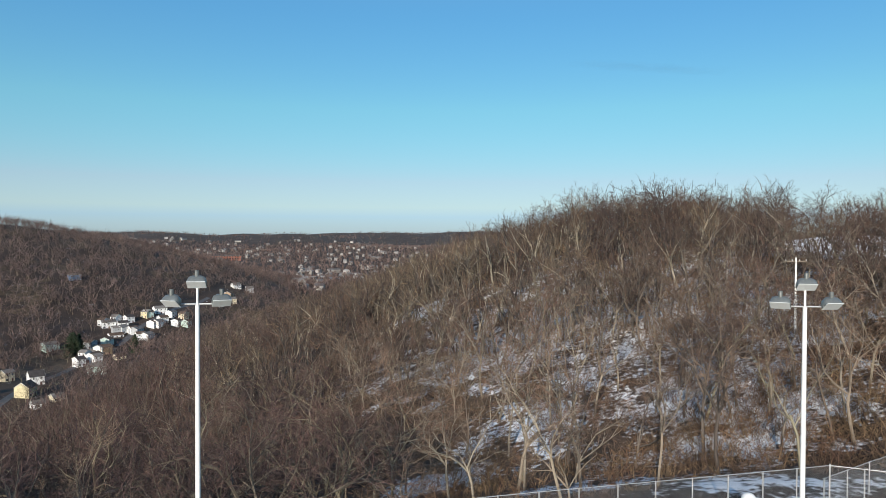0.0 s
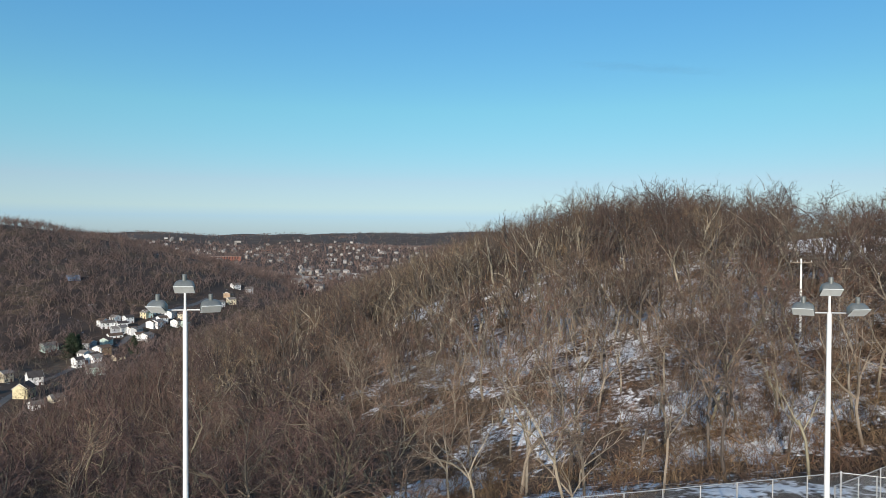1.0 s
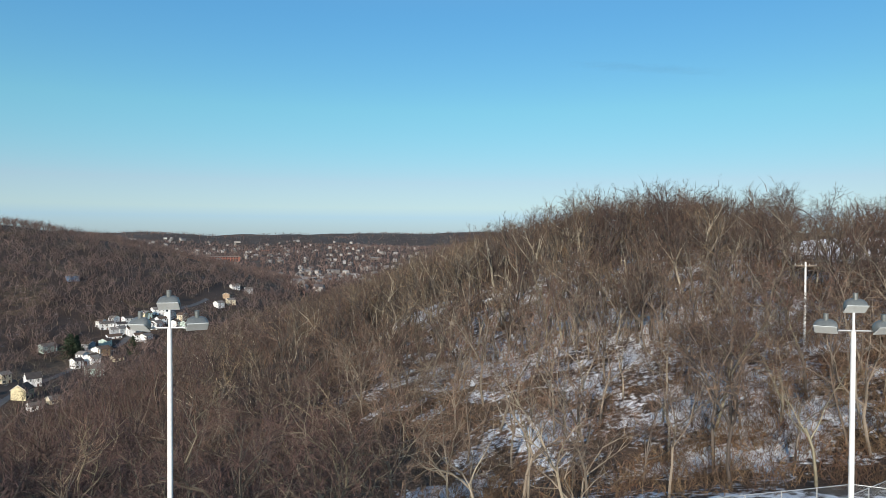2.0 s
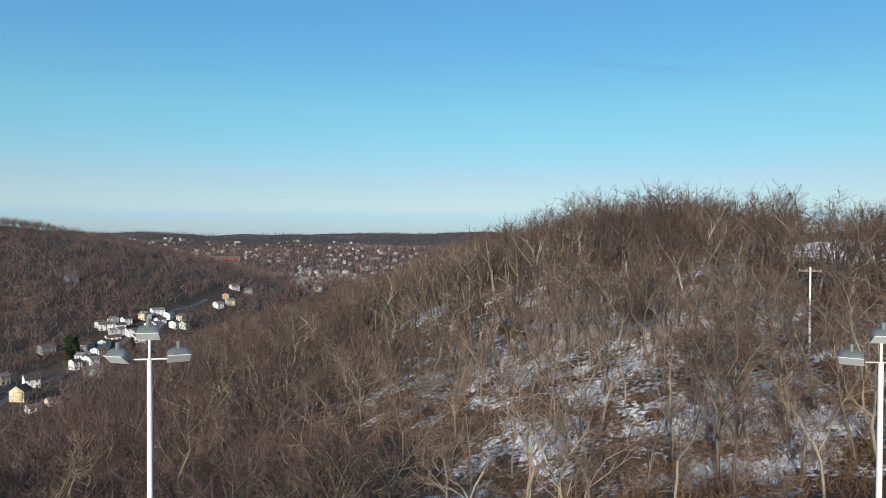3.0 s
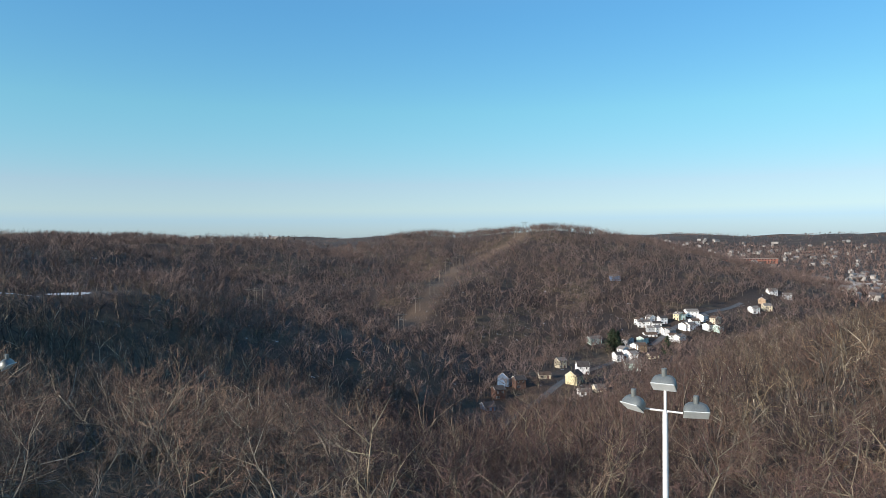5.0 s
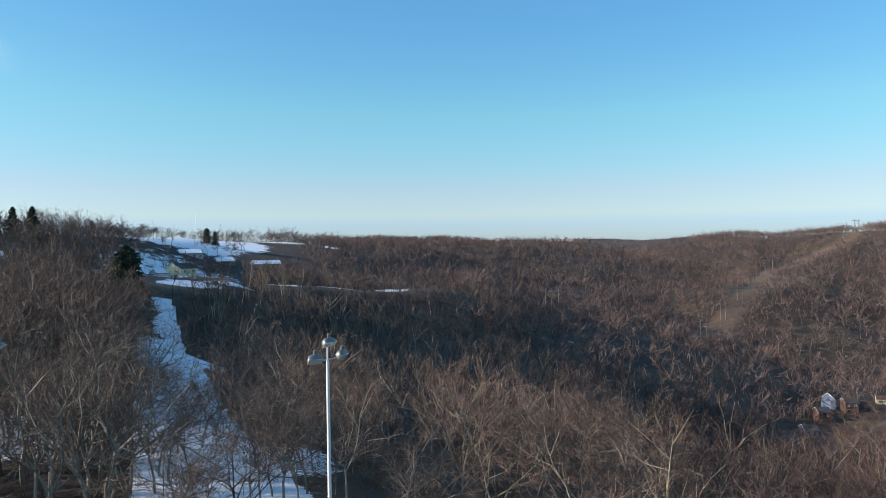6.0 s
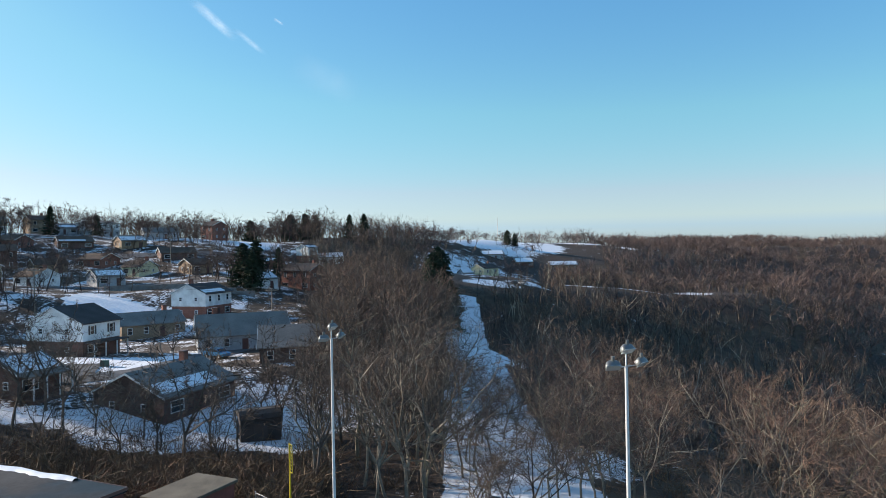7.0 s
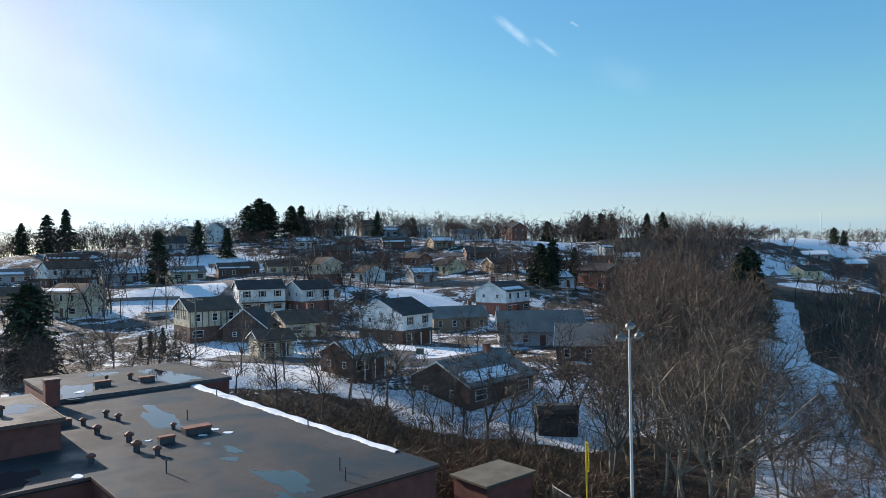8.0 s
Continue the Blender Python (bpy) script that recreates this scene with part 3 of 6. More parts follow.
def woods():
    rng = np.random.default_rng(7)
    mid, far, tiny = [], [], []
    for k in range(16):
        if k % 2:                                                    # drawn up in the wood: a tall stem under a small crown
            r = branches(rng, rng.uniform(12, 14.5), (3, 5, 5), rng.uniform(0.3, 0.6), 0.28, 0.21, rng.uniform(0.42, 0.6), (4, 3, 2, 1))
        else:
            r = branches(rng, rng.uniform(10, 12.5), (4, 6, 5), rng.uniform(0.5, 1.0), 0.27, 0.18, rng.uniform(0.2, 0.4), (2, 3, 2, 1))
        lv = r[:, 8]
        stem = joined(tubes(r[lv == 0], 4), tubes(r[lv == 1], 3, 0.055))
        mid.append((*joined(stem, ribbons(r[lv == 2], rng, 0.034), slivers(r[lv == 3], rng, 0.028)), len(stem[1])))
    for k in range(8):
        r = branches(rng, 11.0, (5, 7), 1.25, 0.25, 0.22, rng.uniform(0.25, 0.45), (2, 2, 1))
        lv = r[:, 8]
        stem = tubes(r[lv == 0][:2], 3)
        far.append((*joined(stem, ribbons(r[lv == 1], rng, 0.065), slivers(r[lv == 2], rng, 0.09)), len(stem[1])))
    for k in range(6):
        r = branches(rng, 10.0, (5,), 1.1, 0.1, 0.3, 0.4, (1, 1))
        tiny.append(joined(spikes(r[r[:, 8] == 0], 0.8), spikes(r[r[:, 8] == 1], 0.8)))
    shrubs = bushes(rng)
    stand = np.concatenate([scatter(rng, 900, 90.5, 100.5, 96, 205, 13, 0), scatter(rng, 200, 91.0, 102, 205, 320, 13, 0), scatter(rng, 120, 93.0, 99, 300, 400, 13, 0)])
    stuff("stand_woods", spread_copies(mid, stand, rng, (0.6, 1.0)), TWIG, "dense brown stand of bare trees beside the lane", "woods", FAR_STEM)
    az, d = rng.uniform(101, 149, 2200), np.sqrt(rng.uniform(165 ** 2, 345 ** 2, 2200))
    yard = np.stack([-d * np.sin(np.radians(az)), d * np.cos(np.radians(az))], -1)
    clump = np.sin(yard[:, 0] / 17 + 1) * np.sin(yard[:, 1] / 13) + rng.normal(0, 0.35, 2200) > 0.45
    yard = yard[clump]
    yard = np.column_stack([yard, ground_height(yard[:, 0], yard[:, 1]) - 0.1])
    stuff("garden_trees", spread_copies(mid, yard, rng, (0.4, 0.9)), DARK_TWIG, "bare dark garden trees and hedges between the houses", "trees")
    for name, kinds, places, size, mat, label in (
            ("undergrowth", shrubs, np.concatenate([scatter(rng, 2800, -38, 100, 25, 120, 3, 0), scatter(rng, 1500, -40, 10, 115, 180, 3, 0), scatter(rng, 1500, -34, 2, 50, 130, 3, 0), scatter(rng, 500, -36, -18, 55, 110, 3, 0)]), (0.6, 1.5), BRUSH, "tangled brown undergrowth between the trees"),
            ("hill_woods", mid, np.concatenate([scatter(rng, 3100, -12, 9, 98, 440), scatter(rng, 600, 9, 22, 98, 440), scatter(rng, 1300, -40, -12, 92, 330, 12, 2)]), (0.55, 0.95), HILL_TWIG, "bare brown winter woods over the near hill"),
            # dark twigs and stems here also make up for missing self-shadow
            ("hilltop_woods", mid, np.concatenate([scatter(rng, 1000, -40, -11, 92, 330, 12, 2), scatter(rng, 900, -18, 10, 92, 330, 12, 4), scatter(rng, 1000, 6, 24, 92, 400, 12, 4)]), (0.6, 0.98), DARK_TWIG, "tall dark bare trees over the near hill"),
            # the same darkened twigs give this slope its shade
            ("dark_slope_woods", mid, scatter(rng, 1100, 20, 50, 98, 320), (0.7, 1.15), OLD_TWIG, "dark bare woods on the slope above the village"),
            ("slope_woods", mid, scatter(rng, 1300, 50, 88, 98, 290), (0.65, 1.0), TWIG, "bare brown winter woods on the slope above the valley"),
            ("bank_woods", mid, np.concatenate([scatter(rng, 260, 82, 92, 180, 300, 12, 0), scatter(rng, 420, 60, 84, 280, 420, 12, 0)]), (0.5, 0.8), STAND_TWIG, "brown bare woods on the bank below the snowy yards"),
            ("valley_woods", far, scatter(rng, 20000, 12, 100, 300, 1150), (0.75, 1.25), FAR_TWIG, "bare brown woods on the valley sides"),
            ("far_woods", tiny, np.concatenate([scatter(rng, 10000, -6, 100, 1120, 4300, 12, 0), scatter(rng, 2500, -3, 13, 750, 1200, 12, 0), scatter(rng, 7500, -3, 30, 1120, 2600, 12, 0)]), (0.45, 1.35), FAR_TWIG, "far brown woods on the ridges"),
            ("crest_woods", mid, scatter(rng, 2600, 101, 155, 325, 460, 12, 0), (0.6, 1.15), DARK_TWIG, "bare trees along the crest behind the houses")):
        copies = spread_copies(kinds, places, rng, size)
        stuff(name, copies, mat, label, "woods", PALE_BARK if name in ("hill_woods", "slope_woods") else DARK_STEM if name == "hilltop_woods" else FAR_STEM)


woods()
near_woods()
stand_rng = np.random.default_rng(17)
for sx, sy, sz in spaced(stand_rng, scatter(stand_rng, 2500, 88.0, 100.5, 44, 100, 12, 0), 3.6, 75):
    bare_tree(STAND_KINDS[stand_rng.integers(4)], float(sx), float(sy), stand_rng.uniform(0, 360), stand_rng.uniform(0.6, 1.0), "dark bare tree crowded into the stand by the lane", "dense stand by the lane", "stand_tree")
crest_rng = np.random.default_rng(19)
for k in range(120):                                                 # tall trees that stand above the rest of the hill
    az, d = crest_rng.uniform(-37, -3), 0
    d = np.interp(az, (-37, -30, -24, -17, -8, -3), (112, 118, 140, 160, 196, 235)) * crest_rng.uniform(0.78, 1.06)
    cx, cy = at(az, d)
    bare_tree(TALL_KINDS[k % 5], cx, cy, crest_rng.uniform(0, 360), crest_rng.uniform(0.55, 0.82) * (1.06 if az < -22 else 1.0), "tall dark bare tree rising over the hill's crest", "tall trees on the hill crest", "hill_tree")
slope_rng = np.random.default_rng(29)
for k in range(24):                                                  # dark trees among the brush above the field's corner
    az, d = slope_rng.uniform(-36, -17), slope_rng.uniform(56, 112)
    sx, sy = at(az, d)
    bare_tree(TALL_KINDS[slope_rng.integers(5)], sx, sy, slope_rng.uniform(0, 360), slope_rng.uniform(0.6, 0.9), "dark bare tree among the brush on the snowy slope", "bare trees round the field")
edge_rng = np.random.default_rng(23)
for k in range(64):                                                  # the close rows that shade the lane
    d = 50 + 2.6 * k
    ex, ey = at(90.6 + 4.0 * 60 / d * edge_rng.uniform(0, 1), d)
    bare_tree(STAND_KINDS[k % 4], ex, ey, edge_rng.uniform(0, 360), edge_rng.uniform(0.8, 1.15), "dark bare tree on the edge of the stand by the lane", "dense stand by the lane", "stand_tree")
lane_rng = np.random.default_rng(13)
for k in range(44):                                                  # thin trees that stand along and on the lane
    lx, ly = at(lane_rng.uniform(74.0, 82.5) if k % 2 else lane_rng.uniform(83.0, 89.6), 44 + 60 * lane_rng.uniform(0, 1) ** 1.5)
    bare_tree(NEAR_KINDS[k % 8], lx, ly, lane_rng.uniform(0, 360), lane_rng.uniform(0.6, 0.85), "thin bare tree standing in the snowy lane")

# ---------------------------------------------------------------- floodlight poles
def lamp_head_mesh():
    """A deep trapezoid floodlight with a domed reflector behind the lens frame; it faces -y."""
    bm = bmesh.new()
    rings = [(0.285, 0.16, -0.15), (0.285, 0.17, -0.09), (0.268, 0.165, -0.02), (0.235, 0.145, 0.05), (0.17, 0.10, 0.10), (0.08, 0.05, 0.12)]
    loops, n = [], 16
    for w, h, y in rings:
        ring = []
        for k in range(n):
            a = 2 * math.pi * (k + 0.5) / n
            c, q = math.cos(a), math.sin(a)
            ring.append(bm.verts.new((w * math.copysign(abs(c) ** 0.55, c), y, h * math.copysign(abs(q) ** 0.55, q) + 0.01)))
        loops.append(ring)
    for a, b in zip(loops, loops[1:]):
        for k in range(n):
            bm.faces.new((a[k], a[(k + 1) % n], b[(k + 1) % n], b[k]))
    bm.faces.new(loops[-1])
    for f in bm.faces:
        f.smooth = True
    bmesh.ops.recalc_face_normals(bm, faces=bm.faces)
    me = bpy.data.meshes.new("housing")
    bm.to_mesh(me)
    bm.free()
    me.materials.append(HOUSING)
    return me


def mesh_of(bm, name, mat):
    me = bpy.data.meshes.new(name)
    bm.to_mesh(me)
    bm.free()
    me.materials.append(mat)
    return me


HOUSING = plain("weathered aluminium housing", (0.17, 0.185, 0.18), 0.4, 0.3, 0.3, 6)
HEAD = lamp_head_mesh()
HEAD_LENS = mesh_of(boxed(-0.268, -0.175, -0.15, 0.268, -0.153, 0.17, bevel=0.008), "lens", LENS_GLASS)
HEAD_CAP = mesh_of(tube(bmesh.new(), (0, 0.03, 0.10), (0, 0.19, 0.23), 0.06, 0.06, 12), "ballast_cap", HOUSING)
HEAD_YOKE = mesh_of(boxed(-0.03, -0.02, -0.22, 0.03, 0.1, -0.1, bevel=0.006), "yoke", STEEL)


def flood_pole(x, y, top, turn, spare=False):
    """A pole with a cross arm and three lamp heads that look down along the turned -y."""
    zb = gz(x, y)
    ob = new("floodlight_pole")
    ob.matrix_basis = pose(x, y, zb, 0, 0, turn)
    h = top - zb
    part("pole", tube(bmesh.new(), (0, 0, -0.1), (0, 0, h), 0.095, 0.055, 14), WHITE_POLE, ob)
    part("base_plate", boxed(-0.22, -0.22, 0.0, 0.22, 0.22, 0.05, bevel=0.01), STEEL, ob)
    part("top_tube", tube(bmesh.new(), (0, 0, h), (0, 0, h + 0.52), 0.03, 0.03, 10), WHITE_POLE, ob)
    part("cross_arm", tube(bmesh.new(), (-0.62, 0.02, h + 0.02), (0.62, 0.02, h + 0.02), 0.022, 0.022, 8), STEEL, ob)
    for lx, lz, yaw in ((-0.62, 0.16, -28), (0.62, 0.16, 18), (0, 0.66, 0)):
        head = shared("lamp_head", HEAD, ob, pose(lx, -0.02, h + lz, 50, 0, yaw) @ Matrix.Diagonal((0.92, 0.92, 0.92, 1)), "grey domed floodlight head")
        shared("lens", HEAD_LENS, head, Matrix(), "pale prismatic lens")
        shared("ballast_cap", HEAD_CAP, head, Matrix())
        shared("yoke", HEAD_YOKE, head, Matrix())
    return tagged(ob, "tall white floodlight pole with three grey lamp heads", "floodlight", "floodlight poles round the field")


flood_pole(9.75, 15.2, 14.8, -8)
flood_pole(-6.54, 15.26, 14.8, 10)
flood_pole(-23.97, 7.4, 14.65, 120)
flood_pole(-34.2, -4.5, 14.45, 150)

# ---------------------------------------------------------------- school
SCHOOL_TURN = math.degrees(math.atan2(-0.391, 0.920))     # local x runs along the front, local -y along the long side
SNOW = plain("old snow", (0.80, 0.82, 0.85), 0.6, 0, 0.06, 1.5, 0.5)
COPING = plain("weathered metal coping", (0.16, 0.10, 0.088), 0.5, 0.3, 0.15, 3)
RUST = plain("rusty red vent metal", (0.22, 0.075, 0.05), 0.7, 0.1, 0.35, 5)
DARK_METAL = plain("dark sheet metal", (0.10, 0.10, 0.11), 0.5, 0.4, 0.3, 4)


def puddle_material():
    m, nt, b = material("standing water on felt", 0.03)
    b.inputs["Base Color"].default_value = (0.03, 0.034, 0.04, 1)
    b.inputs["IOR"].default_value = 1.33
    return m


def roof_material():
    m, nt, b = material("wet and dry roof felt", 0.6)
    big, fine = noisy(nt, 0.22, 5), noisy(nt, 3.0, 5)
    both = math_node(nt, "ADD", math_node(nt, "MULTIPLY", big, 0.7), math_node(nt, "MULTIPLY", fine, 0.3))
    nt.links.new(ramp(nt, both, [(0.35, (0.020, 0.022, 0.025)), (0.5, (0.034, 0.036, 0.040)), (0.65, (0.058, 0.060, 0.063))]), b.inputs["Base Color"])
    nt.links.new(ramp(nt, big, [(0.40, (0.50, 0.50, 0.50)), (0.55, (0.85, 0.85, 0.85))]), b.inputs["Roughness"])
    b.inputs["Specular IOR Level"].default_value = 0.25
    bump(nt, b, fine, 0.3, 0.02)
    return m


PUDDLE, ROOF = puddle_material(), roof_material()


def blob(rng, w, h, z, thick=0.01, n=28, wobble=0.35):
    """A flat patch with an uneven rim: a puddle or a remnant of snow."""
    bm = bmesh.new()
    ph = rng.uniform(0, 6.28, 4)
    top, low = [], []
    for k in range(n):
        a = 2 * math.pi * k / n
        r = 1 + wobble * (0.5 * math.sin(2 * a + ph[0]) + 0.4 * math.sin(3 * a + ph[1]) + 0.3 * math.sin(5 * a + ph[2]) + 0.2 * math.sin(9 * a + ph[3]))
        top.append(bm.verts.new((w / 2 * r * math.cos(a), h / 2 * r * math.sin(a), z + thick)))
        low.append(bm.verts.new((w / 2 * r * 1.04 * math.cos(a), h / 2 * r * 1.04 * math.sin(a), z)))
    bm.faces.new(top)
    for k in range(n):
        bm.faces.new((low[k], low[(k + 1) % n], top[(k + 1) % n], top[k]))
    return bm


def block(bm, u0, u1, v0, v1, z0, z1):
    """A box in the school's own grid: u back along the long side, v along the front."""
    return box(bm, v0, -u1, z0, v1, -u0, z1)


def roof_vent(parent, u, v, z, size, kind):
    if kind == "round":
        ob = part("roof_vent", tube(bmesh.new(), (v, -u, z), (v, -u, z + size * 0.7), size * 0.28, size * 0.28, 12), DARK_METAL, parent)
        part("cap", tube(tube(bmesh.new(), (v, -u, z + size * 0.6), (v, -u, z + size * 0.8), size * 0.45, size * 0.45, 12), (v, -u, z + size * 0.8), (v, -u, z + size), size * 0.45, size * 0.1, 12), RUST, ob)
    else:
        ob = part("roof_hatch", block(bmesh.new(), u - size * 0.45, u + size * 0.45, v - size, v + size, z, z + 0.35), DARK_METAL, parent)
        part("lid", block(bmesh.new(), u - size * 0.5, u + size * 0.5, v - size * 1.05, v + size * 1.05, z + 0.35, z + 0.5), RUST, ob)
    return ob


def school():
    rng = np.random.default_rng(3)
    ob = new("school_building")
    ob.matrix_basis = pose(-36.5, -16.1, 0, 0, 0, SCHOOL_TURN)
    zr = 6.5
    walls = bmesh.new()
    block(walls, 0, 35.4, 0, 15.2, -1.0, zr - 0.25)
    block(walls, 12.0, 35.4, 15.205, 34, -1.0, zr - 0.25)
    part("wall", walls, BRICK, ob, "red brick outer walls")
    part("roof", block(block(bmesh.new(), -0.12, 35.4, -0.12, 15.32, zr - 0.25, zr), 11.88, 35.4, 15.325, 34, zr - 0.25, zr), ROOF, ob, "dark grey flat felt roof with puddles")
    edge = bmesh.new()
    block(edge, -0.16, -0.122, -0.16, 15.36, zr - 0.16, zr + 0.02)
    block(edge, -0.12, 35.4, -0.16, -0.122, zr - 0.16, zr + 0.02)
    block(edge, -0.12, 11.84, 15.322, 15.36, zr - 0.16, zr + 0.02)
    block(edge, 11.84, 11.878, 15.37, 34, zr - 0.16, zr + 0.02)
    part("coping", edge, COPING, ob)
    annex = part("annex", block(bmesh.new(), 35.5, 50.0, -3.4, 11.8, -1.0, zr + 0.05), BRICK, ob)
    part("annex_roof", block(bmesh.new(), 35.42, 50.1, -3.5, 11.9, zr + 0.055, zr + 0.3), ROOF, annex)
    part("annex_coping", block(block(bmesh.new(), 35.34, 35.418, -3.58, 11.98, zr + 0.0, zr + 0.35), 35.42, 50.1, -3.58, -3.505, zr + 0.0, zr + 0.35), DARK_METAL, annex)
    pent = part("penthouse", block(bmesh.new(), 19.3, 30.0, 15.2, 33.0, zr, zr + 1.9), BRICK, ob)
    part("penthouse_roof", block(bmesh.new(), 19.15, 30.15, 15.05, 33.1, zr + 1.905, zr + 2.05), ROOF, pent)
    part("penthouse_coping", block(block(bmesh.new(), 19.07, 19.145, 14.97, 33.1, zr + 1.85, zr + 2.1), 19.15, 30.15, 14.97, 15.045, zr + 1.85, zr + 2.1), COPING, pent)
    stack = part("chimney", block(bmesh.new(), 34.2, 35.2, 12.0, 13.1, zr, zr + 2.2), BRICK, ob)
    part("chimney_cap", block(bmesh.new(), 34.12, 35.28, 11.92, 13.18, zr + 2.2, zr + 2.32), COPING, stack)
    # snow along the long edge
    drift, last = bmesh.new(), None
    for k in range(108):
        u = 3.5 + k * 0.295
        wide = 0.25 + 0.16 * math.sin(k * 0.21) ** 2 + 0.10 * math.sin(k * 0.9 + 1) ** 2 + 0.004 * k
        row = [drift.verts.new((-0.1, -u, zr + 0.004)), drift.verts.new((0.02, -u, zr + 0.13 + 0.04 * math.sin(k * 0.5))), drift.verts.new((wide * 0.6, -u, zr + 0.10 + 0.03 * math.sin(k * 0.7))), drift.verts.new((wide, -u, zr + 0.004))]
        if last:
            for p, q in zip(range(3), range(1, 4)):
                drift.faces.new((last[p], row[p], row[q], last[q])).smooth = True
        last = row
    part("snow_ridge", drift, SNOW, ob)
    # puddles lie on the felt
    for u, v, w, h, z in ((23.8, 7.4, 1.9, 9.4, zr), (13.9, 7.8, 0.4, 0.9, zr), (11.3, 7.2, 0.9, 1.7, zr), (9.5, 8.2, 0.8, 1.3, zr), (3.6, 7.7, 1.5, 5.8, zr), (1.4, 9.0, 0.6, 1.5, zr), (14.3, 18.8, 2.6, 3.6, zr),
                          (39.2, 9.6, 3.4, 7.0, zr + 0.3), (40.8, 0.8, 3.8, 9.0, zr + 0.3), (47.3, 5.4, 2.4, 3.2, zr + 0.3), (24.6, 16.8, 2.4, 3.0, zr + 2.05)):
        part("puddle", blob(rng, w, h, 0, 0.006, 64, 0.42), PUDDLE, ob).matrix_basis = pose(v, -u, z, 0, 0, -3)
    for u, v, w in ((16.5, 9.5, 0.9), (17.4, 10.4, 0.5), (15.6, 5.6, 0.8), (17.2, 6.0, 0.9), (16.2, 7.2, 0.5), (12.4, 15.9, 0.9), (38.0, 9.6, 1.2), (20.5, 18.2, 1.4)):
        part("snow_patch", blob(rng, w, w * 0.6, 0, 0.04, 18, 0.3), SNOW, ob).matrix_basis = pose(v, -u, zr + (0.3 if u > 36 else 0), 0, 0, 20 * u)
    for u, v, size, kind in ((15.3, 11.8, 0.75, "round"), (13.6, 11.1, 0.6, "round"), (18.1, 11.4, 0.7, "round"), (16.0, 9.7, 0.5, "hatch"), (17.2, 7.2, 0.9, "hatch"), (14.7, 14.6, 0.6, "round"),
                              (27.0, 10.4, 0.6, "round"), (25.0, 10.1, 0.6, "round"), (25.4, 12.4, 0.6, "round"), (21.8, 12.4, 0.7, "round"), (19.4, 8.0, 0.5, "round"), (26.4, 13.6, 0.6, "hatch")):
        roof_vent(ob, u, v, zr, size, kind)
    for u, v, size, kind in ((40.0, 7.2, 0.7, "hatch"), (41.5, 4.2, 0.7, "round"), (39.2, 3.4, 0.7, "hatch"), (43.0, 6.0, 0.5, "round")):
        roof_vent(ob, u, v, zr + 0.3, size, kind)
    roof_vent(ob, 23.0, 18.0, zr + 2.05, 0.7, "round")
    for u, v in ((29.0, 0.7), (13.0, 0.8), (3.0, 4.6), (1.2, 5.4), (21.5, 6.2), (9.5, 12.0)):
        part("vent_pipe", tube(bmesh.new(), (v, -u, zr), (v, -u, zr + 0.75), 0.045, 0.045, 8), DARK_METAL, ob)
    return tagged(ob, "low flat-roofed red brick school with a dark felt roof", "building")


school()


def outbuilding():
    ob = new("brick_outbuilding")
    ob.matrix_basis = pose(-44.3, -15.6, gz(-44.3, -15.6), 0, 0, SCHOOL_TURN)
    part("wall", boxed(-2.2, -1.6, -0.5, 2.2, 1.6, 2.7), BRICK, ob)
    part("roof", boxed(-2.4, -1.8, 2.7, 2.4, 1.8, 2.9, bevel=0.03), plain("mossy felt", (0.13, 0.11, 0.08), 0.9, 0, 0.35, 3), ob, "mossy flat felt roof")
    return tagged(ob, "small red brick outbuilding with a mossy flat roof", "shed")


outbuilding()

# ---------------------------------------------------------------- houses
def siding(name, color):
    """Horizontal lap boards: a fine ridge every 0.2 m, with weather stains."""
    m, nt, b = material(name, 0.6)
    tc, sep = nt.nodes.new("ShaderNodeTexCoord"), nt.nodes.new("ShaderNodeSeparateXYZ")
    nt.links.new(tc.outputs["Object"], sep.inputs[0])
    saw = math_node(nt, "FRACT", math_node(nt, "MULTIPLY", sep.outputs["Z"], 5.0), 0)
    dirt = noisy(nt, 0.6, 5)
    lo, hi = tuple(c * 0.78 for c in color), tuple(min(1, c * 1.06) for c in color)
    nt.links.new(ramp(nt, dirt, [(0.35, lo), (0.6, hi)]), b.inputs["Base Color"])
    bump(nt, b, saw, 0.5, 0.03)
    return m


def masonry(name, color):
    m, nt, b = material(name, 0.85)
    tc, br = nt.nodes.new("ShaderNodeTexCoord"), nt.nodes.new("ShaderNodeTexBrick")
    nt.links.new(tc.outputs["Object"], br.inputs["Vector"])
    mp = nt.nodes.new("ShaderNodeMapping")
    mp.inputs["Rotation"].default_value = (radians(90), 0, radians(45))
    nt.links.new(tc.outputs["Object"], mp.inputs["Vector"])
    nt.links.new(mp.outputs["Vector"], br.inputs["Vector"])
    br.inputs["Scale"].default_value = 4.0
    br.inputs["Color1"].default_value = (*color, 1)
    br.inputs["Color2"].default_value = (*[c * 0.65 for c in color], 1)
    br.inputs["Mortar"].default_value = (*[0.5 * c + 0.12 for c in color], 1)
    br.inputs["Mortar Size"].default_value = 0.012
    stain = ramp(nt, noisy(nt, 0.5, 4), [(0.3, (0.65, 0.65, 0.65)), (0.7, (1.1, 1.1, 1.1))])
    nt.links.new(mixed(nt, 1.0, br.outputs["Color"], stain, "MULTIPLY"), b.inputs["Base Color"])
    bump(nt, b, br.outputs["Fac"], -0.3, 0.01)
    return m


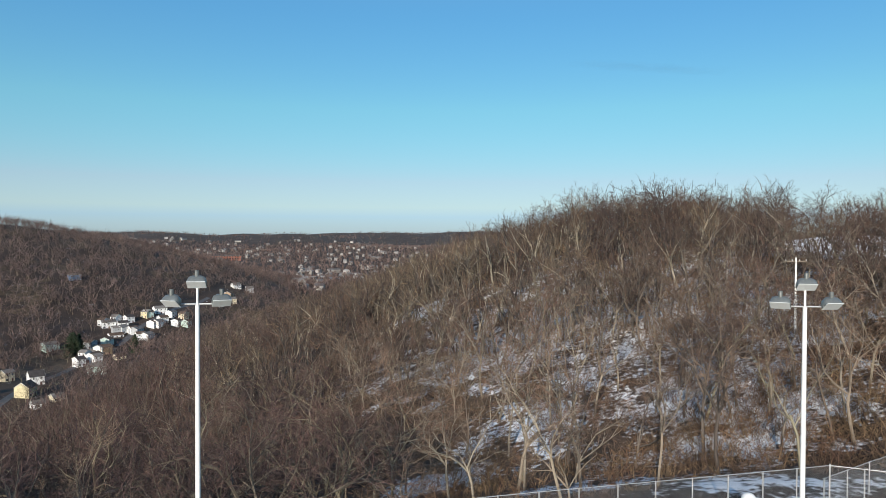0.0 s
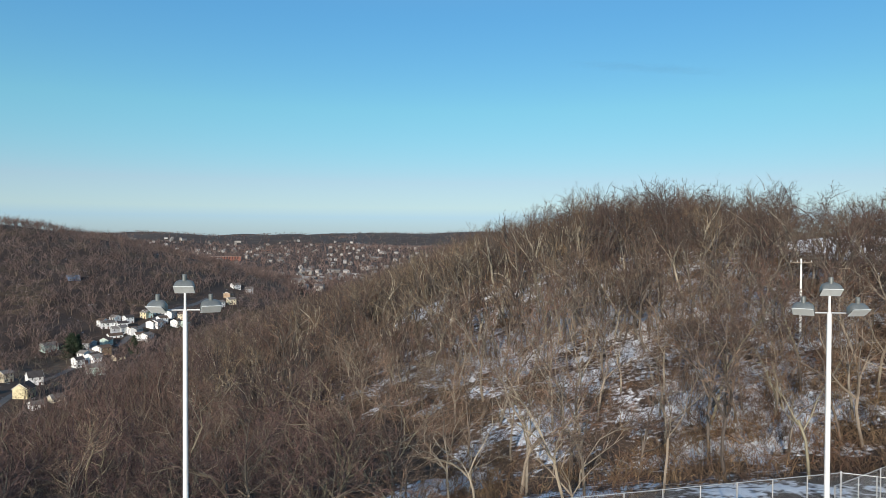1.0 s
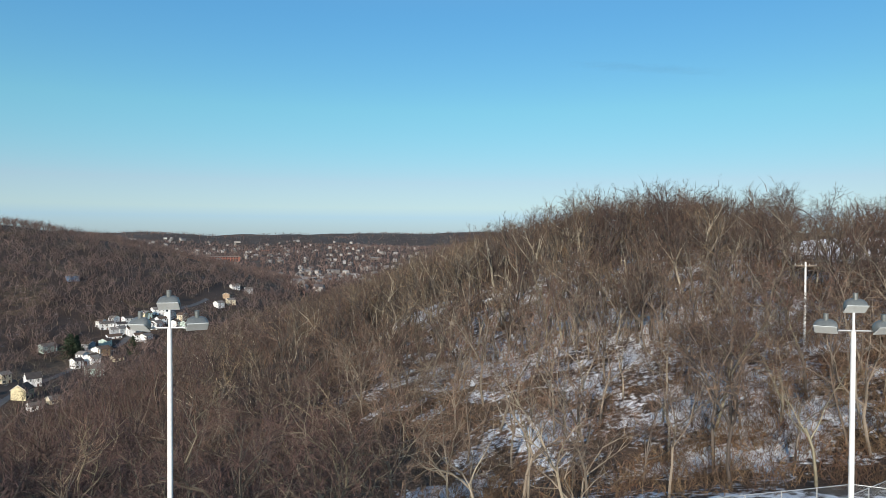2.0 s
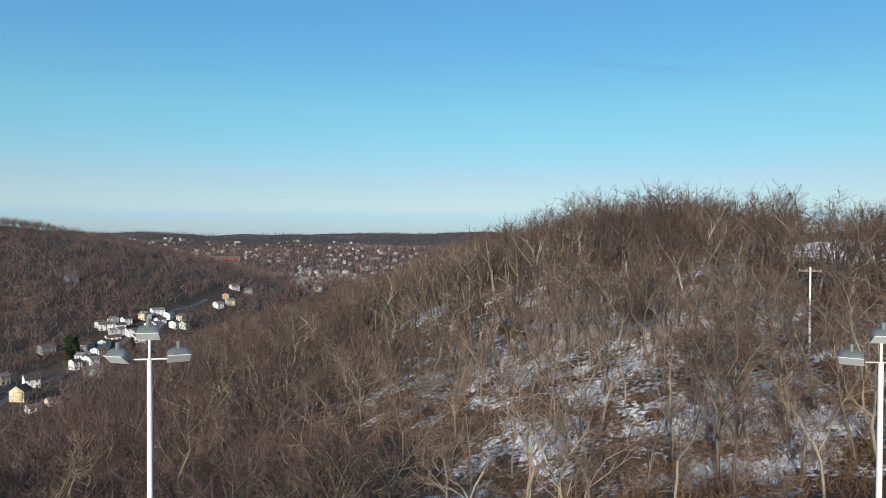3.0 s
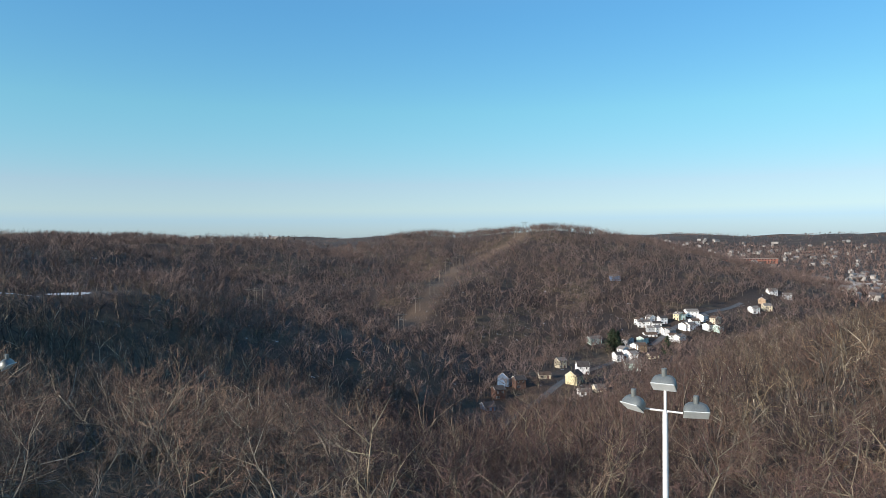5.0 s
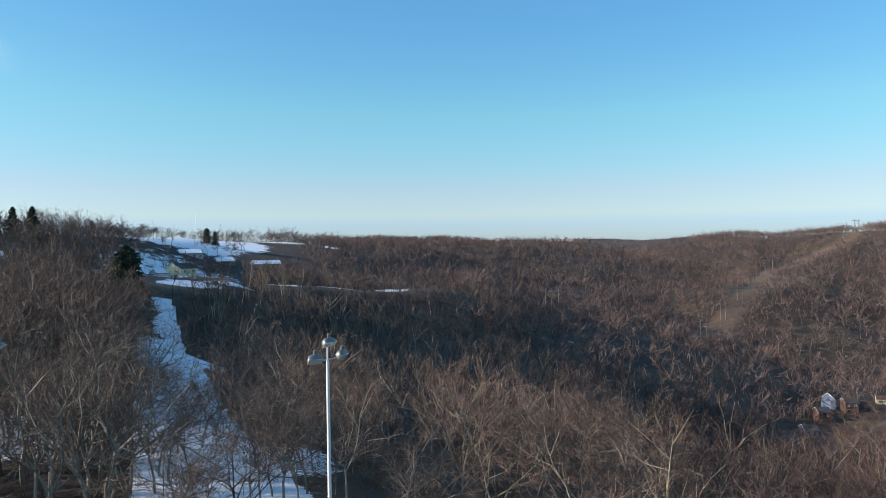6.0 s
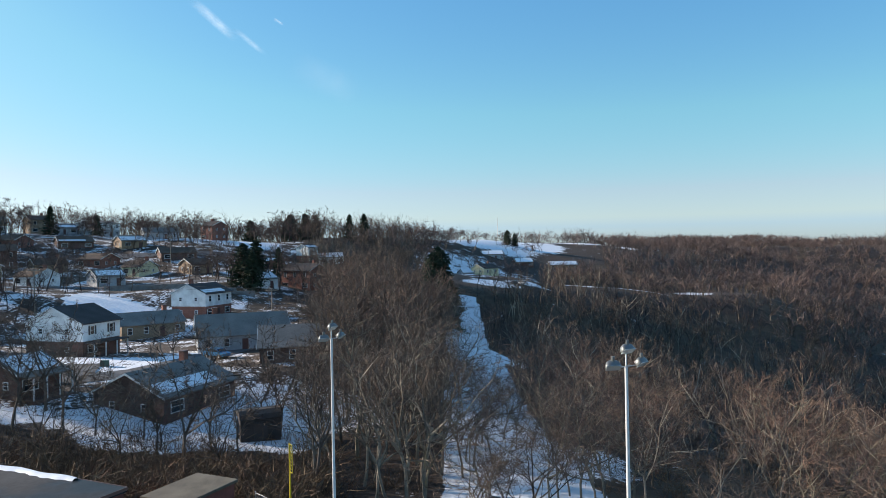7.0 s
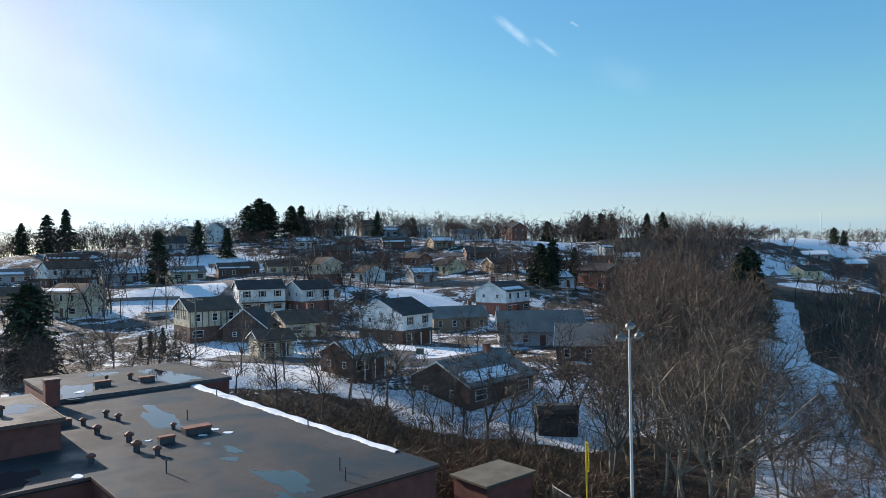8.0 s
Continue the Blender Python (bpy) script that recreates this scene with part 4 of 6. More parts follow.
def shingles(name, color):
    m, nt, b = material(name, 0.9)
    b.inputs["Specular IOR Level"].default_value = 0.2
    big, fine = noisy(nt, 0.35, 4), noisy(nt, 7.0, 4)
    both = math_node(nt, "ADD", math_node(nt, "MULTIPLY", big, 0.5), math_node(nt, "MULTIPLY", fine, 0.5))
    nt.links.new(ramp(nt, both, [(0.3, tuple(c * 0.55 for c in color)), (0.7, tuple(c * 1.4 for c in color))]), b.inputs["Base Color"])
    bump(nt, b, fine, 0.5, 0.03)
    return m


WHITE_SIDE, CREAM_SIDE, GREY_SIDE = siding("white siding", (0.82, 0.82, 0.80)), siding("cream siding", (0.62, 0.55, 0.40)), siding("grey siding", (0.40, 0.41, 0.42))
MINT_SIDE, BLUE_SIDE, YELLOW_SIDE = siding("pale mint siding", (0.48, 0.60, 0.54)), siding("blue siding", (0.10, 0.16, 0.26)), siding("pale yellow siding", (0.66, 0.58, 0.36))
RED_BRICK, TAN_BRICK, DARK_BRICK = masonry("red house brick", (0.32, 0.12, 0.08)), masonry("tan house brick", (0.42, 0.29, 0.18)), masonry("dark brown brick", (0.17, 0.085, 0.06))
DARK_ROOF, BROWN_ROOF, GREY_ROOF = shingles("dark shingles", (0.068, 0.06, 0.058)), shingles("brown shingles", (0.12, 0.085, 0.065)), shingles("grey shingles", (0.21, 0.19, 0.17))
TRIM = plain("white painted trim", (0.72, 0.72, 0.70), 0.5, 0, 0.1, 4)
DARK_TRIM = plain("dark painted trim", (0.05, 0.04, 0.035), 0.55, 0, 0.2, 4)
DOOR_PAINT = plain("dark door paint", (0.12, 0.05, 0.04), 0.5, 0, 0.2, 4)


def pane_material():
    m, nt, b = material("dark window glass", 0.06)
    b.inputs["Base Color"].default_value = (0.02, 0.025, 0.03, 1)
    return m


PANE = pane_material()


def window_meshes(w, h):
    fr = bmesh.new()
    for x0, z0, x1, z1 in ((-w / 2, 0, -w / 2 + 0.09, h), (w / 2 - 0.09, 0, w / 2, h), (-w / 2 + 0.09, 0, w / 2 - 0.09, 0.09), (-w / 2 + 0.09, h - 0.09, w / 2 - 0.09, h), (-w / 2 + 0.09, h / 2 - 0.03, w / 2 - 0.09, h / 2 + 0.03)):
        box(fr, x0, -0.07, z0, x1, 0.03, z1)
    return mesh_of(fr, "window", TRIM), mesh_of(boxed(-w / 2 + 0.05, -0.03, 0.05, w / 2 - 0.05, 0.0, h - 0.05), "pane", PANE)


WIN = {"tall": window_meshes(0.95, 1.4), "wide": window_meshes(2.0, 1.35), "small": window_meshes(0.8, 0.9)}
DOOR_MESH = mesh_of(boxed(-0.5, -0.06, 0, 0.5, 0.02, 2.05, bevel=0.02), "door", DOOR_PAINT)
GARAGE_MESH = mesh_of(boxed(-1.3, -0.06, 0, 1.3, 0.02, 2.1, bevel=0.02), "garage_door", TRIM)
SHUTTER_MESH = mesh_of(boxed(-0.17, -0.08, 0, 0.17, 0.0, 1.4, bevel=0.015), "shutter", DARK_TRIM)


def prism(bm, pts, y0, y1):
    """A solid whose outline pts (x, z) runs from y0 to y1."""
    a = [bm.verts.new((x, y0, z)) for x, z in pts]
    b = [bm.verts.new((x, y1, z)) for x, z in pts]
    n = len(pts)
    bm.faces.new(a)
    bm.faces.new(b[::-1])
    for k in range(n):
        bm.faces.new((a[k], b[k], b[(k + 1) % n], a[(k + 1) % n]))
    bmesh.ops.recalc_face_normals(bm, faces=bm.faces)
    return bm


def turned_prism(bm, pts, x0, x1):
    """The same along x, for outlines (y, z)."""
    a = [bm.verts.new((x0, y, z)) for y, z in pts]
    b = [bm.verts.new((x1, y, z)) for y, z in pts]
    n = len(pts)
    bm.faces.new(a)
    bm.faces.new(b[::-1])
    for k in range(n):
        bm.faces.new((a[k], b[k], b[(k + 1) % n], a[(k + 1) % n]))
    bmesh.ops.recalc_face_normals(bm, faces=bm.faces)
    return bm


def house(az, d, turn, w, dep, storeys, lower, upper, roof, label, pitch=0.45, chimney=0, porch=False, garage=False, snow=0.0, shutters=False, group="houses on the slope", detail=2, hip=False, timber=False, name="house"):
    """A house with its long front towards the turned -y and the ridge along its own x."""
    x, y = at(az, d)
    base = min(gz(x + sx * w * 0.35, y + sy * w * 0.35) for sx in (-1, 1) for sy in (-1, 1))
    ob = new(name)
    small = 0.86 if group == "houses in the valley" else 1.0         # the old mill cottages are low and narrow
    ob.matrix_basis = pose(x, y, base - 0.1, 0, 0, turn) @ Matrix.Diagonal((small, small, small, 1))
    h1, top = 2.9, 2.9 * storeys
    hw, hd = w / 2, dep / 2
    rise = hd * pitch
    if storeys > 1 and lower is not upper:
        part("lower_wall", boxed(-hw + 0.05, -hd + 0.05, -1.2, hw - 0.05, hd - 0.05, h1), lower, ob)
        z0, mat = h1, upper
    else:
        z0, mat = -1.2, lower
    if hip:
        part("wall", boxed(-hw, -hd, z0, hw, hd, top), mat, ob)
    else:
        part("wall", turned_prism(bmesh.new(), [(-hd, z0), (hd, z0), (hd, top), (0, top + rise), (-hd, top)], -hw, hw), mat, ob)
    o, th = 0.45, 0.16
    if hip:
        bm = bmesh.new()
        low = [bm.verts.new((sx * (hw + o), sy * (hd + o), top + zz)) for zz in (0, 0.18) for sx, sy in ((-1, -1), (1, -1), (1, 1), (-1, 1))]
        r0, r1 = bm.verts.new((-hw + hd * 0.9, 0, top + rise + 0.25)), bm.verts.new((hw - hd * 0.9, 0, top + rise + 0.25))
        a, b = low[:4], low[4:]
        bm.faces.new(a[::-1])
        for k in range(4):
            bm.faces.new((a[k], a[(k + 1) % 4], b[(k + 1) % 4], b[k]))
        for f in ((b[0], b[1], r1, r0), (b[1], b[2], r1), (b[2], b[3], r0, r1), (b[3], b[0], r0)):
            bm.faces.new(f)
        roof_ob = part("roof", bm, roof, ob)
    else:
        e = hd + o
        drop = o * pitch
        roof_ob = part("roof", turned_prism(bmesh.new(), [(-e, top - drop + 0.01), (-e, top - drop + th), (0, top + rise + th + 0.02), (e, top - drop + th), (e, top - drop + 0.01), (0, top + rise + 0.015)], -hw - 0.35, hw + 0.35), roof, ob)
        for sx in (-1, 1):
            part("gable_trim", turned_prism(bmesh.new(), [(-e, top - drop - 0.06), (-e, top - drop + th - 0.02), (0, top + rise + th), (e, top - drop + th - 0.02), (e, top - drop - 0.06), (0, top + rise - 0.08)], sx * (hw + 0.353), sx * (hw + 0.40)), TRIM, ob)
    if snow and not hip:
        sgn = -1 if snow > 0 else 1
        q0, q1 = 0.12, min(1.0, 0.12 + abs(snow))
        outline = [(sgn * e * (1 - q0), top - drop + (rise + drop) * q0 + th + 0.005), (sgn * e * (1 - q1), top - drop + (rise + drop) * q1 + th + 0.005),
                   (sgn * e * (1 - q1), top - drop + (rise + drop) * q1 + th + 0.10), (sgn * e * (1 - q0), top - drop + (rise + drop) * q0 + th + 0.11)]
        part("roof_snow", turned_prism(bmesh.new(), outline, -hw * 0.97, hw * (0.98 if abs(snow) > 0.4 else 0.55)), SNOW, roof_ob)
    if chimney:
        cx = chimney * hw * 0.6
        st = part("chimney", boxed(cx - 0.4, 0.3, top, cx + 0.4, 1.0, top + rise + 1.1), RED_BRICK, ob)
        part("chimney_cap", boxed(cx - 0.46, 0.24, top + rise + 1.1, cx + 0.46, 1.06, top + rise + 1.22), COPING, st)
    if detail:
        n = max(2, int(w / 3.0))
        for s in range(storeys):
            for k in range(n):
                px = -hw + w * (k + 0.5) / n
                if s == 0 and k == n // 2:
                    shared("door", DOOR_MESH, ob, pose(px, -hd + (0.05 if z0 > 0 else 0), 0.15))
                    continue
                if s == 0 and garage and k == n - 1:
                    shared("garage_door", GARAGE_MESH, ob, pose(px - 0.2, -hd + (0.05 if z0 > 0 else 0), 0.05))
                    continue
                kind = "wide" if (s == 0 and n < 4) else "tall"
                fy = -hd + (0.05 if (z0 > 0 and s == 0) else 0)
                win = shared("window", WIN[kind][0], ob, pose(px, fy, 0.95 + s * h1))
                shared("pane", WIN[kind][1], win, Matrix())
                if shutters and kind == "tall":
                    for sx in (-1, 1):
                        shared("shutter", SHUTTER_MESH, ob, pose(px + sx * 0.66, fy, 0.95 + s * h1))
            if detail > 1:
                for side in (-1, 1):
                    for py in ((-hd * 0.45, hd * 0.45) if dep > 6.5 else (0,)):
                        fx = side * (hw - (0.05 if (z0 > 0 and s == 0) else 0))
                        win = shared("window", WIN["small"][0], ob, pose(fx, py, 1.15 + s * h1, 0, 0, 90 * side))
                        shared("pane", WIN["small"][1], win, Matrix())
    if timber:
        for sx in (-1, 1):
            fx = sx * (hw + 0.03)
            boards = bmesh.new()
            for k in range(-3, 4):
                py = k * hd / 3.5
                box(boards, fx - 0.03, py - 0.09, top - 1.6, fx + 0.03, py + 0.09, top + rise * (1 - abs(py) / hd) - 0.1)
            box(boards, fx - 0.035, -hd, top - 0.1, fx + 0.035, hd, top + 0.1)
            part("timber_frame", boards, DARK_TRIM, ob)
        front = bmesh.new()
        for k in range(9):
            px = -hw + 0.1 + (w - 0.2) * k / 8
            box(front, px - 0.08, -hd - 0.05, top - h1, px + 0.08, -hd + 0.02, top - 0.05)
        part("timber_front", front, DARK_TRIM, ob)
    if porch:
        pr = part("porch_roof", boxed(-hw * 0.95, -hd - 2.0, h1 - 0.35, hw * 0.95, -hd - 0.02, h1 - 0.15, bevel=0.03), roof, ob)
        for k in range(4):
            px = -hw * 0.9 + hw * 1.8 * k / 3
            part("porch_post", boxed(px - 0.07, -hd - 1.9, -0.3, px + 0.07, -hd - 1.76, h1 - 0.35), TRIM, pr)
        part("porch_floor", boxed(-hw * 0.95, -hd - 2.0, -0.9, hw * 0.95, -hd - 0.02, 0.1), DARK_BRICK, ob)
    return tagged(ob, label, "house", group)


def suburb():
    house(130.0, 167.9, 142.0, 10.5, 8, 2, WHITE_SIDE, WHITE_SIDE, DARK_ROOF, "white two-storey house with a dark gabled roof and a porch", porch=True, shutters=True)
    house(125.97, 168.5, 156.0, 8.8, 8, 2, RED_BRICK, WHITE_SIDE, DARK_ROOF, "house with white siding over red brick and a dark roof", shutters=True, snow=0.0)
    house(126.8, 137.5, 151.8, 8.8, 9, 1, CREAM_SIDE, CREAM_SIDE, BROWN_ROOF, "low cream house with a brown roof", chimney=1)
    house(133.9, 135.2, 153.9, 9.1, 9, 2, DARK_BRICK, CREAM_SIDE, BROWN_ROOF, "half-timbered house with a brown gabled roof", timber=True)
    house(130.43, 130.8, 200.4, 6.9, 8, 1, DARK_BRICK, DARK_BRICK, DARK_ROOF, "dark house with a steep half-timbered gable", pitch=0.8, timber=True)
    house(128.76, 110.2, 148.8, 5.5, 5, 1, CREAM_SIDE, CREAM_SIDE, BROWN_ROOF, "small cream annex with a covered porch", porch=True)
    house(118.75, 128.9, 166.8, 8.4, 11, 2, DARK_BRICK, WHITE_SIDE, DARK_ROOF, "white two-storey house with a blue-black roof over brick", porch=True, shutters=True)
    house(121.96, 91.6, 162.0, 5.5, 7, 1, DARK_BRICK, DARK_BRICK, GREY_ROOF, "dark low house with a snowy carport roof", porch=True, snow=0.8)
    house(113.93, 153.1, 131.9, 12.3, 9, 1, TAN_BRICK, TAN_BRICK, GREY_ROOF, "long tan brick ranch house with a grey roof", chimney=1)
    house(109.98, 169.6, 165.0, 10.1, 9, 2, RED_BRICK, WHITE_SIDE, DARK_ROOF, "red brick house with a white front and a dark roof", chimney=-1, snow=0.25)
    house(112.03, 86.0, 160.0, 11.6, 10, 1, DARK_BRICK, DARK_BRICK, GREY_ROOF, "large brown brick house with a grey roof behind a bare tree", snow=0.35, chimney=1)
    house(106.78, 125.8, 113.0, 15.0, 11, 1, GREY_SIDE, GREY_SIDE, GREY_ROOF, "low house with a broad grey shingle roof", pitch=0.55, chimney=-1)
    house(101.9, 108.1, 104.0, 12.5, 10, 1, DARK_BRICK, DARK_BRICK, GREY_ROOF, "low dark house with a broad grey roof", pitch=0.5)
    house(105.86, 199.4, 140.9, 8.2, 8, 1, WHITE_SIDE, WHITE_SIDE, GREY_ROOF, "white bungalow with snow on its roof", snow=0.75)
    house(102.16, 205.6, 62.2, 10.8, 8, 2, RED_BRICK, RED_BRICK, DARK_ROOF, "red brick house with a dark gabled roof", snow=0.0, chimney=1)
    house(102.0, 264.5, 152.0, 5.5, 6, 2, RED_BRICK, WHITE_SIDE, DARK_ROOF, "tall narrow white house above red brick", snow=0.5)
    house(100.11, 267.9, 110.1, 9.7, 7, 1, WHITE_SIDE, WHITE_SIDE, GREY_ROOF, "white bungalow with a snow-covered roof", snow=0.88)
    house(121.36, 213.7, 71.4, 7.3, 8, 1, WHITE_SIDE, WHITE_SIDE, BROWN_ROOF, "white house with a tan brick gable", chimney=1)
    house(116.89, 212.1, 136.9, 7.5, 8, 1, GREY_SIDE, GREY_SIDE, GREY_ROOF, "grey bungalow with a patch of snow on its roof", snow=0.6)
    house(114.57, 231.1, 69.6, 6.8, 8, 1, YELLOW_SIDE, YELLOW_SIDE, BROWN_ROOF, "pale yellow house with a brown roof", chimney=1)
    house(124.77, 189.6, 74.8, 5.5, 7, 2, RED_BRICK, CREAM_SIDE, BROWN_ROOF, "tall narrow red brick house", chimney=1)
    house(128.26, 231.4, 138.3, 10.8, 8, 1, CREAM_SIDE, CREAM_SIDE, BROWN_ROOF, "cream bungalow among bare trees")
    house(124.18, 244.6, 129.2, 12.7, 8, 2, DARK_BRICK, DARK_BRICK, BROWN_ROOF, "dark brick house with a brown roof")
    house(120.7, 239.4, 135.7, 8.9, 8, 1, TAN_BRICK, TAN_BRICK, BROWN_ROOF, "tan brick bungalow with a chimney", chimney=1)
    house(117.41, 246.2, 72.4, 9.6, 8, 1, RED_BRICK, RED_BRICK, BROWN_ROOF, "red brick bungalow with a tan gable")
    house(110.56, 227.8, 140.6, 7.1, 8, 1, TAN_BRICK, TAN_BRICK, BROWN_ROOF, "low tan brick house by bare trees")
    house(111.99, 250.8, 124.0, 11.3, 8, 1, DARK_BRICK, DARK_BRICK, BROWN_ROOF, "dark low house on the upper street", chimney=1)
    house(135.63, 233.7, 147.6, 10.3, 8, 1, CREAM_SIDE, CREAM_SIDE, GREY_ROOF, "cream bungalow with a grey roof", snow=0.2)
    house(131.8, 232.2, 139.8, 12.5, 8, 1, DARK_BRICK, DARK_BRICK, BROWN_ROOF, "brown bungalow with a carport", snow=0.15)
    house(139.48, 241.9, 147.5, 17.9, 9, 1, GREY_SIDE, GREY_SIDE, GREY_ROOF, "long low house with a snow-covered roof", snow=0.88)
    house(143.76, 239.1, 163.8, 14.4, 9, 2, DARK_BRICK, WHITE_SIDE, BROWN_ROOF, "white house over a dark lower storey", garage=True)
    house(143.93, 268.9, 153.9, 12.2, 8, 1, RED_BRICK, RED_BRICK, BROWN_ROOF, "red brick bungalow with a brown roof", snow=0.2)
    house(143.18, 180.0, 95.2, 9.9, 8, 2, CREAM_SIDE, CREAM_SIDE, BROWN_ROOF, "pale cream two-storey house with a side gable", snow=0.3)
    house(147.44, 256.0, 157.4, 11.6, 8, 1, GREY_SIDE, GREY_SIDE, GREY_ROOF, "grey bungalow with a snowy yard", snow=0.3)
    house(147.03, 203.9, 162.0, 10.3, 8, 1, TAN_BRICK, TAN_BRICK, BROWN_ROOF, "tan brick bungalow behind a conifer")
    house(136.9, 281.6, 142.9, 11.8, 8, 1, GREY_SIDE, GREY_SIDE, DARK_ROOF, "grey ranch house with a dark roof on the crest", chimney=1, pitch=0.6)
    house(135.6, 302.1, 195.6, 6.3, 7, 2, TAN_BRICK, TAN_BRICK, BROWN_ROOF, "two-storey tan house on the crest")
    house(133.4, 306.1, 203.4, 7.4, 7, 2, WHITE_SIDE, WHITE_SIDE, GREY_ROOF, "white gabled house on the crest", pitch=0.7)
    house(126.5, 316.1, 146.5, 6.3, 7, 2, DARK_BRICK, DARK_BRICK, BROWN_ROOF, "brown brick house on the crest", chimney=1)
    house(124.1, 322.1, 194.1, 8.4, 7, 2, WHITE_SIDE, TAN_BRICK, GREY_ROOF, "white gabled house on the hilltop", pitch=0.7)
    house(121.5, 328.6, 141.5, 7.4, 8, 2, TAN_BRICK, TAN_BRICK, BROWN_ROOF, "tan brick house on the hilltop", chimney=1)
    house(119.9, 332.6, 134.9, 9.5, 8, 1, GREY_SIDE, GREY_SIDE, GREY_ROOF, "grey bungalow just under the crest", snow=0.5)
    house(117.6, 332.9, 159.6, 12.1, 13, 2, GREY_SIDE, WHITE_SIDE, GREY_ROOF, "large white boxy building with a low grey roof", pitch=0.2)
    house(113.2, 286.6, 121.2, 12.4, 8, 1, GREY_SIDE, WHITE_SIDE, GREY_ROOF, "white bungalow with a green-grey roof on the crest")
    house(109.2, 286.6, 59.2, 6.8, 8, 2, RED_BRICK, RED_BRICK, DARK_ROOF, "red brick house with a dark roof on the hilltop", chimney=-1)
    house(119.08, 273.3, 131.1, 11.0, 8, 1, DARK_BRICK, DARK_BRICK, BROWN_ROOF, "dark brick bungalow on the upper street", snow=0.2)
    house(115.31, 270.1, 135.3, 8.6, 8, 1, TAN_BRICK, TAN_BRICK, GREY_ROOF, "tan bungalow with a snowy yard", snow=0.6)
    house(122.82, 272.8, 77.8, 8.1, 8, 1, RED_BRICK, WHITE_SIDE, BROWN_ROOF, "brick bungalow half hidden by trees")
    house(126.5, 273.9, 141.5, 8.6, 8, 1, WHITE_SIDE, WHITE_SIDE, GREY_ROOF, "white bungalow below the conifers", snow=0.6)
    house(105.02, 246.3, 125.0, 9.0, 8, 1, DARK_BRICK, DARK_BRICK, BROWN_ROOF, "dark brick bungalow beside tall conifers", snow=0.4)
    house(87.4, 300.1, 132.4, 8.9, 8, 2, YELLOW_SIDE, YELLOW_SIDE, DARK_ROOF, "pale yellow two-storey house on the bank", chimney=1)
    house(88.71, 301.3, 108.7, 8.2, 7, 1, GREY_SIDE, GREY_SIDE, GREY_ROOF, "grey bungalow beside a yellow house", snow=0.88)
    house(81.1, 419.1, 91.1, 16.3, 9, 1, TAN_BRICK, TAN_BRICK, GREY_ROOF, "long low building on the far ridge", snow=0.88, detail=1)
    house(86.88, 400.6, 96.9, 12.4, 9, 1, GREY_SIDE, GREY_SIDE, GREY_ROOF, "low building on the snowy ridge", snow=0.88, detail=1)
    house(84.32, 402.2, 99.3, 10.1, 9, 1, DARK_BRICK, DARK_BRICK, GREY_ROOF, "dark low building on the snowy ridge", snow=0.88, detail=1)


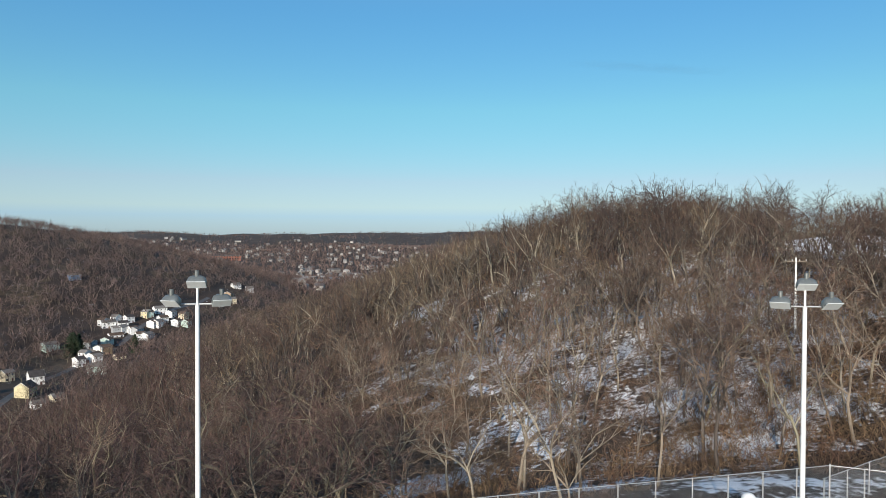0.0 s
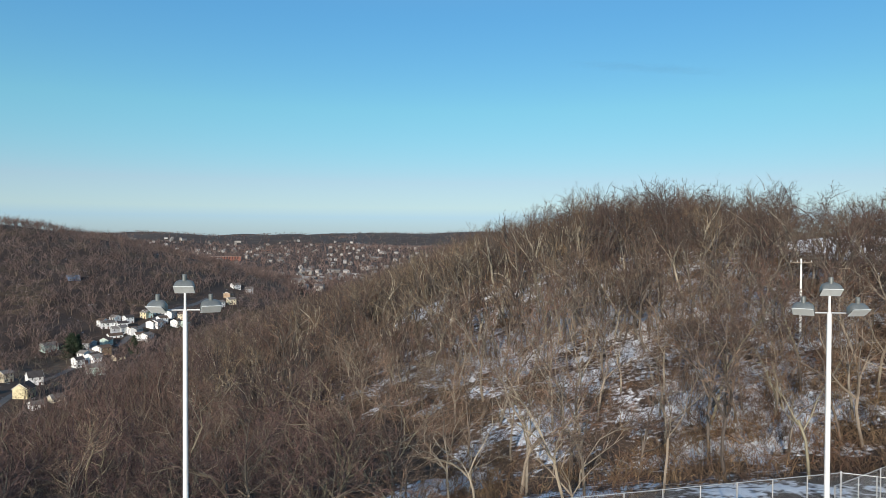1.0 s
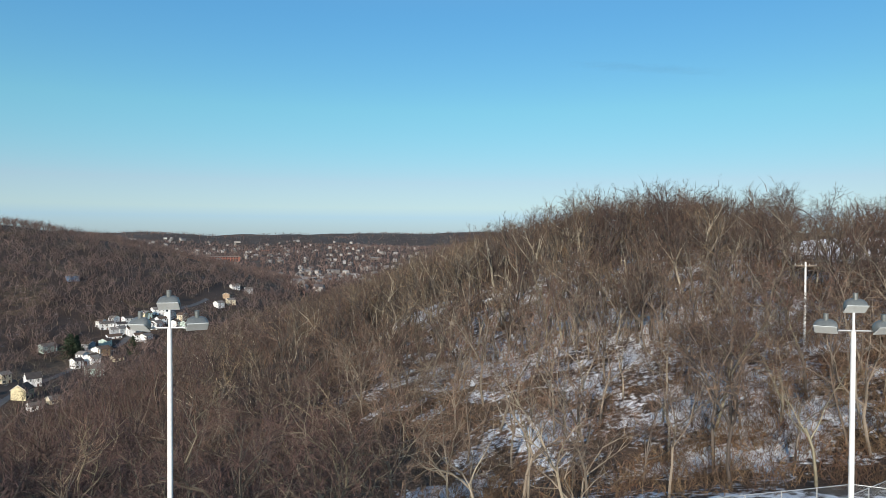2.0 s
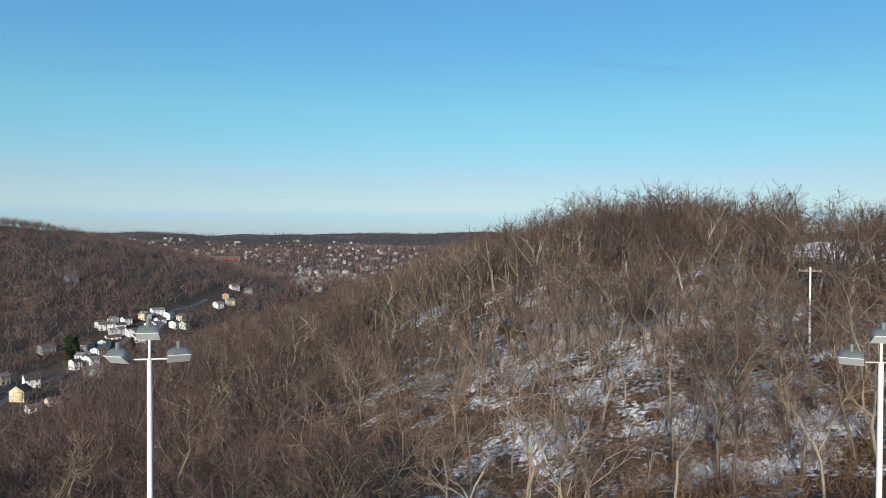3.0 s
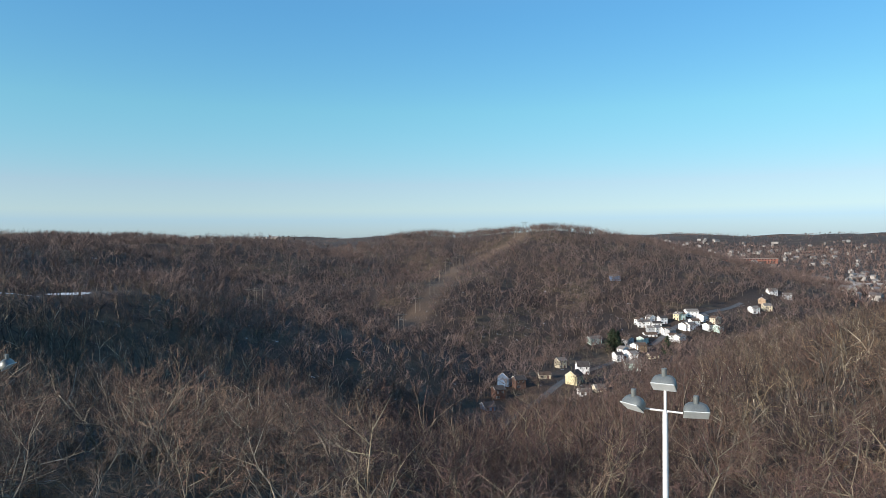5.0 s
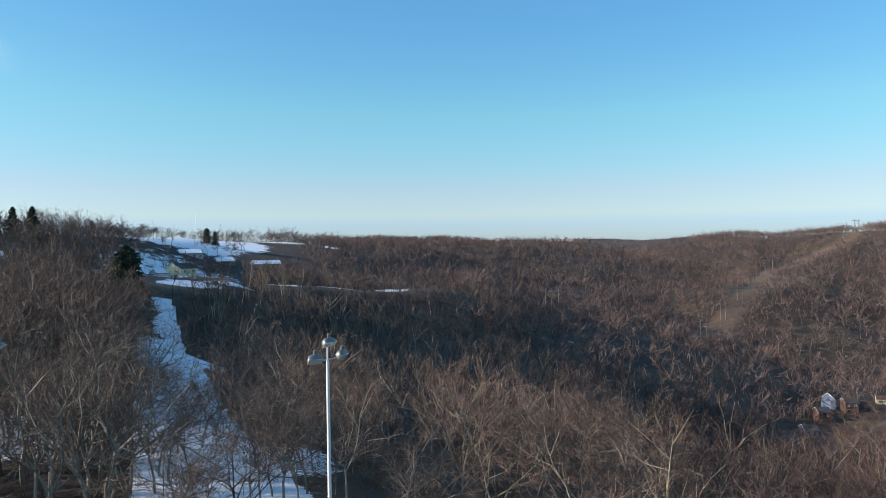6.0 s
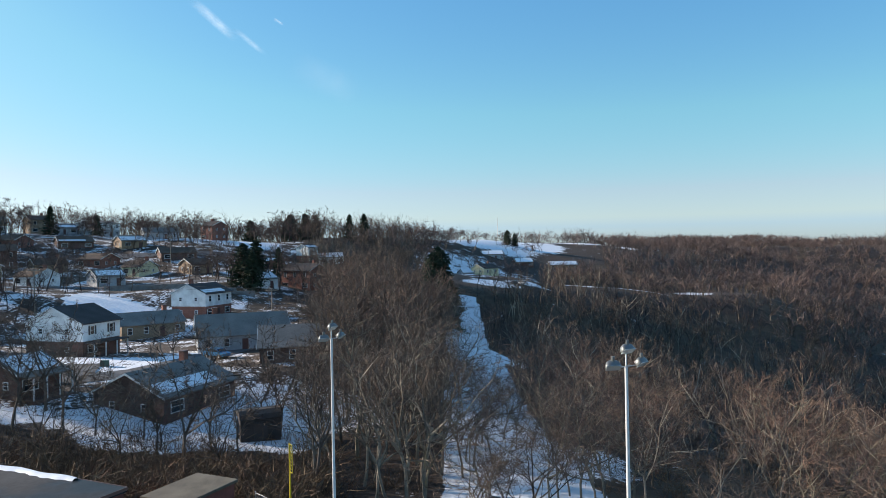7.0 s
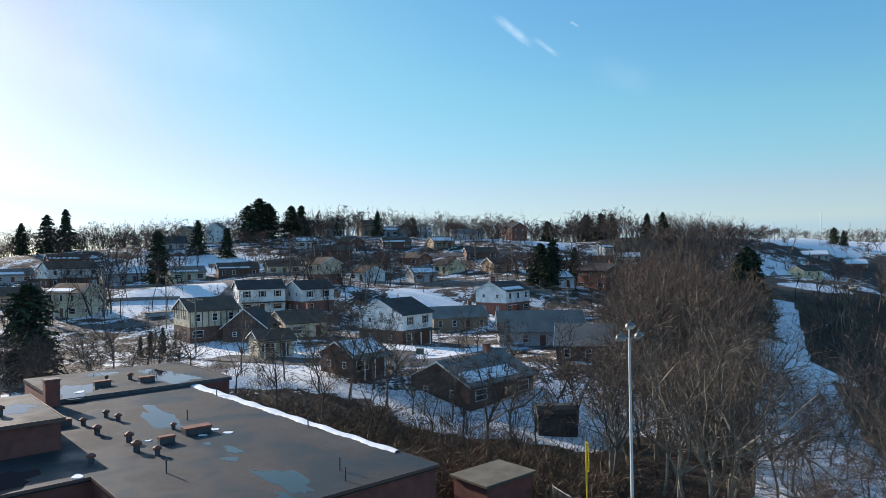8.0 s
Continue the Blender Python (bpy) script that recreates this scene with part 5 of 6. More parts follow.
def village():
    house(30.1, 518.1, 60.1, 10.7, 8, 2, MINT_SIDE, MINT_SIDE, GREY_ROOF, "mint green two-storey house at the edge of the woods", detail=1, group="houses in the valley")
    house(31.68, 377.6, 91.7, 8.3, 8, 2, YELLOW_SIDE, YELLOW_SIDE, DARK_ROOF, "pale yellow gabled house with a dark roof", detail=1, group="houses in the valley", pitch=0.7)
    house(31.04, 407.5, 46.0, 7.9, 7, 2, WHITE_SIDE, WHITE_SIDE, DARK_ROOF, "white house with a dark roof and dormers", detail=1, group="houses in the valley", pitch=0.8)
    house(32.8, 427.2, 62.8, 6, 7, 2, CREAM_SIDE, CREAM_SIDE, GREY_ROOF, "tall cream house on the grassy slope", detail=1, group="houses in the valley")
    house(34.11, 388.7, 44.1, 7.6, 6, 1, CREAM_SIDE, CREAM_SIDE, BROWN_ROOF, "low tan building along the valley street", detail=1, group="houses in the valley")
    house(26.24, 559.7, 36.2, 11, 8, 2, WHITE_SIDE, WHITE_SIDE, GREY_ROOF, "white two-storey house in the valley", detail=1, group="houses in the valley")
    house(25.31, 549.9, 75.3, 8.9, 8, 2, WHITE_SIDE, WHITE_SIDE, GREY_ROOF, "white gabled house in the valley", detail=1, group="houses in the valley")
    house(25.74, 542.7, 45.7, 11, 7, 1, WHITE_SIDE, WHITE_SIDE, BROWN_ROOF, "low white house by the valley road", detail=1, group="houses in the valley")
    house(24.32, 548.1, 84.3, 10.0, 8, 2, GREY_SIDE, GREY_SIDE, GREY_ROOF, "grey gabled house in the valley", detail=1, group="houses in the valley")
    house(23.55, 582.6, -16.4, 6.8, 8, 2, YELLOW_SIDE, YELLOW_SIDE, GREY_ROOF, "cream house among the valley houses", detail=1, group="houses in the valley")
    house(22.62, 593.6, 42.6, 11, 8, 2, WHITE_SIDE, WHITE_SIDE, GREY_ROOF, "white house with a grey roof in the valley", detail=1, group="houses in the valley")
    house(22.79, 562.7, 77.8, 8.5, 8, 2, WHITE_SIDE, WHITE_SIDE, GREY_ROOF, "white valley house with a side gable", detail=1, group="houses in the valley")
    house(23.55, 540.0, 83.5, 10.5, 8, 2, GREY_SIDE, WHITE_SIDE, GREY_ROOF, "pale grey gabled house in the valley", detail=1, group="houses in the valley")
    house(26.51, 503.3, 46.5, 8.7, 8, 2, TAN_BRICK, TAN_BRICK, BROWN_ROOF, "tan brick house in the valley", detail=1, group="houses in the valley")
    house(27.25, 474.7, 82.2, 10.2, 8, 2, RED_BRICK, WHITE_SIDE, BROWN_ROOF, "white and brick house by the street", detail=1, group="houses in the valley")
    house(27.62, 502.6, 27.6, 9.9, 7, 1, WHITE_SIDE, WHITE_SIDE, GREY_ROOF, "low white house by the street", detail=1, group="houses in the valley")
    house(27.06, 438.0, 37.1, 11, 8, 2, MINT_SIDE, MINT_SIDE, GREY_ROOF, "pale green house in front of the village", detail=1, group="houses in the valley")
    house(25.53, 474.8, 55.5, 7.2, 7, 1, CREAM_SIDE, CREAM_SIDE, BROWN_ROOF, "small cream house behind bare trees", detail=1, group="houses in the valley")
    # dark walls and roofs of the next four stand in for the valley's shade
    house(36.21, 370.7, 56.2, 6.4, 8, 2, DARK_BRICK, DARK_BRICK, DARK_ROOF, "valley bottom house, shade painted as dark brick", detail=1, group="houses in the valley")
    house(37.28, 375.7, 97.3, 7.3, 8, 2, BLUE_SIDE, BLUE_SIDE, DARK_ROOF, "gabled valley house, shade painted as dark blue siding", detail=1, group="houses in the valley", pitch=0.7)
    house(37.92, 354.0, 57.9, 6, 8, 2, DARK_BRICK, DARK_BRICK, DARK_ROOF, "valley bottom house with dark walls for shade", detail=1, group="houses in the valley")
    house(38.79, 328.1, 58.8, 6, 8, 1, BLUE_SIDE, BLUE_SIDE, DARK_ROOF, "low valley house, shade painted as dark blue siding", detail=1, group="houses in the valley")
    house(30.96, 357.5, 51.0, 6, 6, 1, WHITE_SIDE, WHITE_SIDE, GREY_ROOF, "small white shed-like house in the valley", detail=1, group="houses in the valley")
    house(29.71, 361.6, 49.7, 6, 7, 1, CREAM_SIDE, CREAM_SIDE, GREY_ROOF, "cream house half hidden by treetops", detail=1, group="houses in the valley")
    house(18.15, 640.1, 58.1, 7.9, 8, 2, WHITE_SIDE, WHITE_SIDE, GREY_ROOF, "white house further up the valley", detail=1, group="houses in the valley")
    house(17.25, 650.2, 37.2, 7.8, 8, 2, CREAM_SIDE, CREAM_SIDE, GREY_ROOF, "cream house further up the valley", detail=1, group="houses in the valley")
    house(16.93, 717.1, 46.9, 9.3, 8, 2, WHITE_SIDE, WHITE_SIDE, GREY_ROOF, "white gabled house far up the valley", detail=1, group="houses in the valley")
    house(15.88, 714.8, 25.9, 8.3, 8, 2, GREY_SIDE, GREY_SIDE, GREY_ROOF, "grey house far up the valley", detail=1, group="houses in the valley")
    house(17.47, 667.2, 77.5, 6.9, 8, 2, TAN_BRICK, TAN_BRICK, BROWN_ROOF, "tan house far up the valley", detail=1, group="houses in the valley")
    house(28.45, 673.4, 38.5, 11, 11, 2, BLUE_SIDE, BLUE_SIDE, GREY_ROOF, "dark blue house with a pale roof on the wooded hillside", detail=1, group="houses in the valley", hip=True, pitch=0.3)
    house(26.56, 563.4, -13.4, 6, 7, 2, WHITE_SIDE, WHITE_SIDE, BROWN_ROOF, "small white house in the crowded valley street", detail=1, group="houses in the valley")
    house(25.72, 547.1, 40.7, 6.0, 7, 2, GREY_SIDE, GREY_SIDE, GREY_ROOF, "small grey house in the crowded valley street", detail=1, group="houses in the valley")
    house(25.25, 558.4, 40.2, 7.7, 7, 2, WHITE_SIDE, WHITE_SIDE, DARK_ROOF, "small white house in the crowded valley street", detail=1, group="houses in the valley")
    house(24.55, 548.5, 54.5, 6.9, 7, 2, WHITE_SIDE, WHITE_SIDE, BROWN_ROOF, "small white house in the crowded valley street", detail=1, group="houses in the valley")
    house(24.04, 539.5, 39.0, 6.7, 7, 2, WHITE_SIDE, WHITE_SIDE, BROWN_ROOF, "small white house in the crowded valley street", detail=1, group="houses in the valley")
    house(23.46, 583.2, 53.5, 7.4, 7, 2, MINT_SIDE, MINT_SIDE, BROWN_ROOF, "small mint house in the crowded valley street", detail=1, group="houses in the valley")
    house(23.15, 561.4, 83.2, 7.4, 7, 2, WHITE_SIDE, WHITE_SIDE, BROWN_ROOF, "small white house in the crowded valley street", detail=1, group="houses in the valley")
    house(22.41, 571.3, 52.4, 7.9, 7, 2, WHITE_SIDE, WHITE_SIDE, BROWN_ROOF, "small white house in the crowded valley street", detail=1, group="houses in the valley")
    house(21.8, 584.7, 81.8, 8.4, 7, 2, WHITE_SIDE, WHITE_SIDE, GREY_ROOF, "small white house in the crowded valley street", detail=1, group="houses in the valley")
    house(21.43, 565.3, 81.4, 6, 7, 2, WHITE_SIDE, WHITE_SIDE, BROWN_ROOF, "small white house in the crowded valley street", detail=1, group="houses in the valley")
    house(20.89, 582.9, -19.1, 6.5, 7, 2, CREAM_SIDE, CREAM_SIDE, BROWN_ROOF, "small cream house in the crowded valley street", detail=1, group="houses in the valley")
    house(27.45, 520.4, -12.6, 7.1, 7, 2, GREY_SIDE, GREY_SIDE, BROWN_ROOF, "small grey house in the crowded valley street", detail=1, group="houses in the valley")
    house(26.82, 502.6, 86.8, 6.6, 7, 2, WHITE_SIDE, WHITE_SIDE, GREY_ROOF, "small white house in the crowded valley street", detail=1, group="houses in the valley")
    house(27.84, 485.6, -12.2, 6, 7, 2, WHITE_SIDE, WHITE_SIDE, GREY_ROOF, "small white house in the crowded valley street", detail=1, group="houses in the valley")
    house(26.31, 527.2, 86.3, 7.6, 7, 2, MINT_SIDE, MINT_SIDE, BROWN_ROOF, "small mint house in the crowded valley street", detail=1, group="houses in the valley")
    house(25.71, 571.5, -14.3, 6, 7, 2, WHITE_SIDE, WHITE_SIDE, GREY_ROOF, "small white house in the crowded valley street", detail=1, group="houses in the valley")
    house(24.81, 571.5, 54.8, 7.2, 7, 2, WHITE_SIDE, WHITE_SIDE, DARK_ROOF, "small white house in the crowded valley street", detail=1, group="houses in the valley")
    house(28.23, 465.7, 58.2, 6, 7, 2, WHITE_SIDE, WHITE_SIDE, DARK_ROOF, "small white house in the crowded valley street", detail=1, group="houses in the valley")
    house(27.1, 469.1, 57.1, 6, 7, 2, WHITE_SIDE, WHITE_SIDE, GREY_ROOF, "small white house in the crowded valley street", detail=1, group="houses in the valley")
    house(20.68, 565.2, 80.7, 6, 7, 2, MINT_SIDE, MINT_SIDE, BROWN_ROOF, "small mint house in the crowded valley street", detail=1, group="houses in the valley")


suburb()
village()

# ---------------------------------------------------------------- conifers and yard trees
def conifer_meshes(rng, h, wide, boughs=190, taper=0.6):
    """A dense evergreen: a straight trunk and drooping boughs all the way up, in uneven tiers, each set with needle sprays."""
    rows, sprays = [], []
    phase = rng.uniform(0, 6.283, 3)
    for k in range(boughs):
        t = (k + rng.uniform(0, 1)) / boughs
        z = h * (0.05 + 0.93 * t)
        a = k * 2.39996 + rng.normal(0, 0.3)
        lump = 1 + 0.22 * math.sin(2 * a + phase[0] + 5 * t) + 0.15 * math.sin(17 * t + phase[1])
        r = (wide * (1 - t) ** taper * lump + 0.12) * rng.uniform(0.7, 1.15)
        way = np.array([math.cos(a), math.sin(a), rng.uniform(-0.45, 0.15)])
        foot, tip = np.array([0, 0, z]), np.array([0, 0, z]) + way * r
        rows.append((*foot, *tip, 0.04, 0.01, 0))
        side = np.array([-math.sin(a), math.cos(a), 0])
        for m in range(18):
            f = rng.uniform(0.15, 1.0)
            b = foot + (tip - foot) * f
            out = side * rng.uniform(-1, 1) + way * rng.uniform(0.2, 0.7) + np.array([0, 0, rng.uniform(-0.7, 0.35)])
            sprays.append((*b, *(b + out * (0.32 + 0.2 * r)), 0.2, 0, 1))
    trunk = tubes(np.array([(0, 0, 0, 0, 0, h * 0.55, 0.018 * h, 0.011 * h, 0), (0, 0, h * 0.55, 0, 0, h, 0.011 * h, 0.02, 0)]), 6)
    return array_mesh("trunk", *trunk, BARK), array_mesh("crown", *joined(spikes(np.array(rows), 0.05), slivers(np.array(sprays), rng, 0.2)), NEEDLE)


con_rng = np.random.default_rng(5)
SPRUCE = [conifer_meshes(con_rng, 12, 2.7, 190, 0.6), conifer_meshes(con_rng, 12, 2.3, 180, 0.7), conifer_meshes(con_rng, 12, 3.2, 220, 0.42)]
CYPRESS = conifer_meshes(con_rng, 12, 1.7, 160, 0.5)


def conifer(az, d, height, kind=0, label="dark green spruce with drooping boughs"):
    x, y = at(az, d)
    ob = new("conifer")
    k = height / 12
    broad = 1.0 if kind == 3 else 1.3
    ob.matrix_basis = pose(x, y, gz(x, y) - 0.1, 0, 0, az * 37 % 360) @ Matrix.Diagonal((k * broad, k * broad, k, 1))
    me = CYPRESS if kind == 3 else SPRUCE[kind]
    shared("trunk", me[0], ob, Matrix())
    shared("crown", me[1], ob, Matrix())
    return tagged(ob, label, "conifer", "conifers by the houses")


def yard_kind(rng, height, spread):
    r = branches(rng, height, (4, 6, 4, 6), spread * 0.7, 0.2, 0.012 * height, 0.25)
    lv = r[:, 8]
    return array_mesh("trunk", *joined(tubes(r[lv == 0], 5), tubes(r[lv == 1], 3), spikes(r[lv == 2], 0.03)), DARK_BARK), array_mesh("crown", *joined(ribbons(r[lv == 3], rng, 0.018), slivers(r[lv == 4], rng, 0.022)), STAND_TWIG)


yard_rng = np.random.default_rng(21)
CREST_KINDS = [near_tree_kind(yard_rng, h, sp, OLD_TWIG, DARK_BARK, 0.012, (0.2, 0.4), (4, 7, 5, 5), 0.04) for h, sp in ((13, 0.7), (12, 0.9), (14, 0.6), (11, 1.0))]
YARD_KINDS = [yard_kind(yard_rng, h, sp) for h, sp in ((11, 1.1), (9, 1.2), (12, 0.9), (10, 1.0), (8, 1.3))]


def yard_trees():
    rng = np.random.default_rng(22)
    homes = np.array([o.location[:2] for o in bpy.data.objects if o.name.split(".")[0] == "house"])
    count = 0
    while count < 150:
        az, d = rng.uniform(101, 148), math.sqrt(rng.uniform(78 ** 2, 345 ** 2))
        x, y = at(az, d)
        if np.hypot(homes[:, 0] - x, homes[:, 1] - y).min() < 9 or (d < 200 and rng.uniform() < 0.3):
            continue
        kind = YARD_KINDS[rng.integers(5)] if d < 190 else CREST_KINDS[rng.integers(4)]
        bare_tree(kind, x, y, rng.uniform(0, 360), rng.uniform(0.6, 1.05), "bare dark deciduous tree in a snowy yard", "bare yard trees", "yard_tree")
        count += 1
    for k in range(80):                                              # along the crest
        az, d = 100 + k * 0.62 + rng.uniform(-0.4, 0.4), rng.uniform(325, 352)
        x, y = at(az, d)
        bare_tree(CREST_KINDS[rng.integers(4)], x, y, rng.uniform(0, 360), rng.uniform(0.8, 1.35), "bare tree on the crest behind the houses", "bare yard trees", "yard_tree")
    for k in range(44):                                              # hedgerows on the far snowy fields
        az = 83.5 + 8.5 * rng.uniform(0, 1)
        x, y = at(az, (345, 400, 430, 505)[k % 4] + rng.normal(0, 5))
        if np.hypot(homes[:, 0] - x, homes[:, 1] - y).min() > 9:
            bare_tree(CREST_KINDS[rng.integers(4)], x, y, rng.uniform(0, 360), rng.uniform(0.45, 0.85), "bare hedgerow tree on the far snowy field", "bare yard trees", "yard_tree")
    for k in range(16):                                              # round dark crowns behind the school
        x, y = at(134.5 + k * 0.95 + rng.uniform(-0.3, 0.3), rng.uniform(90, 108))
        bare_tree(OLD_KINDS[k % 5], x, y, rng.uniform(0, 360), rng.uniform(0.68, 0.9), "low round-crowned bare tree behind the school", "round bare trees behind the school", "yard_tree")
    for k in range(7):                                               # slim young trees all along the bank
        x, y = at(104 + 4.0 * k + rng.uniform(-0.5, 0.5), rng.uniform(64, 76) + 1.4 * k)
        bare_tree(YARD_KINDS[rng.integers(5)], x, y, rng.uniform(0, 360), rng.uniform(0.55, 0.95), "slim bare tree on the brushy bank", "bare trees on the bank", "yard_tree")
    # trees on the bank between the school and the houses
    for az, d, size in ((119.0, 78, 1.0), (120.4, 74, 0.8), (123.4, 90, 1.1), (121.8, 86, 1.0), (120.2, 84, 1.1), (118.4, 89, 0.9), (125.4, 94, 0.95), (110.5, 62, 1.15), (112.6, 70, 0.85), (103.4, 74, 1.35), (104.9, 79, 1.1), (124.6, 82, 0.9), (115.0, 66, 0.7), (127.5, 88, 0.8), (107.5, 58, 0.7), (131.0, 94, 0.9), (113.6, 74, 1.0), (116.9, 76, 0.95), (108.6, 70, 1.0), (122.2, 80, 0.9), (106.4, 66, 0.9)):
        x, y = at(az, d)
        bare_tree(YARD_KINDS[int(az * 10) % 5], x, y, az * 50 % 360, size * 1.15, "bare crooked tree on the brushy bank", "bare trees on the bank", "yard_tree")


for args in ((145.9, 112, 13.5, 2), (149.0, 118, 12, 0), (144.0, 300, 17, 1), (145.2, 306, 16, 0), (146.8, 300, 13, 1), (137.6, 206, 16, 1), (131.0, 292, 15, 2), (130.1, 300, 17, 2), (129.4, 296, 15, 2), (127.6, 300, 14, 2), (126.8, 304, 14, 0), (132.6, 262, 11, 0),
             (134.8, 268, 13, 1), (120.6, 318, 12, 1), (117.6, 322, 9, 0), (123.9, 318, 9, 1), (106.5, 318, 11, 2), (103.4, 330, 13, 2), (102.2, 335, 13, 0), (101.3, 338, 12, 1), (97.4, 330, 14, 1), (98.6, 334, 12, 0),
             (106.9, 196, 12, 2), (105.9, 199, 13, 0), (106.2, 192, 11, 1), (104.2, 215, 10, 1), (91.6, 176, 14, 2), (90.9, 182, 15, 0), (90.2, 186, 13, 2), (92.3, 165, 11, 0), (91.0, 190, 11, 1), (85.6, 460, 10, 2), (85.0, 462, 9, 0), (91.6, 228, 15, 2), (90.9, 234, 14, 2), (91.2, 242, 13, 0), (92.2, 222, 12, 2), (91.4, 208, 11, 0), (24.4, 500, 13, 0), (28.6, 500, 16, 2), (28.2, 506, 14, 0)):
    conifer(*args)
for args in ((137.9, 118, 4.2, 3), (137.0, 119, 4.6, 3), (138.6, 119, 3.4, 3), (128.5, 112, 5.0, 2), (121.0, 99, 3.2, 3), (116.6, 128, 2.6, 3)):
    conifer(*args, label="small dark evergreen beside a snowy yard")
yard_trees()


def bank_scrub():
    """Brush on the bank below the houses and on the slope behind the school."""
    rng = np.random.default_rng(31)
    az, d = rng.uniform(99, 137, 4600), rng.uniform(46, 100, 4600)
    x, y = -d * np.sin(np.radians(az)), d * np.cos(np.radians(az))
    u, v = (x + 36.5) * -0.391 + (y + 16.1) * -0.920, (x + 36.5) * 0.920 + (y + 16.1) * -0.391
    ok = ~((u > -2) & (v > -4.5)) & (v < -1.5) & (d < 58 + 0.55 * np.maximum(az - 101, 0) + rng.normal(0, 3.5, 4600)) & (np.hypot(x + 44.3, y + 15.6) > 4)
    ok |= ~((u > -2) & (v > -4.5)) & (rng.uniform(0, 1, 4600) < 0.06)
    x, y = x[ok], y[ok]
    pts = np.stack([x, y, ground_height(x, y) - 0.05], -1)
    stuff("bank_scrub", spread_copies(bushes(rng), pts, rng, (0.8, 1.7)), BRUSH, "tangled russet and brown scrub on the bank beside the school", "scrub")


bank_scrub()


def village_trees():
    """Bare trees in the gardens of the valley houses."""
    rng = np.random.default_rng(37)
    homes = np.array([o.location[:2] for o in bpy.data.objects if o.name.split(".")[0] == "house"])
    count = 0
    while count < 80:
        k = rng.integers(len(VILLAGE) - 1)
        (a0, d0), (a1, d1), t = VILLAGE[k], VILLAGE[k + 1], rng.uniform(0, 1)
        x, y = at(a0 + (a1 - a0) * t + rng.normal(0, 1.1), d0 + (d1 - d0) * t + rng.normal(-6, 22))
        if np.hypot(homes[:, 0] - x, homes[:, 1] - y).min() < 6.5 or off_line(x, y, VILLAGE) < 4:
            continue
        bare_tree(OLD_KINDS[count % 5], x, y, rng.uniform(0, 360), rng.uniform(0.55, 1.0), "bare brown tree among the valley houses", "bare trees in the village", "village_tree")
        count += 1


village_trees()


# ---------------------------------------------------------------- field edge: fence, foul pole, sheds
def chain_fence(points, height, group_label, panel=2.35):
    """A chain-link fence along plan points: posts, a top rail, and woven wire in each panel."""
    ob = new("chain_link_fence")
    k = 0
    wire = None
    for (ax, ay), (bx, by) in zip(points, points[1:]):
        length = math.hypot(bx - ax, by - ay)
        n = max(1, round(length / panel))
        turn = math.degrees(math.atan2(by - ay, bx - ax))
        step = length / n
        for i in range(n):
            x, y = ax + (bx - ax) * i / n, ay + (by - ay) * i / n
            z = gz(x, y)
            x2, y2 = ax + (bx - ax) * (i + 1) / n, ay + (by - ay) * (i + 1) / n
            z2 = gz(x2, y2)
            part("post", tube(bmesh.new(), (x, y, z - 0.2), (x, y, z + height + 0.03), 0.04, 0.04, 8), FENCE_STEEL, ob)
            part("rail", tube(bmesh.new(), (x, y, z + height), (x2, y2, z2 + height), 0.026, 0.026, 8), FENCE_STEEL, ob)
            rows = []
            gap = 0.14
            m = int((step + height) / gap)
            for s in (0, 1):
                for q in range(1, m):
                    c = q * gap
                    u0, w0 = max(0.0, c - height), min(c, height)
                    u1, w1 = min(c, step), max(0.0, c - step)
                    if s:
                        u0, u1 = step - u0, step - u1
                    P = [(x + (x2 - x) * u / step, y + (y2 - y) * u / step, z + (z2 - z) * u / step + w) for u, w in ((u0, w0), (u1, w1))]
                    if abs(u0 - u1) > 0.02:
                        rows.append((*P[0], *P[1], 0.0035, 0.0035, 0))
            v, f = tubes(np.array(rows), 3)
            shared("netting", array_mesh("netting", v, f, FENCE_STEEL), ob, Matrix())
        part("end_post", tube(bmesh.new(), (bx, by, gz(bx, by) - 0.2), (bx, by, gz(bx, by) + height + 0.1), 0.05, 0.05, 8), FENCE_STEEL, ob)
    return tagged(ob, group_label, "fence")


FENCE_STEEL = plain("dull galvanised fence steel", (0.46, 0.47, 0.47), 0.5, 0.5, 0.15, 5)
chain_fence([(-6.0, 30.6), (23.2, 37.6), (26.5, 36.2), (34.0, 33.0)], 3.0, "tall galvanised chain-link fence along the field edge")
chain_fence([(23.2, 38.2), (30.0, 42.5), (38.0, 47.0)], 2.0, "lower chain-link fence running from the field corner")
chain_fence([(-39.0, -3.0), (-43.9, -9.0), (-46.8, -12.2)], 1.8, "chain-link fence beside a yellow foul pole", 2.6)
chain_fence([at(112.0, 72), at(122, 80), at(131, 92), at(138, 104)], 1.5, "chain-link fence along the snowy lane", 3.0)


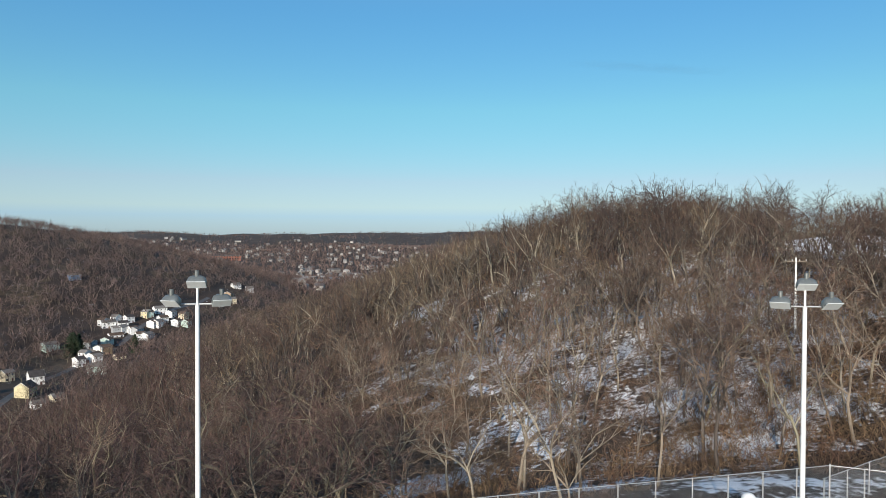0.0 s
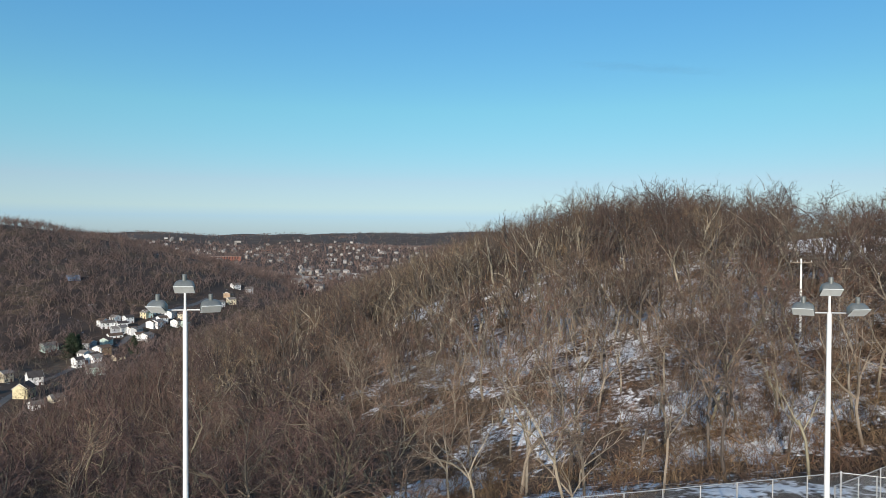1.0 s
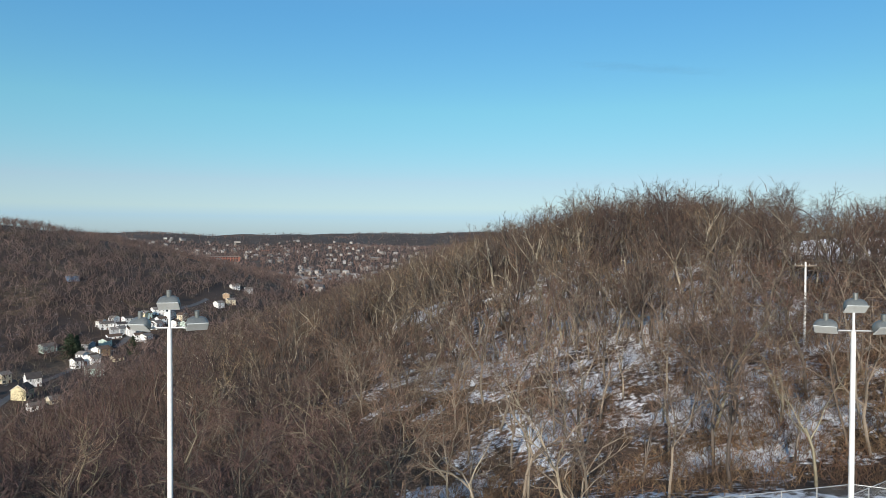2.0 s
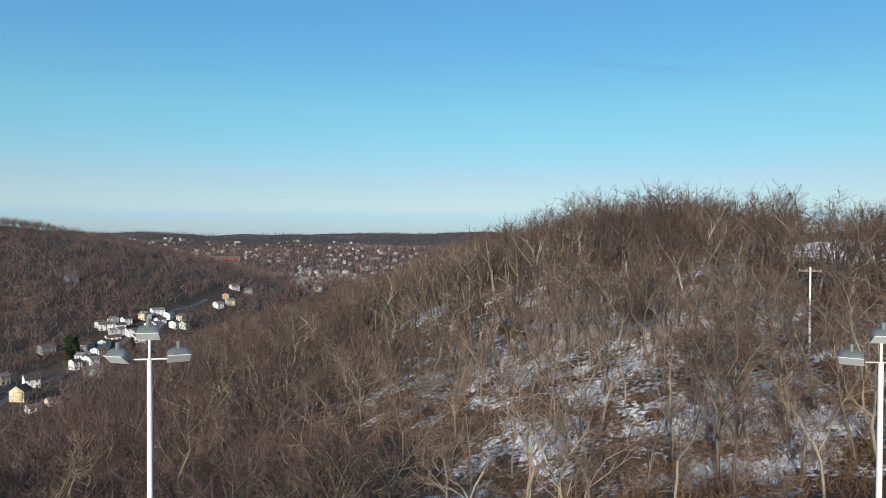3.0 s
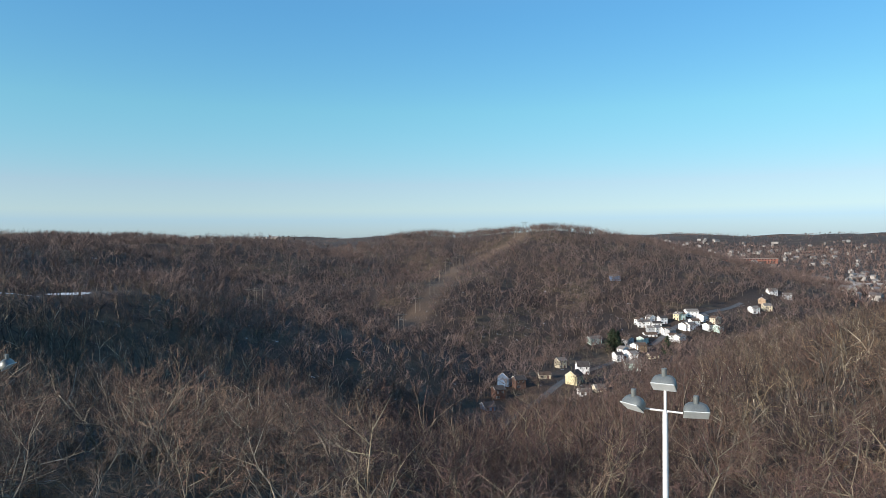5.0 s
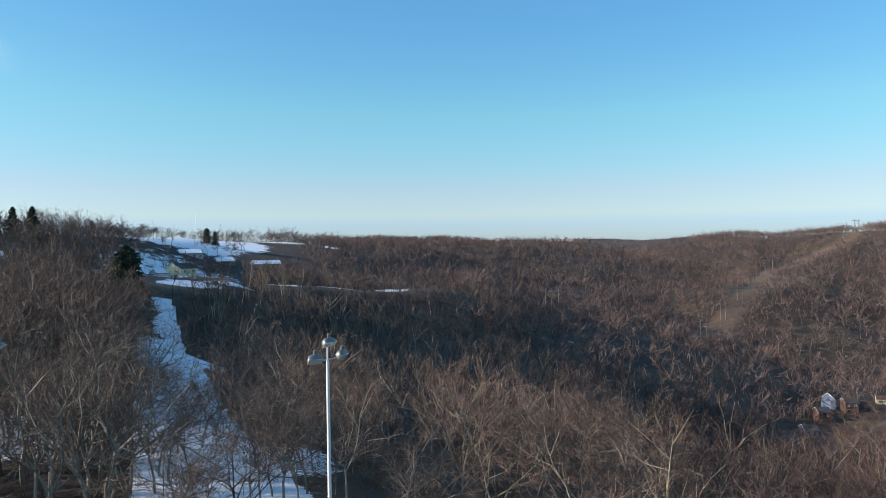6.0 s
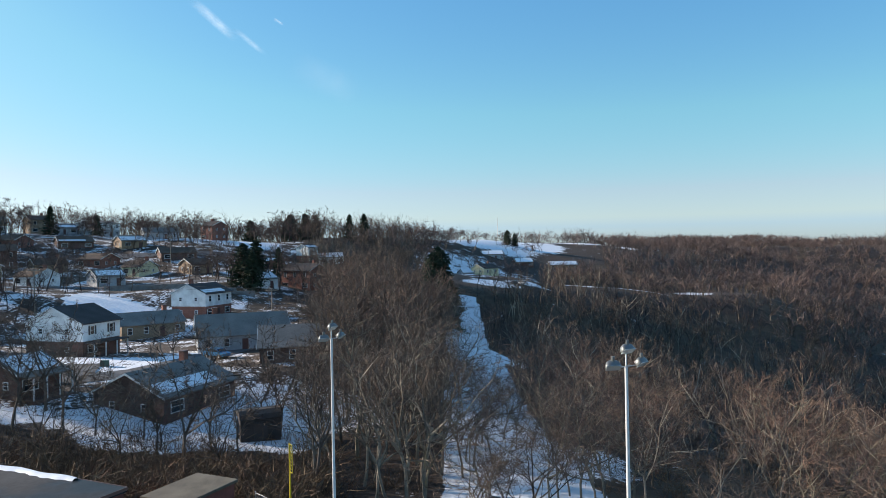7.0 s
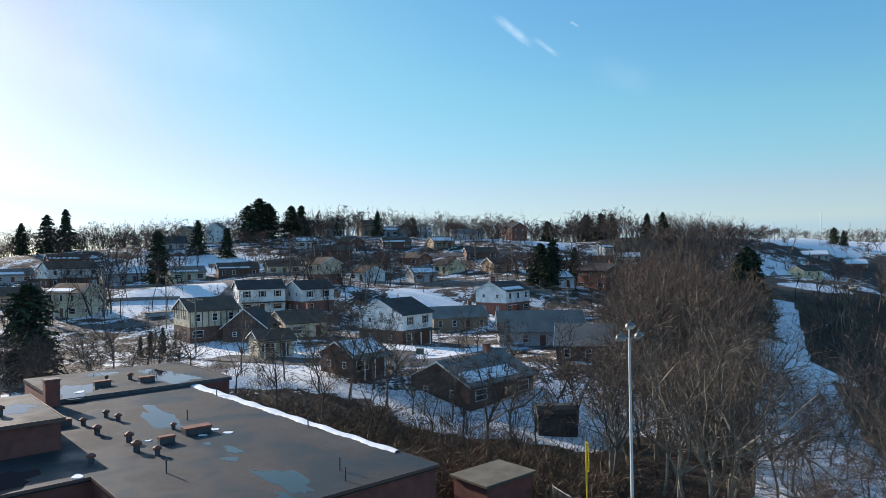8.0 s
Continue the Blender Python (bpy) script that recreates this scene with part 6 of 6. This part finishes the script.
def foul_pole(x, y):
    z = gz(x, y)
    yellow = plain("yellow paint", (0.72, 0.50, 0.03), 0.5, 0, 0.12, 4)
    ob = new("foul_pole")
    ob.matrix_basis = pose(x, y, z, 0, 0, 35)
    part("pole", tube(bmesh.new(), (0, 0, -0.1), (0, 0, 6.0), 0.06, 0.06, 10), yellow, ob)
    wing = bmesh.new()
    for zz in (4.2, 5.95):
        tube(wing, (0, 0, zz), (0.42, 0, zz), 0.03, 0.03, 6)
    tube(wing, (0.42, 0, 4.2), (0.42, 0, 5.95), 0.03, 0.03, 6)
    for k in range(1, 8):
        tube(wing, (0, 0, 4.2 + k * 0.22), (0.42, 0, 4.2 + k * 0.22), 0.012, 0.012, 5)
    part("wing", wing, yellow, ob)
    return tagged(ob, "yellow foul pole with a narrow mesh wing", "foul pole")


foul_pole(-43.9, -9.1)


def storage_shed(az, d):
    x, y = at(az, d)
    dark = plain("dark tarred boards", (0.05, 0.04, 0.035), 0.8, 0, 0.3, 5)
    ob = new("storage_shed")
    ob.matrix_basis = pose(x, y, gz(x, y), 0, 0, az + 10)
    part("wall", boxed(-2.0, -1.3, -0.2, 2.0, 1.3, 2.3), dark, ob)
    prof = [(-1.5, 2.3), (1.5, 2.3), (1.3, 2.75), (0.6, 3.05), (-0.6, 3.05), (-1.3, 2.75)]
    part("roof", turned_prism(bmesh.new(), prof, -2.1, 2.1), plain("dark round roof", (0.06, 0.05, 0.045), 0.7, 0, 0.3, 4), ob)
    part("door", boxed(-0.7, -1.36, 0, 0.7, -1.302, 1.95, bevel=0.01), DARK_TRIM, ob)
    return tagged(ob, "dark board storage shed with a rounded roof in snow", "shed")


storage_shed(105.0, 73.5)


def white_globe(x, y):
    ob = new("ball_on_post")
    z = gz(x, y)
    ob.matrix_basis = pose(x, y, z)
    part("post", tube(bmesh.new(), (0, 0, 0), (0, 0, 1.7), 0.03, 0.03, 8), STEEL, ob)
    bm = bmesh.new()
    bmesh.ops.create_uvsphere(bm, u_segments=20, v_segments=12, radius=0.42, matrix=Matrix.Translation((0, 0, 1.85)))
    for f in bm.faces:
        f.smooth = True
    part("globe", bm, TRIM, ob)
    return tagged(ob, "white globe on a short post by the fence", "globe")


white_globe(17.3, 35.2)


# ---------------------------------------------------------------- poles and wires
WOOD_POLE = plain("weathered pole wood", (0.22, 0.18, 0.14), 0.85, 0, 0.25, 3)
WIRE = plain("dull wire", (0.15, 0.13, 0.10), 0.6, 0.3, 0.1, 3, 0)


def utility_pole(az, d, h, arms=1, mat=None, group="utility poles"):
    x, y = at(az, d)
    ob = new("utility_pole")
    ob.matrix_basis = pose(x, y, gz(x, y), 0, 0, az + 20)
    part("pole", tube(bmesh.new(), (0, 0, -0.3), (0, 0, h), 0.15, 0.10, 8), mat or WOOD_POLE, ob)
    for k in range(arms):
        arm = part("cross_arm", boxed(-1.2, -0.06, h - 0.5 - k * 0.8, 1.2, 0.06, h - 0.36 - k * 0.8), WOOD_POLE, ob)
        for px in (-1.1, -0.4, 0.4, 1.1):
            part("insulator", tube(bmesh.new(), (px, 0, h - 0.36 - k * 0.8), (px, 0, h - 0.18 - k * 0.8), 0.05, 0.03, 6), STEEL, arm)
    return tagged(ob, "tall weathered utility pole with a cross arm", "utility pole", group)


def wire(a, b, sag, r=0.02):
    """A hanging wire between two points, as a chain of short tubes."""
    a, b = np.array(a, float), np.array(b, float)
    t = np.linspace(0, 1, 17)[:, None]
    p = a + (b - a) * t
    p[:, 2] -= 4 * sag * (t * (1 - t))[:, 0]
    way = b - a
    side = np.cross(way, (0, 0, 1.0))
    side = side / np.linalg.norm(side)
    ring = [side * r, np.array([0, 0, r]) - side * r * 0.5, np.array([0, 0, -r]) - side * r * 0.5]
    verts = np.stack([p + q for q in ring], 1).reshape(-1, 3)
    faces = [(3 * i + j, 3 * i + (j + 1) % 3, 3 * i + 3 + (j + 1) % 3, 3 * i + 3 + j) for i in range(16) for j in range(3)]
    ob = new("overhead_wire", array_mesh("overhead_wire", verts, faces, WIRE))
    return tagged(ob, "thin dark overhead wire hung between poles", "wire", "overhead wires")


utility_pole(-28.2, 86, 9.4, 1, WHITE_POLE)
for off, zz in ((0.0, 0.0), (0.6, 0.1), (-0.5, -0.5), (0.2, -1.0)):
    (ax, ay), (bx, by) = at(-28.2, 86 + off), at(4, 72 + off)
    wire((ax, ay, 14.3 + zz), (bx, by, 2.2 + zz), 1.2)
    (cx, cy) = at(-50, 95 + off)
    wire((ax, ay, 14.3 + zz), (cx, cy, 20 + zz), 1.0)
street_poles = ((141.3, 170, 11), (135.6, 196, 11), (136.9, 150, 11), (127.6, 205, 10), (121.4, 170, 10), (112.4, 240, 10), (134.6, 118, 9), (116.5, 262, 10), (109.3, 215, 9), (104.5, 140, 9))
for az, d, h in street_poles:
    utility_pole(az, d, h)
for i, j in ((0, 1), (1, 3), (3, 4), (2, 4), (5, 7), (5, 8), (2, 6), (4, 9)):
    (a, d, h), (b, e, g) = street_poles[i], street_poles[j]
    (ax, ay), (bx, by) = at(a, d), at(b, e)
    for dz in (0.2, 0.9):
        wire((ax, ay, gz(ax, ay) + h - dz), (bx, by, gz(bx, by) + g - dz), 0.8, 0.018)


def pylon(az, d, h):
    """A two-legged wooden transmission frame."""
    x, y = at(az, d)
    ob = new("power_line_frame")
    ob.matrix_basis = pose(x, y, gz(x, y), 0, 0, az + 35)
    for sx in (-1, 1):
        part("leg", tube(bmesh.new(), (sx * 2.2, 0, -0.5), (sx * 2.2, 0, h), 0.22, 0.16, 7), WOOD_POLE, ob)
    part("cross_beam", boxed(-5, -0.15, h - 1.6, 5, 0.15, h - 1.2), WOOD_POLE, ob)
    part("brace", tube(tube(bmesh.new(), (-2.2, 0, h - 6), (2.2, 0, h - 2), 0.09, 0.09, 5), (2.2, 0, h - 6), (-2.2, 0, h - 2), 0.09, 0.09, 5), WOOD_POLE, ob)
    return tagged(ob, "wooden two-legged power line frame in the cleared cut", "pylon", "power line frames on the hill")


for az, d, h in ((35.7, 880, 14), (36.4, 850, 14), (41.0, 758, 13), (41.5, 745, 13), (42.1, 700, 13), (42.6, 650, 12), (43.4, 590, 12), (44.6, 545, 12), (46.0, 500, 12), (57.4, 455, 15), (58.0, 450, 15)):
    pylon(az, d, h)


def radio_mast(az, d, h):
    x, y = at(az, d)
    ob = new("radio_mast")
    ob.matrix_basis = pose(x, y, gz(x, y))
    part("mast", tube(bmesh.new(), (0, 0, 0), (0, 0, h), 0.45, 0.22, 6), STEEL, ob)
    part("antenna", boxed(-0.6, -0.6, h * 0.55, 0.6, 0.6, h * 0.58), STEEL, ob)
    return tagged(ob, "slender radio mast on the far ridge", "radio mast", "radio masts on the ridge")


radio_mast(86.5, 900, 72)
radio_mast(93.8, 1100, 95)


def water_tank(az, d):
    x, y = at(az, d)
    ob = new("water_tower")
    ob.matrix_basis = pose(x, y, gz(x, y))
    part("tank", tube(bmesh.new(), (0, 0, 14), (0, 0, 22), 4.5, 4.5, 16), GREY_SIDE, ob)
    for k in range(4):
        a = 0.785 + k * 1.571
        part("leg", tube(bmesh.new(), (3.6 * math.cos(a), 3.6 * math.sin(a), -1), (3.6 * math.cos(a), 3.6 * math.sin(a), 14), 0.4, 0.4, 6), STEEL, ob)
    return tagged(ob, "grey water tower on the far ridge", "water tower")


water_tank(84.0, 1150)


# ---------------------------------------------------------------- cars
GLASS_DARK = PANE
RUBBER = plain("black tyre rubber", (0.02, 0.02, 0.02), 0.8, 0, 0.2, 6)


def car(az, d, turn, color, label):
    x, y = at(az, d)
    paint = plain("car paint", color, 0.25, 0.1, 0.05, 3, 0)
    ob = new("car")
    ob.matrix_basis = pose(x, y, gz(x, y) + 0.05, 0, 0, turn)
    prof = [(-2.2, 0.35), (2.2, 0.35), (2.25, 0.75), (1.3, 0.95), (0.75, 1.42), (-1.3, 1.45), (-1.95, 1.0), (-2.25, 0.85)]
    part("body", prism(bmesh.new(), prof, -0.85, 0.85), paint, ob)
    part("window_band", prism(bmesh.new(), [(-1.75, 1.0), (1.1, 0.98), (0.7, 1.36), (-1.25, 1.38)], -0.865, 0.865), GLASS_DARK, ob)
    part("windscreen", prism(bmesh.new(), [(0.82, 1.38), (1.28, 1.0), (1.32, 1.0), (0.86, 1.38)], -0.7, 0.7), GLASS_DARK, ob)
    for sx in (-1.4, 1.4):
        for sy in (-0.8, 0.8):
            wheel = part("wheel", tube(bmesh.new(), (sx, sy - 0.1, 0.33), (sx, sy + 0.1, 0.33), 0.33, 0.33, 14), RUBBER, ob)
            part("rim", tube(bmesh.new(), (sx, sy - 0.11, 0.33), (sx, sy + 0.11, 0.33), 0.2, 0.2, 10), STEEL, wheel)
    return tagged(ob, label, "car", "parked cars")


car(128.9, 118, 20, (0.7, 0.72, 0.74), "white car parked beside a low house")
car(108.6, 112, 60, (0.06, 0.20, 0.35), "blue car parked by a brown house")
car(126.0, 160, 30, (0.35, 0.03, 0.03), "dark red car parked by a house")
car(84.9, 262, 10, (0.05, 0.05, 0.06), "dark car parked on the snowy bank")
car(84.2, 264, 30, (0.6, 0.6, 0.6), "pale car parked on the snowy bank")
car(136.0, 158, 5, (0.45, 0.47, 0.48), "silver car parked at the street corner")
car(146.9, 240, 5, (0.65, 0.66, 0.66), "white car parked by a bungalow")


# ---------------------------------------------------------------- streets
ASPHALT = plain("worn street asphalt", (0.085, 0.085, 0.088), 0.85, 0, 0.3, 1.2, 0.4)


def street(points, width, label, name="road"):
    """A paved strip draped over the ground, a little proud of it."""
    pts = [np.array(at(*p)) for p in points]
    line = []
    for a, b in zip(pts, pts[1:]):
        n = max(2, int(np.linalg.norm(b - a) / 3))
        line += [a + (b - a) * k / n for k in range(n)]
    line.append(pts[-1])
    line = np.array(line)
    way = np.gradient(line, axis=0)
    side = np.stack([-way[:, 1], way[:, 0]], -1) / np.linalg.norm(way, axis=1, keepdims=True)
    cols = [line + side * width * s for s in (-0.5, -0.17, 0.17, 0.5)]
    verts = np.concatenate([np.column_stack([c, ground_height(c[:, 0], c[:, 1]) + 0.10]) for c in cols])
    n = len(line)
    faces = [(c * n + k, c * n + k + 1, (c + 1) * n + k + 1, (c + 1) * n + k) for c in range(3) for k in range(n - 1)]
    return tagged(new(name, array_mesh(name, verts, np.array(faces)[:, ::-1], ASPHALT, True)), label, "road", kind="structure")


street([(147, 165), (137, 158), (133.5, 165), (131.5, 190), (133, 215), (139, 225)], 6, "curved grey street climbing between snowy yards")
street([(133, 110), (125, 100), (119, 98), (114, 102), (108, 118), (103, 135)], 6, "grey street in front of the nearest houses")
street([(119, 98), (118, 112)], 5, "grey driveway beside a snowy lawn", "driveway")
street([(132, 205), (122, 205), (112, 205), (104, 210)], 5.5, "upper grey street across the slope")
street([(134, 250), (122, 258), (112, 255), (104, 262)], 5.5, "grey street under the crest")
street([(41, 235), (36, 330), (31.5, 400), (28, 480), (24, 560), (19, 660)], 4, "valley street between the houses")


# ---------------------------------------------------------------- far town
def far_town():
    rng = np.random.default_rng(41)
    white = bark_material("mixed pale walls", (0.08, 0.06, 0.05), (0.45, 0.43, 0.40), 0.03)
    dark = bark_material("mixed far roofs", (0.07, 0.06, 0.06), (0.30, 0.29, 0.28), 0.03)
    wv, wf, rv, rf = [], [], [], []
    for n, az0, az1, d0, d1 in ((250, 1, 25, 950, 2700), (70, 0, 12, 800, 1700), (80, 55, 80, 1050, 1900), (40, 78, 98, 640, 1200), (40, 23, 30, 1150, 2300)):
        az, d = rng.uniform(az0, az1, n), rng.uniform(d0, d1, n)
        for a, r in zip(az, d):
            x, y = at(a, r)
            z = gz(x, y)
            w, l, h, t = rng.uniform(2.6, 4.2), rng.uniform(3.2, 6) * (2.2 if rng.uniform() < 0.1 else 1), rng.uniform(4, 7), rng.uniform(0, 3.14)
            c, s = math.cos(t), math.sin(t)
            def place(px, py, pz):
                return (x + px * c - py * s, y + px * s + py * c, z + pz)
            k = len(wv)
            wv += [place(px, py, pz) for pz in (-1, h) for px, py in ((-l, -w), (l, -w), (l, w), (-l, w))] + [place(-l, 0, h + w * 0.6), place(l, 0, h + w * 0.6)]
            wf += [(k, k + 1, k + 5), (k, k + 5, k + 4), (k + 1, k + 2, k + 6), (k + 1, k + 6, k + 5), (k + 2, k + 3, k + 7), (k + 2, k + 7, k + 6), (k + 3, k, k + 4), (k + 3, k + 4, k + 7), (k + 4, k + 8, k + 7), (k + 5, k + 6, k + 9)]
            k = len(rv)
            rv += [place(px, py, pz) for px, py, pz in ((-l - .4, -w - .5, h), (l + .4, -w - .5, h), (l + .4, 0, h + w * .6 + .3), (-l - .4, 0, h + w * .6 + .3), (l + .4, w + .5, h), (-l - .4, w + .5, h))]
            rf += [(k, k + 1, k + 2), (k, k + 2, k + 3), (k + 3, k + 2, k + 4), (k + 3, k + 4, k + 5)]
    ob = new("far_houses", array_mesh("far_houses", wv, wf, white))
    roofs = new("far_roofs", array_mesh("far_roofs", rv, rf, dark))
    roofs.parent = ob
    tagged(ob, "scattered pale houses of the far town", "town", kind="stuff")
    tagged(roofs, "mixed dark and pale roofs", kind="stuff")


far_town()


def mill(az, d, w, dep, storeys, label):
    x, y = at(az, d)
    ob = new("far_building")
    ob.matrix_basis = pose(x, y, gz(x, y), 0, 0, az + 4)
    h = storeys * 3.8
    part("wall", boxed(-w / 2, -dep / 2, -3, w / 2, dep / 2, h), RED_BRICK, ob)
    part("roof", boxed(-w / 2 - 0.5, -dep / 2 - 0.5, h, w / 2 + 0.5, dep / 2 + 0.5, h + 0.8), GREY_ROOF, ob)
    pane = mesh_of(boxed(-1.6, -0.15, 0, 1.6, 0.1, 2.2), "window", PANE)
    for s in range(storeys):
        for k in range(int(w / 6)):
            shared("window", pane, ob, pose(-w / 2 + 3 + k * 6, -dep / 2, 1.0 + s * 3.8))
    return tagged(ob, label, "building")


mill(18.5, 1700, 118, 18, 3, "long red brick building in the far town")
mill(14.9, 2300, 60, 20, 1, "long low brick building in the far town")


# ---------------------------------------------------------------- high thin cloud
def cloud_material(density):
    m, nt, b = material("thin ice cloud", 1.0)
    out = nt.nodes["Material Output"]
    glow, clear, mix = nt.nodes.new("ShaderNodeBsdfTranslucent"), nt.nodes.new("ShaderNodeBsdfTransparent"), nt.nodes.new("ShaderNodeMixShader")
    glow.inputs["Color"].default_value = (0.95, 0.95, 0.95, 1)
    tc, sep = nt.nodes.new("ShaderNodeTexCoord"), nt.nodes.new("ShaderNodeSeparateXYZ")
    nt.links.new(tc.outputs["Generated"], sep.inputs[0])
    n = nt.nodes.new("ShaderNodeTexNoise")
    n.inputs["Scale"].default_value, n.inputs["Detail"].default_value = 3.0, 6
    nt.links.new(tc.outputs["Generated"], n.inputs["Vector"])
    fall = None
    for axis in ("X", "Z"):
        v = sep.outputs[axis]
        edge = math_node(nt, "MULTIPLY", math_node(nt, "MULTIPLY", v, math_node(nt, "SUBTRACT", 1.0, v)), 4.0)
        fall = edge if fall is None else math_node(nt, "MULTIPLY", fall, edge)
    fac = math_node(nt, "MULTIPLY", math_node(nt, "MULTIPLY", fall, fall), math_node(nt, "MULTIPLY", n.outputs["Fac"], density))
    nt.links.new(fac, mix.inputs["Fac"])
    nt.links.new(clear.outputs[0], mix.inputs[1])
    nt.links.new(glow.outputs[0], mix.inputs[2])
    nt.links.new(mix.outputs[0], out.inputs["Surface"])
    return m


def cloud(az, el, length, width, lean, density, label):
    """A veil of high ice cloud, 4 km off."""
    x, y = at(az, 4000 * math.cos(radians(el)))
    bm = bmesh.new()
    bmesh.ops.create_grid(bm, x_segments=12, y_segments=4, size=0.5)
    for v in bm.verts:
        v.co = Vector((v.co.x * length, 40 * math.sin(v.co.x * 5), v.co.y * width + 0.06 * width * math.sin(v.co.x * 9)))
    me = mesh_of(bm, "cloud", cloud_material(density))
    ob = new("cloud", me)
    ob.matrix_basis = pose(x, y, 18 + 4000 * math.sin(radians(el)), 0, lean, az)
    return tagged(ob, label, "cloud", kind="structure")


cloud(109.3, 18.0, 330, 60, 35, 0.3, "short bright streak of ice cloud")
cloud(106.6, 16.6, 240, 34, 30, 0.2, "thin trailing end of a cloud streak")
cloud(104.3, 18.2, 70, 22, -10, 0.25, "small wisp of ice cloud")
cloud(137.0, 17.0, 1500, 420, 6, 0.08, "broad faint veil of ice cloud")
cloud(145.0, 14.5, 1300, 350, 20, 0.07, "faint ice cloud near the sun")
cloud(100.5, 14.0, 500, 200, 20, 0.07, "barely visible patch of ice cloud")
cloud(-16.5, 13.2, 1000, 60, 5, 0.22, "faint thin cloud band over the wooded hill")


# ---------------------------------------------------------------- yard things
def white_deck(az, d):
    """A raised pool deck with a white rail."""
    x, y = at(az, d)
    ob = new("pool_deck")
    ob.matrix_basis = pose(x, y, gz(x, y), 0, 0, az + 15)
    part("deck", boxed(-3.2, -2.0, 0.6, 3.2, 2.0, 0.75), WOOD_POLE, ob)
    part("skirt", boxed(-3.1, -1.9, -0.3, 3.1, 1.9, 0.59), GREY_SIDE, ob)
    for k in range(9):
        px = -3.15 + k * 0.7875
        part("rail_post", boxed(px - 0.04, -2.0, 0.75, px + 0.04, -1.92, 1.65), TRIM, ob)
    part("rail", boxed(-3.2, -2.02, 1.65, 3.2, -1.9, 1.73), TRIM, ob)
    return tagged(ob, "raised pool deck with a white railing in the snow", "deck")


white_deck(137.6, 168)


def utility_box(az, d, w=1.2):
    x, y = at(az, d)
    ob = part("utility_box", boxed(-w / 2, -0.4, -0.1, w / 2, 0.4, 0.85, bevel=0.03), plain("green cabinet paint", (0.06, 0.11, 0.08), 0.5, 0, 0.15, 4))
    ob.matrix_basis = pose(x, y, gz(x, y), 0, 0, az)
    return tagged(ob, "green metal utility box on a snowy lawn", "utility box")


utility_box(116.6, 109)


def mailbox(az, d):
    x, y = at(az, d)
    ob = new("mailbox")
    ob.matrix_basis = pose(x, y, gz(x, y), 0, 0, az)
    part("post", boxed(-0.05, -0.05, -0.2, 0.05, 0.05, 1.0), WOOD_POLE, ob)
    part("box", boxed(-0.12, -0.25, 1.0, 0.12, 0.25, 1.25, bevel=0.05), DARK_METAL, ob)
    return tagged(ob, "dark mailbox on a wooden post by the driveway", "mailbox")


mailbox(118.9, 103)


def garden_wall(a, b, h, label):
    """A low retaining wall of stacked blocks along a terrace."""
    (ax, ay), (bx, by) = at(*a), at(*b)
    ob = new("retaining_wall")
    n = 8
    stone = plain("grey block", (0.20, 0.19, 0.18), 0.85, 0, 0.3, 3)
    for k in range(n):
        x0, y0 = ax + (bx - ax) * k / n, ay + (by - ay) * k / n
        x1, y1 = ax + (bx - ax) * (k + 1) / n, ay + (by - ay) * (k + 1) / n
        l = math.hypot(x1 - x0, y1 - y0)
        z = gz((x0 + x1) / 2, (y0 + y1) / 2)
        p = part("block", boxed(0.01, -0.2, z - 0.6, l - 0.01, 0.2, z + h, bevel=0.03), stone, ob)
        p.matrix_basis = pose(x0, y0, 0, 0, 0, math.degrees(math.atan2(y1 - y0, x1 - x0)))
    return tagged(ob, label, "retaining wall", "garden walls")


garden_wall((141.5, 186), (136.0, 180), 0.8, "low grey block wall along a snowy terrace")
garden_wall((141.0, 206), (136.5, 203), 0.8, "low grey block wall under a bungalow")
garden_wall((117, 196), (106, 186), 1.2, "long dark block wall behind the yards")
garden_wall((131, 222), (125, 226), 0.9, "block wall along the upper street")
